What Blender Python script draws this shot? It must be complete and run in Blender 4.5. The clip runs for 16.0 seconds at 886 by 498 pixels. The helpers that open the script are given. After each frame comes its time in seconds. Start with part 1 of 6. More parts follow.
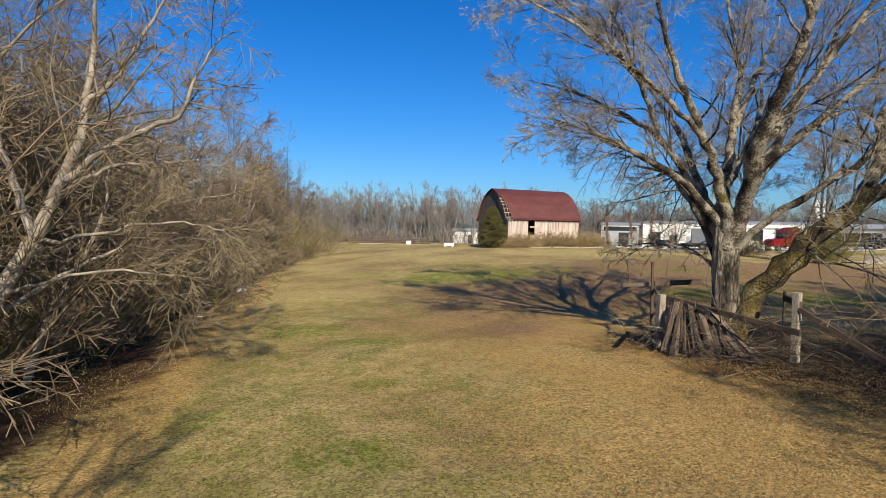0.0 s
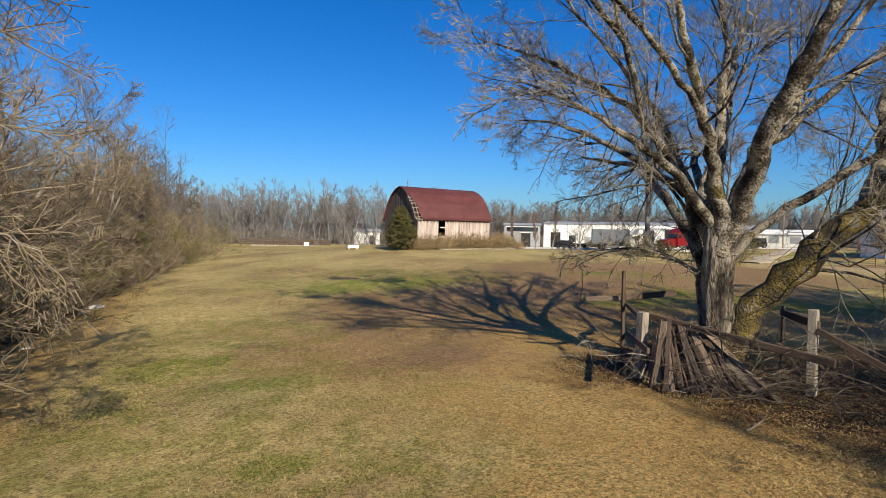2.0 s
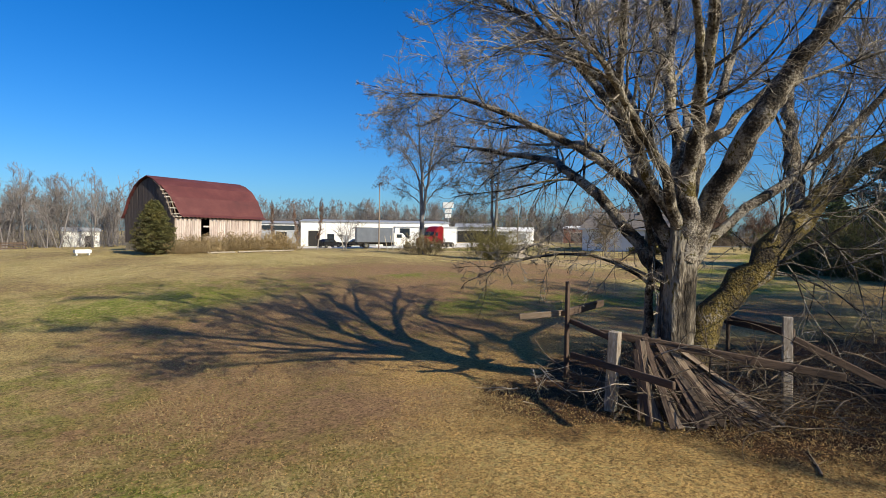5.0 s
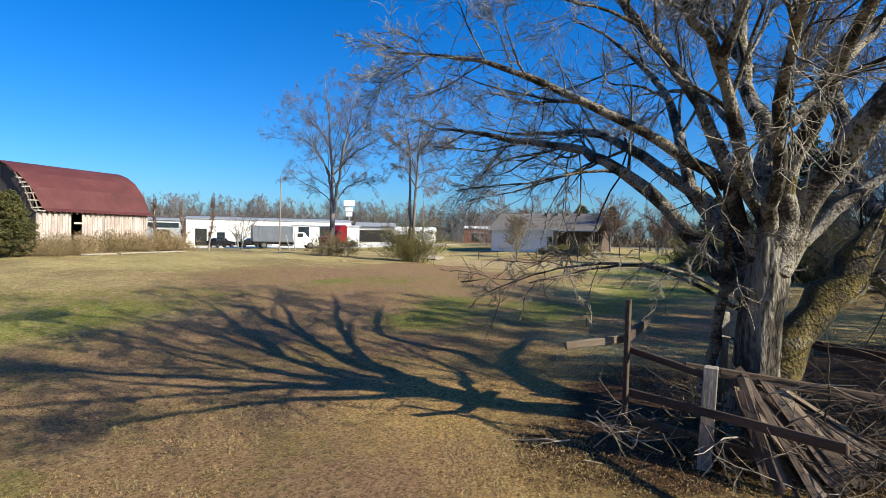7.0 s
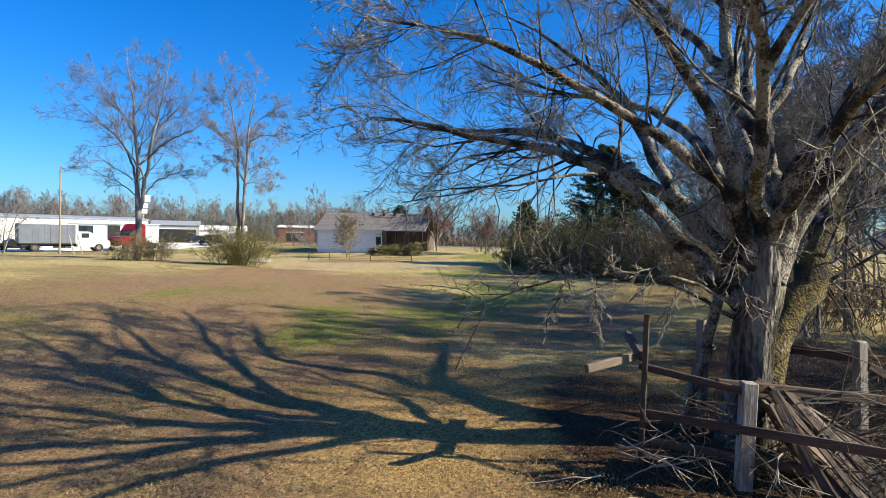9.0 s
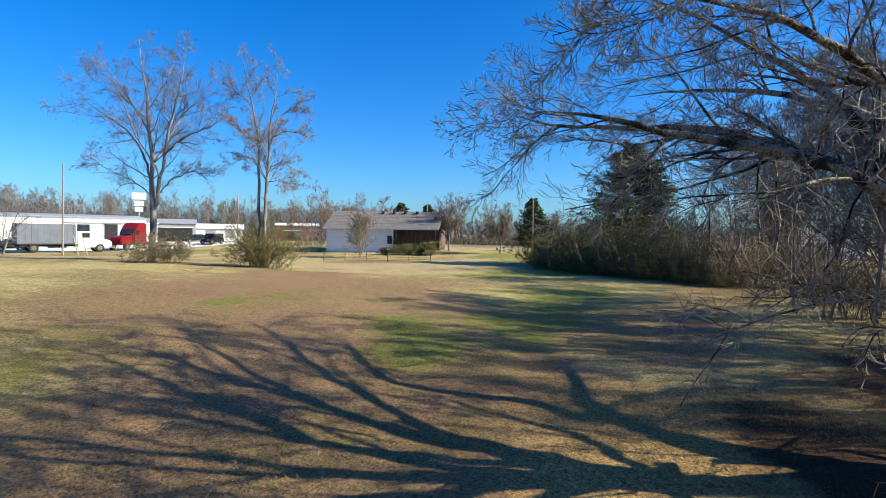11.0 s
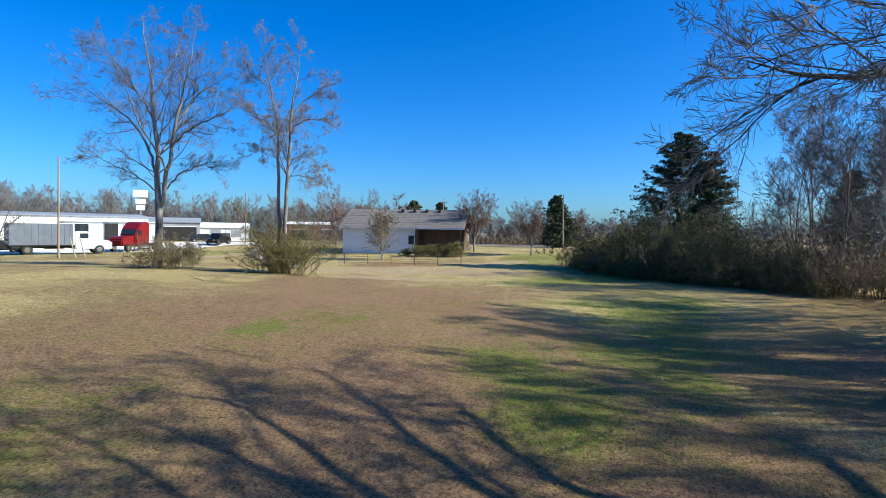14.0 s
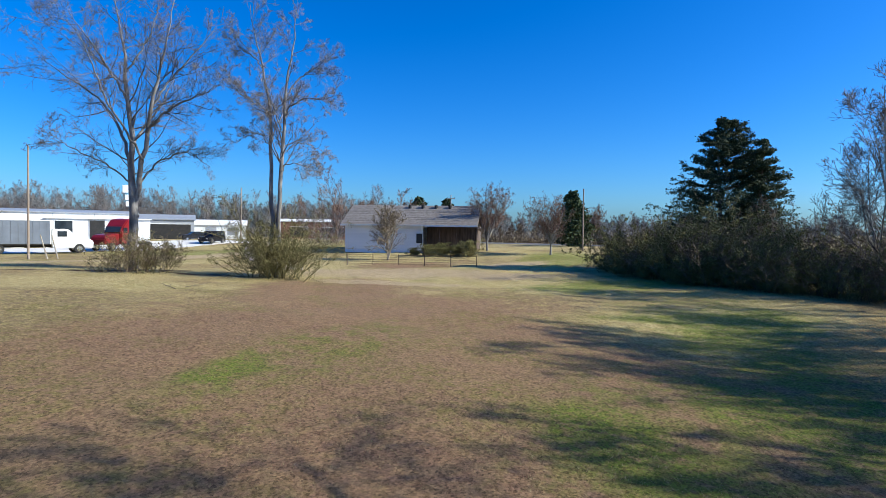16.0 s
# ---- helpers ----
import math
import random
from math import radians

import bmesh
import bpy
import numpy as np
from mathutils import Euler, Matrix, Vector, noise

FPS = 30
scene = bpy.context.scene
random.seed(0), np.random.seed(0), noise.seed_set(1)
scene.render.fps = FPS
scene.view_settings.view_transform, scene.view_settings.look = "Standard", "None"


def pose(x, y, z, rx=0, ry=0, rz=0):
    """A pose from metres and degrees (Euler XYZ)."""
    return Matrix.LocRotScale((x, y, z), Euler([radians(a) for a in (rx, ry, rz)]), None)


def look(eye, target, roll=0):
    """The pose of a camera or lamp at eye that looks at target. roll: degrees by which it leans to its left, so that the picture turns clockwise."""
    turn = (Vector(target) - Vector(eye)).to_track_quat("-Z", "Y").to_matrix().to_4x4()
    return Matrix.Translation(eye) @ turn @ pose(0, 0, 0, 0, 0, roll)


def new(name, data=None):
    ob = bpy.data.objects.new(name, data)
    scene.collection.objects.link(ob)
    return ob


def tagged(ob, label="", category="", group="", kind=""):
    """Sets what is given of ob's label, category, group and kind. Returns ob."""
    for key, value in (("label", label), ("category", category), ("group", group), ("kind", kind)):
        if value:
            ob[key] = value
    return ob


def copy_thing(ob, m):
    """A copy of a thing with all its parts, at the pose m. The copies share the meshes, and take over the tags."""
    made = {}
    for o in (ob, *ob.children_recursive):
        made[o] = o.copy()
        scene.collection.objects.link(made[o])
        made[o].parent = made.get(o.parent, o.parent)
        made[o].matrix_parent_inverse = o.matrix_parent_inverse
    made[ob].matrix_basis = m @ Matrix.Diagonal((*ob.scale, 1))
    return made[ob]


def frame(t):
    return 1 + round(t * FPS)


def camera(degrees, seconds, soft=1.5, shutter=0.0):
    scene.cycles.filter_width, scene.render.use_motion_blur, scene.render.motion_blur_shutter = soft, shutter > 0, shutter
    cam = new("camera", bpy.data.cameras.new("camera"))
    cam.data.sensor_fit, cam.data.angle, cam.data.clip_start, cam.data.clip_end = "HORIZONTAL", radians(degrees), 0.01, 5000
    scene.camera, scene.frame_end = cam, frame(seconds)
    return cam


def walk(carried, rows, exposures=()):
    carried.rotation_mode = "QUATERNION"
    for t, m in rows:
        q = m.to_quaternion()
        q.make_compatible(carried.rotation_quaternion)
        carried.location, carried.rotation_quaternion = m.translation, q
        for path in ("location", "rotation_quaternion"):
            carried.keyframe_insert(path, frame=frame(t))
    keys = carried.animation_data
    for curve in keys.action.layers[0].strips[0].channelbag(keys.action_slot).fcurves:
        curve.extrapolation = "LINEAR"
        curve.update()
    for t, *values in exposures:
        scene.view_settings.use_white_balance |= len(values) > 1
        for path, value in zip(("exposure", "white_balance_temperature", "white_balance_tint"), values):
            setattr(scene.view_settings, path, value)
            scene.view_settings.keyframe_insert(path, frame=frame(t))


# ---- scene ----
cam = camera(76.7, 16.0, soft=0.9)
# the picture brightens as the camera turns away from the sunlit lawn
EXPOSURES = [(0.0, 0.50, 7250, 8), (4.0, 0.46, 7200, 8), (7.0, 0.81, 6650, 4), (9.5, 1.08, 6800, 4), (13.0, 0.97, 6200, 3), (16.0, 0.77, 5850, 5)]
PATH = [
    (0, (-0.076, -0.432, 3.851), (-0.067, 1.567, 3.783), 1.1),
    (0.5, (-0.187, 0.622, 3.858), (-0.127, 2.62, 3.792), 1.1),
    (1, (-0.32, 1.724, 3.888), (-0.171, 3.717, 3.82), 1.1),
    (1.5, (-0.438, 2.759, 3.886), (-0.192, 4.742, 3.821), 1.1),
    (2, (-0.659, 3.798, 3.884), (-0.29, 5.762, 3.824), 1.1),
    (2.5, (-1.036, 4.721, 3.899), (-0.537, 6.657, 3.841), 1.1),
    (3, (-1.495, 5.542, 3.915), (-0.859, 7.438, 3.859), 1.2),
    (3.5, (-2.089, 6.345, 3.917), (-1.273, 8.17, 3.865), 1.2),
    (4, (-2.618, 7.173, 3.925), (-1.647, 8.921, 3.874), 1.3),
    (4.2, (-2.758, 7.521, 3.936), (-1.739, 9.242, 3.884), 1.1),
    (6.3, (-2.847, 11.83, 3.98), (-1.439, 13.249, 3.928), 0.9),
    (6.5, (-2.749, 12.224, 3.991), (-1.326, 13.629, 3.938), 0.9),
    (7, (-2.553, 13.133, 4.005), (-1.065, 14.469, 3.955), 1.1),
    (7.5, (-2.547, 13.975, 4.022), (-0.926, 15.146, 3.976), 1.1),
    (8, (-2.597, 14.856, 4.053), (-0.852, 15.831, 4.009), 1.1),
    (8.5, (-2.676, 15.755, 4.09), (-0.861, 16.595, 4.048), 1.0),
    (9, (-2.765, 16.767, 4.125), (-0.914, 17.522, 4.083), 1.0),
    (9.5, (-2.865, 17.819, 4.174), (-1.0, 18.54, 4.131), 1.0),
    (9.8, (-2.899, 18.517, 4.198), (-1.03, 19.228, 4.155), 0.9),
    (10, (-2.891, 18.977, 4.207), (-1.022, 19.688, 4.162), 0.9),
    (10.2, (-2.86, 19.427, 4.226), (-0.991, 20.136, 4.18), 0.9),
    (12.3, (-1.799, 22.787, 4.569), (0.072, 23.492, 4.509), 0.9),
    (12.5, (-1.568, 23.146, 4.575), (0.303, 23.85, 4.517), 0.9),
    (13, (-0.8, 24.03, 4.572), (1.071, 24.734, 4.512), 0.8),
    (13.5, (0.116, 24.854, 4.559), (1.986, 25.561, 4.5), 0.8),
    (14, (1.167, 25.695, 4.57), (3.037, 26.4, 4.509), 0.8),
    (14.5, (2.327, 26.462, 4.557), (4.197, 27.168, 4.494), 0.8),
    (15, (3.501, 27.22, 4.549), (5.371, 27.927, 4.484), 0.8),
    (15.5, (4.751, 28.008, 4.542), (6.62, 28.716, 4.475), 0.8),
    (16, (6.03, 28.707, 4.538), (7.898, 29.416, 4.469), 0.8),
]
walk(cam, [(t, look(eye, target, roll)) for t, eye, target, roll in PATH], EXPOSURES)

# ---- light ----
SUN_AZ = Vector((0.22, -0.975))
SUN_EL = radians(30)
world = bpy.data.worlds.new("sky")
scene.world = world
world.use_nodes = True
wn = world.node_tree.nodes
sky = wn.new("ShaderNodeTexSky")
sky.sky_type = "NISHITA"
sky.sun_disc = False
sky.sun_elevation = SUN_EL
sky.sun_rotation = math.atan2(SUN_AZ.x, SUN_AZ.y)
sky.altitude, sky.air_density, sky.dust_density, sky.ozone_density = 300, 1.0, 1.5, 5.0
wn["Background"].inputs["Strength"].default_value = 0.086
sky_tone = wn.new("ShaderNodeHueSaturation")
sky_tone.inputs["Saturation"].default_value = 1.35
world.node_tree.links.new(sky.outputs["Color"], sky_tone.inputs["Color"])
sky_tint = wn.new("ShaderNodeMix")
sky_tint.data_type, sky_tint.blend_type = "RGBA", "MULTIPLY"
sky_tint.inputs[0].default_value = 1.0
sky_tint.inputs[7].default_value = (0.64, 0.94, 1.26, 1)
world.node_tree.links.new(sky_tone.outputs["Color"], sky_tint.inputs[6])
world.node_tree.links.new(sky_tint.outputs[2], wn["Background"].inputs["Color"])
sun_data = bpy.data.lights.new("sun", "SUN")
sun_data.energy, sun_data.angle, sun_data.color = 5.0, radians(0.55), (1.0, 0.90, 0.74)
sun_lamp = new("sun", sun_data)
sun_lamp.matrix_world = look((0, 0, 60), (-SUN_AZ.x * math.cos(SUN_EL), -SUN_AZ.y * math.cos(SUN_EL), 60 - math.sin(SUN_EL)))


# ---- materials ----
def material(name, colours, scale=3.0, rough=0.85, bump=0.3, bump_scale=30.0, metal=0.0, stretch=(1, 1, 1), vary=0.0, fine=0.5, bump_dist=0.02, spread=0.36):
    """A surface of two to four colours mixed by noise at two scales, with fine relief; vary: brightness from piece to piece."""
    m = bpy.data.materials.new(name)
    m.use_nodes = True
    nt = m.node_tree
    N, L = nt.nodes, nt.links
    b = N["Principled BSDF"]
    tc, mp = N.new("ShaderNodeTexCoord"), N.new("ShaderNodeMapping")
    mp.inputs["Scale"].default_value = stretch
    L.new(tc.outputs["Object"], mp.inputs["Vector"])
    if vary:
        info, far = N.new("ShaderNodeObjectInfo"), N.new("ShaderNodeMath")
        far.operation = "MULTIPLY"
        far.inputs[1].default_value = 60.0
        L.new(info.outputs["Random"], far.inputs[0])
        L.new(far.outputs[0], mp.inputs["Location"])
    n1, n2 = N.new("ShaderNodeTexNoise"), N.new("ShaderNodeTexNoise")
    n1.inputs["Scale"].default_value, n1.inputs["Detail"].default_value = scale, 6
    n2.inputs["Scale"].default_value, n2.inputs["Detail"].default_value = bump_scale, 4
    for n in (n1, n2):
        L.new(mp.outputs["Vector"], n.inputs["Vector"])
    mixf = N.new("ShaderNodeMix")
    mixf.inputs["Factor"].default_value = fine * 0.6
    L.new(n1.outputs["Fac"], mixf.inputs[2])
    L.new(n2.outputs["Fac"], mixf.inputs[3])
    ramp = N.new("ShaderNodeValToRGB")
    el = ramp.color_ramp.elements
    while len(el) < len(colours):
        el.new(0.5)
    for i, c in enumerate(colours):
        el[i].position = 0.5 + spread * (i / max(1, len(colours) - 1) - 0.5)
        el[i].color = (*c, 1)
    L.new(mixf.outputs[0], ramp.inputs["Fac"])
    colour = ramp.outputs["Color"]
    if vary:
        oi, geo = N.new("ShaderNodeObjectInfo"), N.new("ShaderNodeNewGeometry")
        add, mr, hsv = N.new("ShaderNodeMath"), N.new("ShaderNodeMapRange"), N.new("ShaderNodeHueSaturation")
        add.operation = "ADD"
        L.new(oi.outputs["Random"], add.inputs[0])
        L.new(geo.outputs["Random Per Island"], add.inputs[1])
        mr.inputs["From Max"].default_value = 2.0
        mr.inputs["To Min"].default_value, mr.inputs["To Max"].default_value = 1 - vary, 1 + vary
        L.new(add.outputs[0], mr.inputs["Value"])
        L.new(mr.outputs["Result"], hsv.inputs["Value"])
        L.new(colour, hsv.inputs["Color"])
        colour = hsv.outputs["Color"]
    L.new(colour, b.inputs["Base Color"])
    b.inputs["Roughness"].default_value, b.inputs["Metallic"].default_value = rough, metal
    if bump:
        bp = N.new("ShaderNodeBump")
        bp.inputs["Strength"].default_value, bp.inputs["Distance"].default_value = bump, bump_dist
        L.new(n2.outputs["Fac"], bp.inputs["Height"])
        L.new(bp.outputs["Normal"], b.inputs["Normal"])
    return m


def ground_material():
    """Winter lawn: straw, tan and brown turf with green patches, leaf litter by the trees and bare earth, with painted
    shade, along the brush.
    """
    m = bpy.data.materials.new("winter_lawn")
    m.use_nodes = True
    nt = m.node_tree
    N, L = nt.nodes, nt.links
    b = N["Principled BSDF"]
    tc = N.new("ShaderNodeTexCoord")

    def noise(scale, detail=5, rough=0.6, shift=0.0):
        n, mp = N.new("ShaderNodeTexNoise"), N.new("ShaderNodeMapping")
        mp.inputs["Location"].default_value = (shift, shift * 1.7, 0)
        L.new(tc.outputs["Object"], mp.inputs["Vector"])
        L.new(mp.outputs["Vector"], n.inputs["Vector"])
        n.inputs["Scale"].default_value, n.inputs["Detail"].default_value, n.inputs["Roughness"].default_value = scale, detail, rough
        return n.outputs["Fac"]

    def step(value, lo, hi, to=1.0):
        r = N.new("ShaderNodeMapRange")
        r.interpolation_type = "SMOOTHSTEP"
        r.inputs["From Min"].default_value, r.inputs["From Max"].default_value, r.inputs["To Max"].default_value = lo, hi, to
        L.new(value, r.inputs["Value"])
        return r.outputs["Result"]

    def math_node(op, a, c):
        n = N.new("ShaderNodeMath")
        n.operation = op
        for i, v in enumerate((a, c)):
            if isinstance(v, (int, float)):
                n.inputs[i].default_value = v
            else:
                L.new(v, n.inputs[i])
        return n.outputs[0]

    def mix(f, a, c):
        n = N.new("ShaderNodeMix")
        n.data_type = "RGBA"
        L.new(f, n.inputs[0])
        for i, v in ((6, a), (7, c)):
            if isinstance(v, tuple):
                n.inputs[i].default_value = (*v, 1)
            else:
                L.new(v, n.inputs[i])
        return n.outputs[2]

    uneven = noise(0.9, 5, 0.7, 13.0)

    def zone(name, channel):
        """1 where the ground carries that kind of growth, with an uneven edge."""
        at = N.new("ShaderNodeAttribute")
        at.attribute_name = name
        sp = N.new("ShaderNodeSeparateColor")
        L.new(at.outputs["Color"], sp.inputs[0])
        return step(math_node("ADD", sp.outputs[channel], math_node("MULTIPLY", math_node("SUBTRACT", uneven, 0.5), 1.3)), 0.2, 0.8)

    fine, mid, wide = noise(21, 6, 0.85), noise(3.1, 6, 0.7), noise(0.16, 4, 0.6)
    base = mix(step(mid, 0.35, 0.65), STRAW, TAN)
    base = mix(step(wide, 0.42, 0.62), base, mix(step(mid, 0.4, 0.62), DULL, TAN))
    base = mix(math_node("MULTIPLY", zone("zone_growth", 2), 0.9), base, mix(step(mid, 0.36, 0.64), BROWN, UMBER))
    # green growth: a broad sprinkling and the brighter patches
    spr = math_node("MULTIPLY", step(noise(0.28, 5, 0.7, 7.0), 0.44, 0.64), step(noise(4.5, 4, 0.7, 3.0), 0.38, 0.62))
    base = mix(math_node("MULTIPLY", spr, 0.55), base, OLIVE)
    tinge = math_node("MULTIPLY", zone("zone_growth", 1), step(noise(1.3, 5, 0.7, 9.0), 0.42, 0.6))
    base = mix(math_node("MULTIPLY", tinge, 0.55), base, mix(step(noise(9, 4, 0.7, 6.0), 0.4, 0.6), OLIVE, GRASS))
    green = zone("zone_growth", 0)
    green = math_node("MULTIPLY", green, step(noise(5.5, 4, 0.7, 11.0), 0.3, 0.6))
    base = mix(math_node("MULTIPLY", green, 0.82), base, mix(step(noise(13, 4, 0.7, 4.0), 0.44, 0.66), GRASS, OLIVE))
    litter = zone("zone_cover", 0)
    litter = math_node("MULTIPLY", litter, step(noise(9.0, 4, 0.7, 5.0), 0.3, 0.56))
    base = mix(litter, base, mix(step(noise(34, 3, 0.6, 2.0), 0.32, 0.54), LEAF_DARK, LEAF_LIGHT))
    # near-black earth with the shade under maple, pen and thicket painted in
    shaded_soil = zone("zone_cover", 1)
    base = mix(math_node("MULTIPLY", shaded_soil, 0.95), base, SHADED_SOIL)
    sand = zone("zone_cover", 2)
    base = mix(math_node("MULTIPLY", sand, 0.85), base, SAND)
    # blades and leaves: speckle from blade to blade
    vor = N.new("ShaderNodeTexVoronoi")
    vor.inputs["Scale"].default_value = 21
    L.new(tc.outputs["Object"], vor.inputs["Vector"])
    sp = N.new("ShaderNodeSeparateColor")
    L.new(vor.outputs["Color"], sp.inputs[0])
    hsv = N.new("ShaderNodeHueSaturation")
    L.new(base, hsv.inputs["Color"])
    L.new(math_node("ADD", step(fine, 0.3, 0.7, 0.9), math_node("ADD", math_node("MULTIPLY", sp.outputs[0], 0.8), 0.15)), hsv.inputs["Value"])
    L.new(hsv.outputs["Color"], b.inputs["Base Color"])
    b.inputs["Roughness"].default_value = 0.95
    b.inputs["Specular IOR Level"].default_value = 0.15
    bp = N.new("ShaderNodeBump")
    bp.inputs["Strength"].default_value, bp.inputs["Distance"].default_value = 0.9, 0.06
    L.new(math_node("ADD", fine, math_node("MULTIPLY", mid, 0.8)), bp.inputs["Height"])
    L.new(bp.outputs["Normal"], b.inputs["Normal"])
    return m


STRAW, TAN, DULL, OLIVE, GRASS = (0.445, 0.362, 0.162), (0.34, 0.256, 0.11), (0.217, 0.152, 0.078), (0.165, 0.160, 0.032), (0.115, 0.168, 0.014)
# the darkest colour here is bare earth darkened further by painted-in shade
LEAF_DARK, LEAF_LIGHT, SHADED_SOIL, SAND = (0.23, 0.122, 0.044), (0.46, 0.31, 0.12), (0.046, 0.022, 0.013), (0.383, 0.287, 0.165)
GREENS = [(17.6, 25.6, 1.6, 0.9, 0), (20.0, 24.6, 1.8, 0.9, -20), (45.6, 29.0, 5.5, 1.6, -60), (15.4, 37.2, 1.2, 0.7, 0), (30, 25.4, 6, 2.0, -20), (43, 31, 7, 2.6, -40), (24, 25, 2.5, 1.2, 0), (13.4, 27.6, 2.6, 1.2, 0), (19.4, 27, 2.2, 1.0, 0), (12.4, 27.3, 2.0, 1.2, 0), (17.0, 25.1, 2.2, 1.2, 20), (15.8, 37.4, 1.3, 0.5, 10),
          (-1.6, 8.6, 1.0, 0.7, 10), (-1.6, 12.8, 0.9, 0.5, 0), (-5.2, 10.4, 0.9, 0.7, 0), (25.5, 23.5, 4, 1.3, -60), (15.9, 29.3, 2.0, 1.2, 30), (19.5, 26, 2, 1.0, 20),
          (1.2, 34, 5, 2.0, 20), (-2.1, 17.6, 1.6, 0.7, 0), (-5.1, 20, 1.8, 1.2, 0), (64, 38, 8, 4, 0), (66, 31, 8, 4, 0), (32, 27, 5, 1.2, -60), (60, 75, 14, 4, -30)]
BROWN, UMBER = (0.218, 0.126, 0.075), (0.25, 0.156, 0.084)
BROWNS = [(14, 36, 8, 7, 0), (24, 38, 9, 6, 0), (30, 44, 8, 4, 20), (2, 20.5, 6, 3.5, 0), (7.5, 22, 5, 3, 0), (16, 30, 10, 8, 0), (21, 22, 8, 5, 0), (5, 27, 8, 6, 20), (12, 27, 6, 5, 0), (19, 37, 14, 8, 0), (52, 49.5, 5, 3.5, -40), (12, 32, 7, 6, 0)]
TINGES = [(0.5, 9.5, 3.5, 2.5, 0), (-0.5, 16, 3.5, 2.2, 10), (-4, 18, 4, 3, 0), (-4, 24, 4, 4, 0), (2, 12.5, 2.5, 1.2, 0), (18.4, 36.8, 5.5, 1.5, 0), (30, 25.5, 13, 4.5, 10), (17, 27, 7, 4, 0), (-3, 12, 5, 8, 0), (2, 36, 8, 4, 0), (44, 31, 9, 4, -20)]
LITTERS = [(7.5, 15, 6.0, 4.0, 0), (5.5, 10.5, 4.5, 4.0, 20), (9, 9, 8, 4.5, 0), (-7.0, 13, 1.1, 9, 15), (-11.5, 30, 2.2, 14, 10), (8, 21, 4, 2.5, 0), (34, 17, 12, 3, -30)]
# dark earth plus painted shade; the thin strips draw a shadow line
SHADED_SOILS = [(-9.8, 9.5, 2.8, 5.0, 0), (10.5, 14.0, 3.5, 2.6, -20), (-10.5, 14, 3.0, 9, 12), (29, 62.5, 0.5, 9, 50), (33.4, 54, 0.4, 5, 10), (-14.5, 34, 2.5, 16, 10), (8.4, 14.2, 2.6, 2.0, 0), (7.0, 16.8, 3.0, 2.2, 20), (9.6, 18.0, 2.6, 1.6, 10), (7.6, 13.2, 1.6, 1.2, 0), (12.5, 11.5, 7, 3.6, -20), (14, 14, 6, 3, 0)]
SANDS = [(36.2, 44.0, 1.1, 4.6, 15), (46, 38.5, 2.4, 4.0, 60), (36, 43.5, 0.8, 5.0, 20), (44, 46.5, 4.5, 8, 35), (50, 73, 2.2, 13, -80), (36, 74, 1.2, 7, 50), (58, 41, 1.5, 5, 60)]

LAWN = ground_material()
BARK = material("maple_bark", [(0.014, 0.011, 0.008), (0.04, 0.032, 0.024), (0.09, 0.075, 0.058), (0.20, 0.176, 0.142), (0.29, 0.262, 0.22), (0.095, 0.075, 0.018)], 2.0, 0.95, 1.0, 18, stretch=(1, 1, 0.28), bump_dist=0.08, spread=0.26)
MOSSBARK = material("mossy_bark", [(0.016, 0.012, 0.008), (0.042, 0.032, 0.02), (0.088, 0.066, 0.018), (0.135, 0.098, 0.022), (0.19, 0.165, 0.13)], 1.9, 0.95, 1.0, 20, bump_dist=0.07, spread=0.24)
LIMBBARK = material("maple_limb_bark", [(0.010, 0.008, 0.006), (0.03, 0.023, 0.016), (0.075, 0.06, 0.044), (0.21, 0.184, 0.15), (0.33, 0.30, 0.255), (0.085, 0.066, 0.016)], 2.2, 0.95, 1.0, 22, bump_dist=0.06, spread=0.24)
TWIG = material("maple_twig", [(0.06, 0.048, 0.038), (0.30, 0.265, 0.215), (0.18, 0.155, 0.08)], 1.6, 0.9, 0.0, 30, vary=0.5)
GREYBARK = material("grey_bark", [(0.08, 0.067, 0.054), (0.23, 0.2, 0.165), (0.38, 0.34, 0.285)], 2.5, 0.95, 0.7, 24, stretch=(1, 1, 0.4), vary=0.15, bump_dist=0.03)
ASHBARK = material("ash_grey_bark", [(0.07, 0.064, 0.06), (0.175, 0.163, 0.155), (0.30, 0.285, 0.27)], 2.5, 0.95, 0.7, 24, stretch=(1, 1, 0.4), vary=0.15, bump_dist=0.03)
GREYTWIG = material("grey_twig", [(0.05, 0.037, 0.023), (0.205, 0.162, 0.112), (0.138, 0.112, 0.052)], 0.8, 0.9, 0.0, 20, vary=0.45)
DEADTWIG = material("dead_brush_twig", [(0.034, 0.025, 0.018), (0.090, 0.068, 0.049), (0.165, 0.135, 0.101)], 2, 0.9, 0.1, 20, vary=0.4)
REDTWIG = material("reddish_twig", [(0.12, 0.0675, 0.0488), (0.21, 0.135, 0.0975)], 2, 0.9, 0.1, 20, vary=0.3)
FARTWIG = material("distant_twig", [(0.125, 0.112, 0.108), (0.215, 0.195, 0.188)], 0.25, 0.95, 0.0, 10, vary=0.3)
ASHTWIG = material("ash_grey_twig", [(0.07, 0.058, 0.052), (0.185, 0.158, 0.145)], 1.0, 0.9, 0.0, 20, vary=0.35)
HEDGELEAF = material("olive_hedge_leaf", [(0.05, 0.054, 0.014), (0.14, 0.138, 0.036), (0.25, 0.205, 0.08)], 0.35, 0.9, 0.0, 9, vary=0.4)
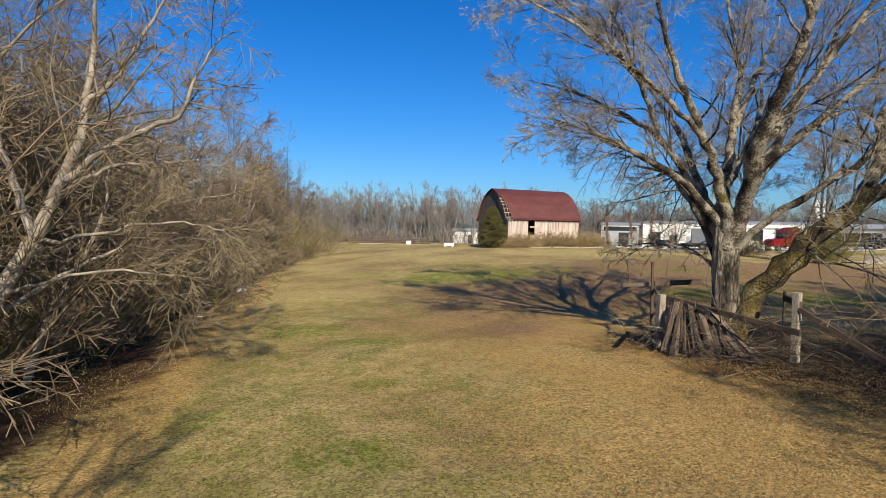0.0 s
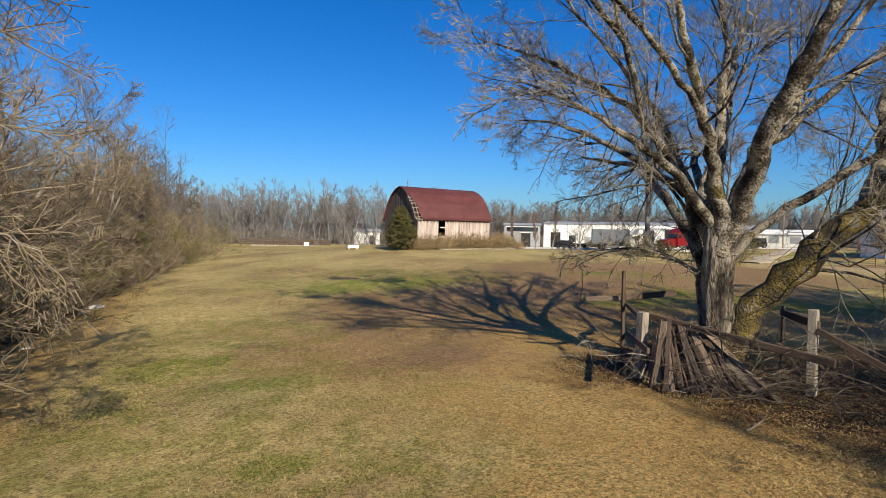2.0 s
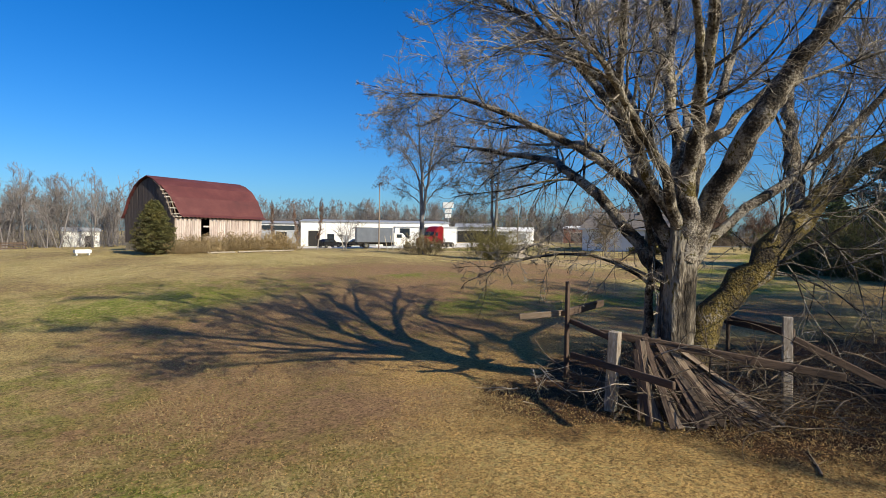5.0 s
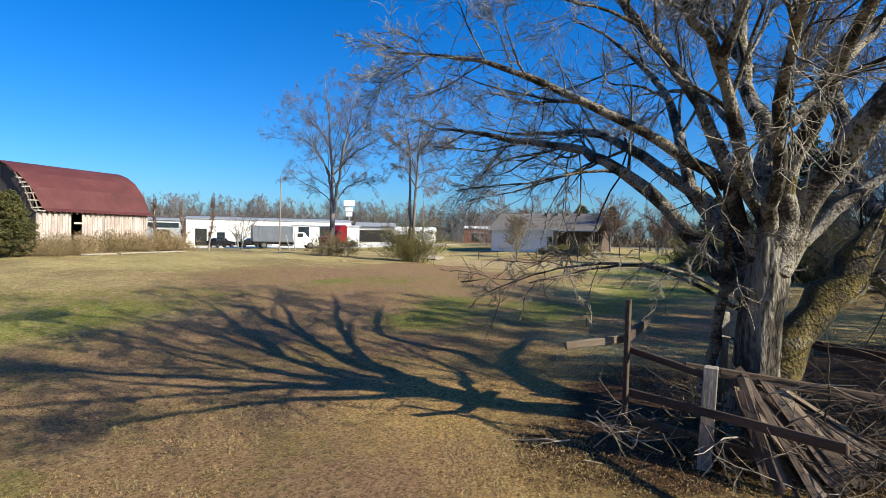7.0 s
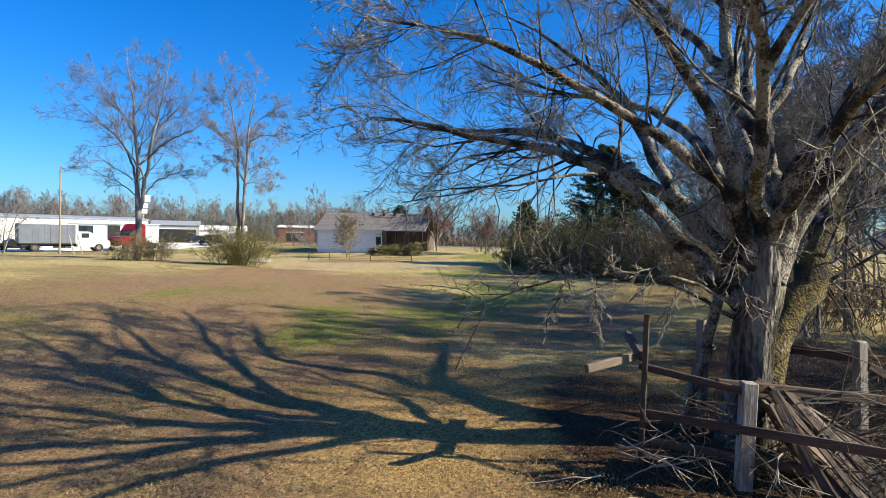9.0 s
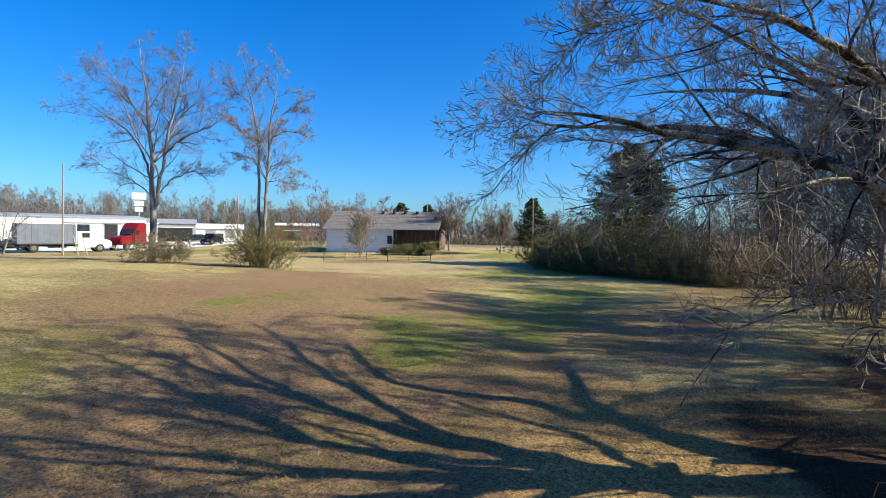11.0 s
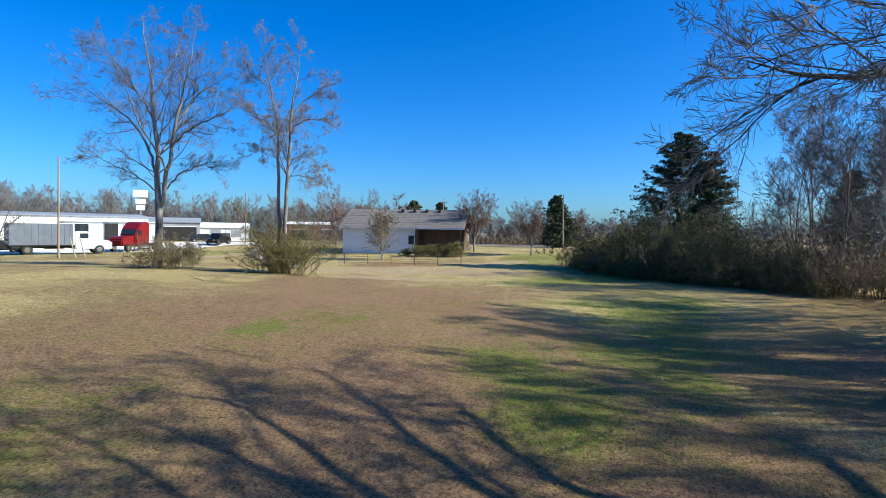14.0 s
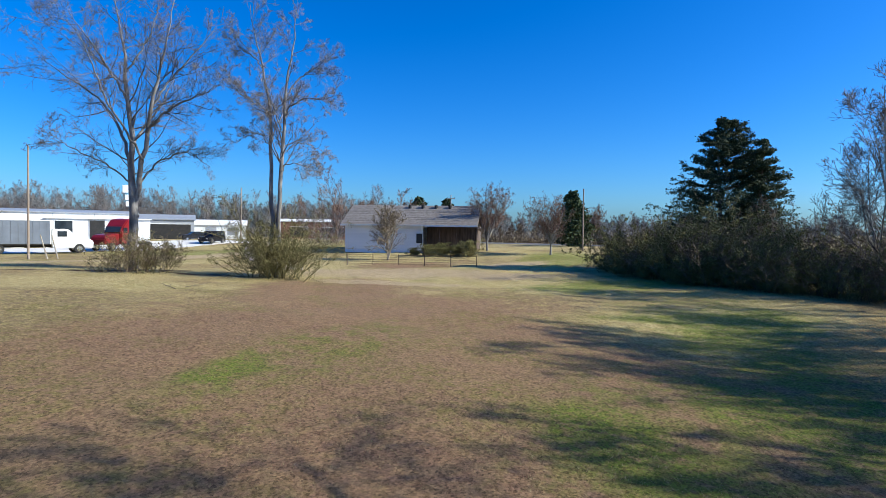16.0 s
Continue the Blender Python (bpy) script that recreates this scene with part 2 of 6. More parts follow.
TANTWIG = material("tan_brown_twig", [(0.052, 0.034, 0.022), (0.172, 0.126, 0.084), (0.12, 0.096, 0.046)], 0.7, 0.9, 0.0, 12, vary=0.45)
PALETWIG = material("bleached_twig", [(0.224, 0.191, 0.145), (0.370, 0.330, 0.270)], 3, 0.9, 0.1, 20, vary=0.2)
BRUSH = material("olive_brush", [(0.068, 0.055, 0.022), (0.16, 0.136, 0.05), (0.115, 0.12, 0.034)], 2, 0.95, 0.0, 12, vary=0.35)
DRYWEED = material("dry_weeds", [(0.185, 0.126, 0.059), (0.304, 0.231, 0.126)], 3, 0.95, 0.0, 14, vary=0.3)
CEDAR = material("cedar_foliage", [(0.018, 0.032, 0.012), (0.042, 0.064, 0.022), (0.075, 0.088, 0.03)], 1.4, 0.85, 0.0, 9, vary=0.45)
CEDAR_GOLD = material("bronze_cedar_foliage", [(0.035, 0.04, 0.012), (0.085, 0.085, 0.022), (0.15, 0.125, 0.03)], 1.0, 0.85, 0.0, 9, vary=0.45)
OLDWOOD = material("weathered_wood", [(0.06, 0.043, 0.032), (0.15, 0.112, 0.082), (0.26, 0.21, 0.16)], 4, 0.9, 0.6, 40, stretch=(1, 1, 0.12), vary=0.3)
DARKWOOD = material("dark_old_wood", [(0.03, 0.021, 0.016), (0.075, 0.05, 0.037), (0.13, 0.088, 0.065)], 4, 0.9, 0.6, 40, stretch=(1, 1, 0.15), vary=0.35)
WHITEPOST = material("peeling_white_paint", [(0.15, 0.12, 0.095), (0.30, 0.26, 0.22), (0.62, 0.59, 0.54)], 5, 0.8, 0.4, 40, stretch=(1, 1, 0.2))
BARNWOOD = material("barn_boards", [(0.114, 0.075, 0.062), (0.290, 0.229, 0.198), (0.440, 0.378, 0.343), (0.370, 0.255, 0.220)], 1.6, 0.9, 0.5, 30, stretch=(1, 1, 0.16), vary=0.35)
GABLEWOOD = material("barn_gable_boards", [(0.045, 0.0375, 0.0375), (0.09, 0.0713, 0.0638)], 1.6, 0.9, 0.5, 30, stretch=(1, 1, 0.12), vary=0.25)
BARNROOF = material("red_barn_roof", [(0.063, 0.015, 0.015), (0.092, 0.022, 0.021), (0.119, 0.036, 0.032)], 0.8, 0.7, 0.3, 9, vary=0.08)
STONE = material("foundation_stone", [(0.165, 0.143, 0.112), (0.315, 0.285, 0.232)], 2.2, 0.95, 0.8, 9, vary=0.25)
WHITE = material("white_paint", [(0.60, 0.60, 0.585), (0.72, 0.72, 0.70), (0.78, 0.78, 0.765)], 0.8, 0.55, 0.05, 12, vary=0.06)
GREYMETAL = material("grey_metal", [(0.225, 0.24, 0.262), (0.315, 0.33, 0.352)], 1.2, 0.5, 0.1, 16, vary=0.08)
DARK = material("dark_interior", [(0.012, 0.012, 0.013), (0.03, 0.028, 0.026)], 2, 0.9, 0.0, 8)
RUBBER = material("tyre_rubber", [(0.012, 0.012, 0.012), (0.03, 0.03, 0.03)], 6, 0.85, 0.2, 30)
REDPAINT = material("red_truck_paint", [(0.13, 0.005, 0.008), (0.20, 0.009, 0.012)], 1.0, 0.3, 0.0, 10)
BLACKPAINT = material("black_car_paint", [(0.008, 0.008, 0.009), (0.02, 0.02, 0.022)], 1.0, 0.25, 0.0, 10)
GLASS = material("window_glass", [(0.015, 0.02, 0.025), (0.03, 0.04, 0.05)], 1.0, 0.08, 0.0, 10)
CHROME = material("chrome", [(0.6, 0.6, 0.6), (0.75, 0.75, 0.75)], 2, 0.2, 0.0, 10, metal=1.0)
SIDING = material("white_siding", [(0.70, 0.72, 0.75), (0.80, 0.81, 0.82)], 0.6, 0.6, 0.15, 8, stretch=(0.2, 0.2, 6))
SHINGLE = material("grey_shingles", [(0.11, 0.094, 0.083), (0.165, 0.145, 0.128), (0.215, 0.19, 0.17)], 3.0, 0.95, 0.4, 26, vary=0.15)
TRUCKGREY = material("blue_grey_panel", [(0.085, 0.1, 0.125), (0.13, 0.15, 0.185)], 1.2, 0.55, 0.1, 16)
LEAF = material("fallen_leaf", [(0.14, 0.062, 0.025), (0.30, 0.17, 0.062), (0.40, 0.258, 0.10), (0.46, 0.34, 0.175)], 3.5, 0.9, 0.0, 9, vary=0.55)
BLADE = material("straw_blade", [(0.25, 0.188, 0.08), (0.34, 0.262, 0.125), (0.165, 0.172, 0.044)], 0.5, 0.9, 0.0, 7, vary=0.45)
GRAVEL = material("pale_gravel", [(0.55, 0.52, 0.47), (0.72, 0.69, 0.64)], 1.2, 0.95, 0.5, 20)
DIRT = material("pale_dirt", [(0.30, 0.24, 0.16), (0.46, 0.39, 0.28)], 1.5, 0.95, 0.5, 20)
ASPHALT = material("old_asphalt", [(0.075, 0.075, 0.075), (0.128, 0.124, 0.12)], 1.2, 0.95, 0.4, 20)
POLEWOOD = material("pole_wood", [(0.195, 0.143, 0.105), (0.315, 0.262, 0.21)], 3, 0.9, 0.4, 30, stretch=(1, 1, 0.1))
BRICK = material("red_brown_brick", [(0.12, 0.0562, 0.0413), (0.195, 0.0975, 0.0713)], 3, 0.95, 0.4, 20, vary=0.15)


# ---- mesh helpers ----
HOLLOWS = [(5, 24, 9, 8, -0.40), (26, 26, 10, 8, -0.36), (8, 58, 16, 14, -0.12), (8, 14, 6, 5, 0.08), (36, 66, 14, 14, 0.21), (66, 50, 16, 16, 0.23), (48, 27, 9, 9, 0.07),
           (50, 90, 25, 20, 0.37), (-12, 20, 8, 14, -0.35), (-14, 52, 10, 18, -0.49), (-10, 110, 40, 25, -0.31), (100, 60, 25, 40, 0.18)]


def height(x, y):
    """Height of the lawn at a place: a gentle rise with shallow hollows and swells."""
    x, y = np.asarray(x, float), np.asarray(y, float)
    s = np.clip((x - 55) / 20, 0, 1)
    s = s * s * (3 - 2 * s)
    z = 1.1 * np.tanh((0.045 * x + 0.022 * y) / 1.1) + 1.45 * np.exp(-(x - 8) ** 2 / 450 - (y - 60) ** 2 / 578) + 0.9 * s + 0.03
    for cx, cy, wx, wy, rise in HOLLOWS:
        z = z + rise * np.exp(-((x - cx) / wx) ** 2 - ((y - cy) / wy) ** 2)
    return z


def hz(x, y):
    return float(height(x, y))


def fast_mesh(name, V, F):
    """A mesh from an array of points and one of faces, all with the same number of corners."""
    me = bpy.data.meshes.new(name)
    V, F = np.asarray(V, np.float32), np.asarray(F, np.int32)
    me.vertices.add(len(V))
    me.vertices.foreach_set("co", V.ravel())
    me.loops.add(F.size)
    me.loops.foreach_set("vertex_index", F.ravel())
    me.polygons.add(len(F))
    me.polygons.foreach_set("loop_start", np.arange(0, F.size, F.shape[1], dtype=np.int32))
    me.update(calc_edges=True)
    return me


def mesh_part(name, me, mat, parent=None, label="", smooth=False):
    if mat is not None and not me.materials:
        me.materials.append(mat)
    if smooth:
        me.polygons.foreach_set("use_smooth", np.ones(len(me.polygons), bool))
    ob = new(name, me)
    if parent is not None:
        ob.parent = parent
    return tagged(ob, label)


def part(name, bm, mat, parent=None, label="", smooth=False):
    """Links a bmesh as one mesh object under a thing or under a part."""
    bmesh.ops.recalc_face_normals(bm, faces=bm.faces)
    me = bpy.data.meshes.new(name)
    bm.to_mesh(me)
    bm.free()
    return mesh_part(name, me, mat, parent, label, smooth)


def thing(name, x, y, z=None, turn=0.0, label="", category="", group="", kind=""):
    ob = new(name)
    ob.empty_display_size = 0.2
    ob.matrix_basis = pose(x, y, hz(x, y) if z is None else z, 0, 0, turn)
    return tagged(ob, label, category, group, kind)


def box(bm, centre, size, rot=(0, 0, 0), bevel=0.0):
    m = pose(*centre, *rot) @ Matrix.Diagonal((*size, 1))
    made = bmesh.ops.create_cube(bm, size=1.0, matrix=m)["verts"]
    if bevel:
        edges = {e for v in made for e in v.link_edges}
        bmesh.ops.bevel(bm, geom=list(edges), offset=bevel, segments=1, affect="EDGES", profile=0.5)
    return bm


def boxes(*items):
    bm = bmesh.new()
    for it in items:
        box(bm, *it)
    return bm


def rod(bm, a, b, r0, r1=None, sides=8):
    a, b = Vector(a), Vector(b)
    d = b - a
    m = Matrix.Translation((a + b) / 2) @ d.to_track_quat("Z", "Y").to_matrix().to_4x4()
    bmesh.ops.create_cone(bm, cap_ends=True, segments=sides, radius1=r0, radius2=r0 if r1 is None else r1, depth=d.length, matrix=m)
    return bm


def prism(bm, outline, depth, m=None):
    """A flat outline in x, z pushed along y by depth, centred on y = 0."""
    m = m or Matrix.Identity(4)
    n = len(outline)
    va = [bm.verts.new(m @ Vector((x, -depth / 2, z))) for x, z in outline]
    vb = [bm.verts.new(m @ Vector((x, depth / 2, z))) for x, z in outline]
    bm.faces.new(va)
    bm.faces.new(vb[::-1])
    for i in range(n):
        bm.faces.new((va[i], vb[i], vb[(i + 1) % n], va[(i + 1) % n]))
    return bm


# ---- plants ----
def tubes(P, R, sides):
    """Tapered tubes round the lines P[n, m, 3] with radii R[n, m]."""
    n, m, _ = P.shape
    T = np.gradient(P, axis=1)
    T /= np.linalg.norm(T, axis=2, keepdims=True) + 1e-9
    main = np.abs(P[:, -1] - P[:, 0])
    ref = np.eye(3)[np.argmin(main, axis=1)][:, None, :]
    U = np.cross(T, np.broadcast_to(ref, T.shape))
    U /= np.linalg.norm(U, axis=2, keepdims=True) + 1e-9
    W = np.cross(T, U)
    a = np.arange(sides) * 2 * np.pi / sides
    ring = U[:, :, None, :] * np.cos(a)[None, None, :, None] + W[:, :, None, :] * np.sin(a)[None, None, :, None]
    V = P[:, :, None, :] + ring * R[:, :, None, None]
    idx = np.arange(n * m * sides).reshape(n, m, sides)
    q = np.stack([idx[:, :-1, :], np.roll(idx[:, :-1, :], -1, 2), np.roll(idx[:, 1:, :], -1, 2), idx[:, 1:, :]], -1)
    return V.reshape(-1, 3), q.reshape(-1, 4)


def slivers(P, R):
    """The finest twigs, each a narrow four-cornered sliver along a line of P."""
    a, b = P[:, 0], P[:, -1]
    d = b - a
    s = np.cross(d, np.stack([d[:, 1] + 0.3, d[:, 2] - 0.2, d[:, 0] + 0.1], 1))
    s /= np.linalg.norm(s, axis=1, keepdims=True) + 1e-9
    w0, w1 = R[:, :1] * 1.15, R[:, -1:] * 1.15
    V = np.stack([a - s * w0, a + s * w0, b + s * w1, b - s * w1], 1)
    return V.reshape(-1, 3), np.arange(4 * len(P)).reshape(-1, 4)


def joined(sets):
    V, F, k = [], [], 0
    for v, f in sets:
        V.append(v)
        F.append(f + k)
        k += len(v)
    return np.concatenate(V), np.concatenate(F)


def wander(rng, p, d, length, r0, r1, m, wob, up):
    """Lines that start at p towards d, bend at random and rise or droop by up."""
    n = len(p)
    P = np.empty((n, m, 3))
    P[:, 0] = p
    d = d / (np.linalg.norm(d, axis=1, keepdims=True) + 1e-9)
    step = (np.asarray(length) / (m - 1))[:, None]
    for k in range(1, m):
        d = d + rng.normal(0, wob, (n, 3))
        d[:, 2] += up
        d /= np.linalg.norm(d, axis=1, keepdims=True)
        P[:, k] = P[:, k - 1] + d * step
    t = np.linspace(0, 1, m)[None]
    return P, np.asarray(r0)[:, None] * (1 - t) + np.asarray(r1)[:, None] * t


def sprout(rng, P, R, count, span, angle, ratio, rad, m, wob=0.12, up=0.03, thin=0.0025, rmax=1.0, shade=0.5):
    """Side branches on every line of P, R."""
    n, mm, _ = P.shape
    f = np.sort(rng.uniform(span[0], span[1], (n, count)), axis=1)
    g = np.minimum(f * (mm - 1), mm - 1.001)
    i = g.astype(int)
    w = (g - i)[..., None]
    row = np.arange(n)[:, None]
    a, b = P[row, i], P[row, i + 1]
    pos = a * (1 - w) + b * w
    tan = (b - a) / (np.linalg.norm(b - a, axis=2, keepdims=True) + 1e-9)
    rp = R[row, i] * (1 - w[..., 0]) + R[row, i + 1] * w[..., 0]
    plen = np.linalg.norm(np.diff(P, axis=1), axis=2).sum(1)[:, None]
    side = np.cross(tan, rng.normal(size=tan.shape))
    side /= np.linalg.norm(side, axis=2, keepdims=True) + 1e-9
    ang = np.radians(rng.uniform(angle[0], angle[1], (n, count)))[..., None]
    d = tan * np.cos(ang) + side * np.sin(ang)
    length = plen * rng.uniform(ratio[0], ratio[1], (n, count)) * (1 - shade * f)
    r0 = np.maximum(np.minimum(rp * rad, rmax), thin)
    return wander(rng, pos.reshape(-1, 3), d.reshape(-1, 3), length.ravel(), r0.ravel(), np.maximum(r0.ravel() * 0.25, thin * 0.8), m, wob, up)


def spline(points, m):
    """A smooth line of m points through the given ones, each with its radius."""
    p = np.array(points, float)
    q = np.vstack([2 * p[0] - p[1], p, 2 * p[-1] - p[-2]])
    out = []
    for u in np.linspace(0, len(p) - 1.0001, m):
        i, t = int(u), u - int(u)
        a, b, c, d = q[i:i + 4]
        out.append(0.5 * (2 * b + (c - a) * t + (2 * a - 5 * b + 4 * c - d) * t * t + (3 * b - a - 3 * c + d) * t ** 3))
    out = np.array(out)
    return out[:, :3], np.maximum(out[:, 3], 0.004)


def bare_tree(name, seed, tall, stems=1, reach=(0.35, 0.55), counts=(9, 7, 6, 4), bark=None, twig=None, r0=None, lean=0.05, low=0.25, thin=0.004, up=0.05, angle=(28, 62), label="", category="tree", group="", at=(0, 0), turn=0, shade=0.62, fork=0.18):
    """A leafless tree with trunk, limbs and a crown of fine twigs."""
    rng = np.random.default_rng(seed)
    root = thing(name, *at, None, turn, label, category, group)
    r0 = r0 or tall * 0.014
    p = rng.normal(0, 0.12 * (stems > 1), (stems, 3))
    p[:, 2] = -0.15
    d = np.column_stack([rng.normal(0, lean + fork * (stems > 1), (stems, 2)), np.ones(stems)])
    P0, R0 = wander(rng, p, d, tall * rng.uniform(0.82, 1.0, stems), np.full(stems, r0), np.full(stems, thin * 1.5), 14, 0.045, 0.03)
    R0[:, 0] *= 1.35
    mesh_part("trunk", fast_mesh(name, *tubes(P0, R0, 8)), bark, root, smooth=True)
    P1, R1 = sprout(rng, P0, R0, counts[0], (low, 0.97), angle, reach, 0.6, 8 if len(counts) > 3 and counts[3] else 5, 0.1, up, thin * 1.8, shade=shade)
    last = not (len(counts) > 3 and counts[3])
    P2, R2 = sprout(rng, P1, R1, counts[1], (0.2, 1.0), (25, 60), (0.35, 0.6), 0.55, 3 if last else 5, 0.13, up * 0.8, thin * 1.25)
    P3, R3 = sprout(rng, P2, R2, counts[2], (0.15, 1.0), (22, 58), (0.5, 0.9), 0.6, 2 if last else 3, 0.12, up * 0.6, thin)
    sets = [tubes(P1, R1, 5), tubes(P2, R2, 3), slivers(P3, R3) if last else tubes(P3[:, ::2], R3[:, ::2], 3)]
    if not last:
        P4, R4 = sprout(rng, P3, R3, counts[3], (0.2, 1.0), (22, 55), (0.5, 0.95), 0.75, 2, 0.12, up * 0.4, thin * 0.8)
        sets.append(slivers(P4, R4))
    tagged(mesh_part("crown", fast_mesh("crown", *joined(sets)), twig, root), kind="stuff")
    return root


def flakes(rng, pos, size, flat=0.5, droop=0.0):
    """Small pointed leaves or sprays at the places pos, turned at random."""
    n = len(pos)
    d = rng.normal(size=(n, 3))
    d[:, 2] = d[:, 2] * flat - droop
    d /= np.linalg.norm(d, axis=1, keepdims=True)
    s = np.cross(d, rng.normal(size=(n, 3)))
    s /= np.linalg.norm(s, axis=1, keepdims=True)
    size = (np.asarray(size) * rng.uniform(0.6, 1.4, n))[:, None]
    V = np.stack([pos, pos + d * size * 0.5 + s * size * 0.3, pos + d * size, pos + d * size * 0.5 - s * size * 0.3], 1)
    return V.reshape(-1, 3), np.arange(4 * n).reshape(n, 4)


def evergreen(name, seed, tall, wide, mat, n=14000, size=0.22, at=(0, 0), label="", group="", ragged=0.3, levels=15):
    """A cedar: trunk, layers of spreading boughs with upturned tips, and feathery sprays along them."""
    rng = np.random.default_rng(seed)
    root = thing(name, *at, None, 0, label, "tree", group)
    P0, R0 = wander(rng, np.array([[0, 0, -0.1]]), np.array([[0, 0, 1.0]]), np.array([tall * 0.97]), np.array([tall * 0.02]), np.array([0.015]), 10, 0.02, 0)
    mesh_part("trunk", fast_mesh("trunk", *tubes(P0, R0, 7)), GREYBARK, root, smooth=True)
    k = 24 * levels
    level = rng.integers(0, levels, k)
    f = np.clip((level + 0.3 + rng.normal(0, 0.16, k)) / levels, 0.02, 0.985)
    az = rng.uniform(0, 2 * np.pi, k)
    lump = 1 + ragged * 0.6 * np.sin(az * 2 + level * 2.4) + ragged * 0.5 * np.sin(az * 3 - level * 1.7)
    reach = wide * (1 - f) ** 0.68 * lump * rng.uniform(1 - ragged, 1.02, k) * (0.75 + 0.25 * np.minimum(1, f * 8)) + 0.12
    start = np.column_stack([np.zeros(k), np.zeros(k), f * tall * 0.97])
    d = np.column_stack([np.cos(az), np.sin(az), rng.uniform(-0.05, 0.3, k)])
    P1, R1 = wander(rng, start, d, reach * 1.05, np.full(k, 0.03), np.full(k, 0.006), 6, 0.06, 0.05)
    P2, R2 = sprout(rng, P1, R1, 7, (0.25, 1.0), (25, 60), (0.2, 0.42), 0.6, 4, 0.1, 0.05, 0.005)
    P2[:, :, 2] = P2[:, :1, 2] + (P2[:, :, 2] - P2[:, :1, 2]) * 0.45
    tagged(mesh_part("bough_frame", fast_mesh("bough_frame", *joined([tubes(P1, R1, 3), tubes(P2[:, ::3], R2[:, ::3], 3)])), GREYTWIG, root), kind="stuff")
    pts = np.concatenate([P1[:, 1:].reshape(-1, 3), P2.reshape(-1, 3), P2[:, 2:].reshape(-1, 3)])
    jit = 0.04 * wide ** 0.5
    pos = pts[rng.integers(0, len(pts), n)] + rng.normal(0, 1, (n, 3)) * (jit, jit, jit * 0.6)
    tagged(mesh_part("foliage", fast_mesh("foliage", *flakes(rng, pos, size, 0.55, -0.25)), mat, root), kind="stuff")
    return root


def shrub(name, seed, tall, wide, twig, stems=24, label="", leaf=None, n_leaf=0, at=(0, 0), group="", leaf_size=0.06, category="shrub", thin=0.004, depth=(7, 5, 0)):
    """A bush of many stems from one base, with an uneven outline."""
    rng = np.random.default_rng(seed)
    root = thing(name, *at, None, rng.uniform(0, 360), label, category, group)
    base = rng.normal(0, wide * 0.22, (stems, 3))
    base[:, 2] = -0.08
    d = np.column_stack([base[:, :2] / wide * 1.3 + rng.normal(0, 0.28, (stems, 2)), np.full(stems, 1.0)])
    P0, R0 = wander(rng, base, d, tall * rng.uniform(0.55, 1.1, stems), np.full(stems, max(0.008, tall * 0.006)), np.full(stems, thin), 7, 0.1, -0.015)
    tagged(mesh_part("stem_tangle", fast_mesh("stem_tangle", *tubes(P0, R0, 4)), twig, root), kind="stuff")
    P1, R1 = sprout(rng, P0, R0, depth[0], (0.12, 1.0), (25, 70), (0.25, 0.5), 0.6, 4, 0.14, 0.02, thin)
    P2, R2 = sprout(rng, P1, R1, depth[1], (0.15, 1.0), (25, 70), (0.35, 0.7), 0.7, 3, 0.15, 0.01, thin)
    sets = [tubes(P1, R1, 3), tubes(P2[:, ::2], R2[:, ::2], 3) if depth[2] else slivers(P2, R2)]
    if depth[2]:
        P3, R3 = sprout(rng, P2, R2, depth[2], (0.2, 1.0), (25, 70), (0.5, 1.0), 0.8, 2, 0.15, 0.0, thin * 0.8)
        sets.append(slivers(P3, R3))
        P2 = P3
    tagged(mesh_part("crown", fast_mesh("crown", *joined(sets)), twig, root), kind="stuff")
    if n_leaf:
        pts = P2.reshape(-1, 3)
        pos = pts[rng.integers(0, len(pts), n_leaf)] + rng.normal(0, 0.05, (n_leaf, 3))
        tagged(mesh_part("foliage", fast_mesh("foliage", *flakes(rng, pos, leaf_size)), leaf or twig, root), kind="stuff")
    return root


def place(ob, x, y, turn=0.0, size=1.0, dz=0.0, tall=None):
    return copy_thing(ob, pose(x, y, hz(x, y) + dz, 0, 0, turn) @ Matrix.Diagonal((size, size, tall or size, 1)))


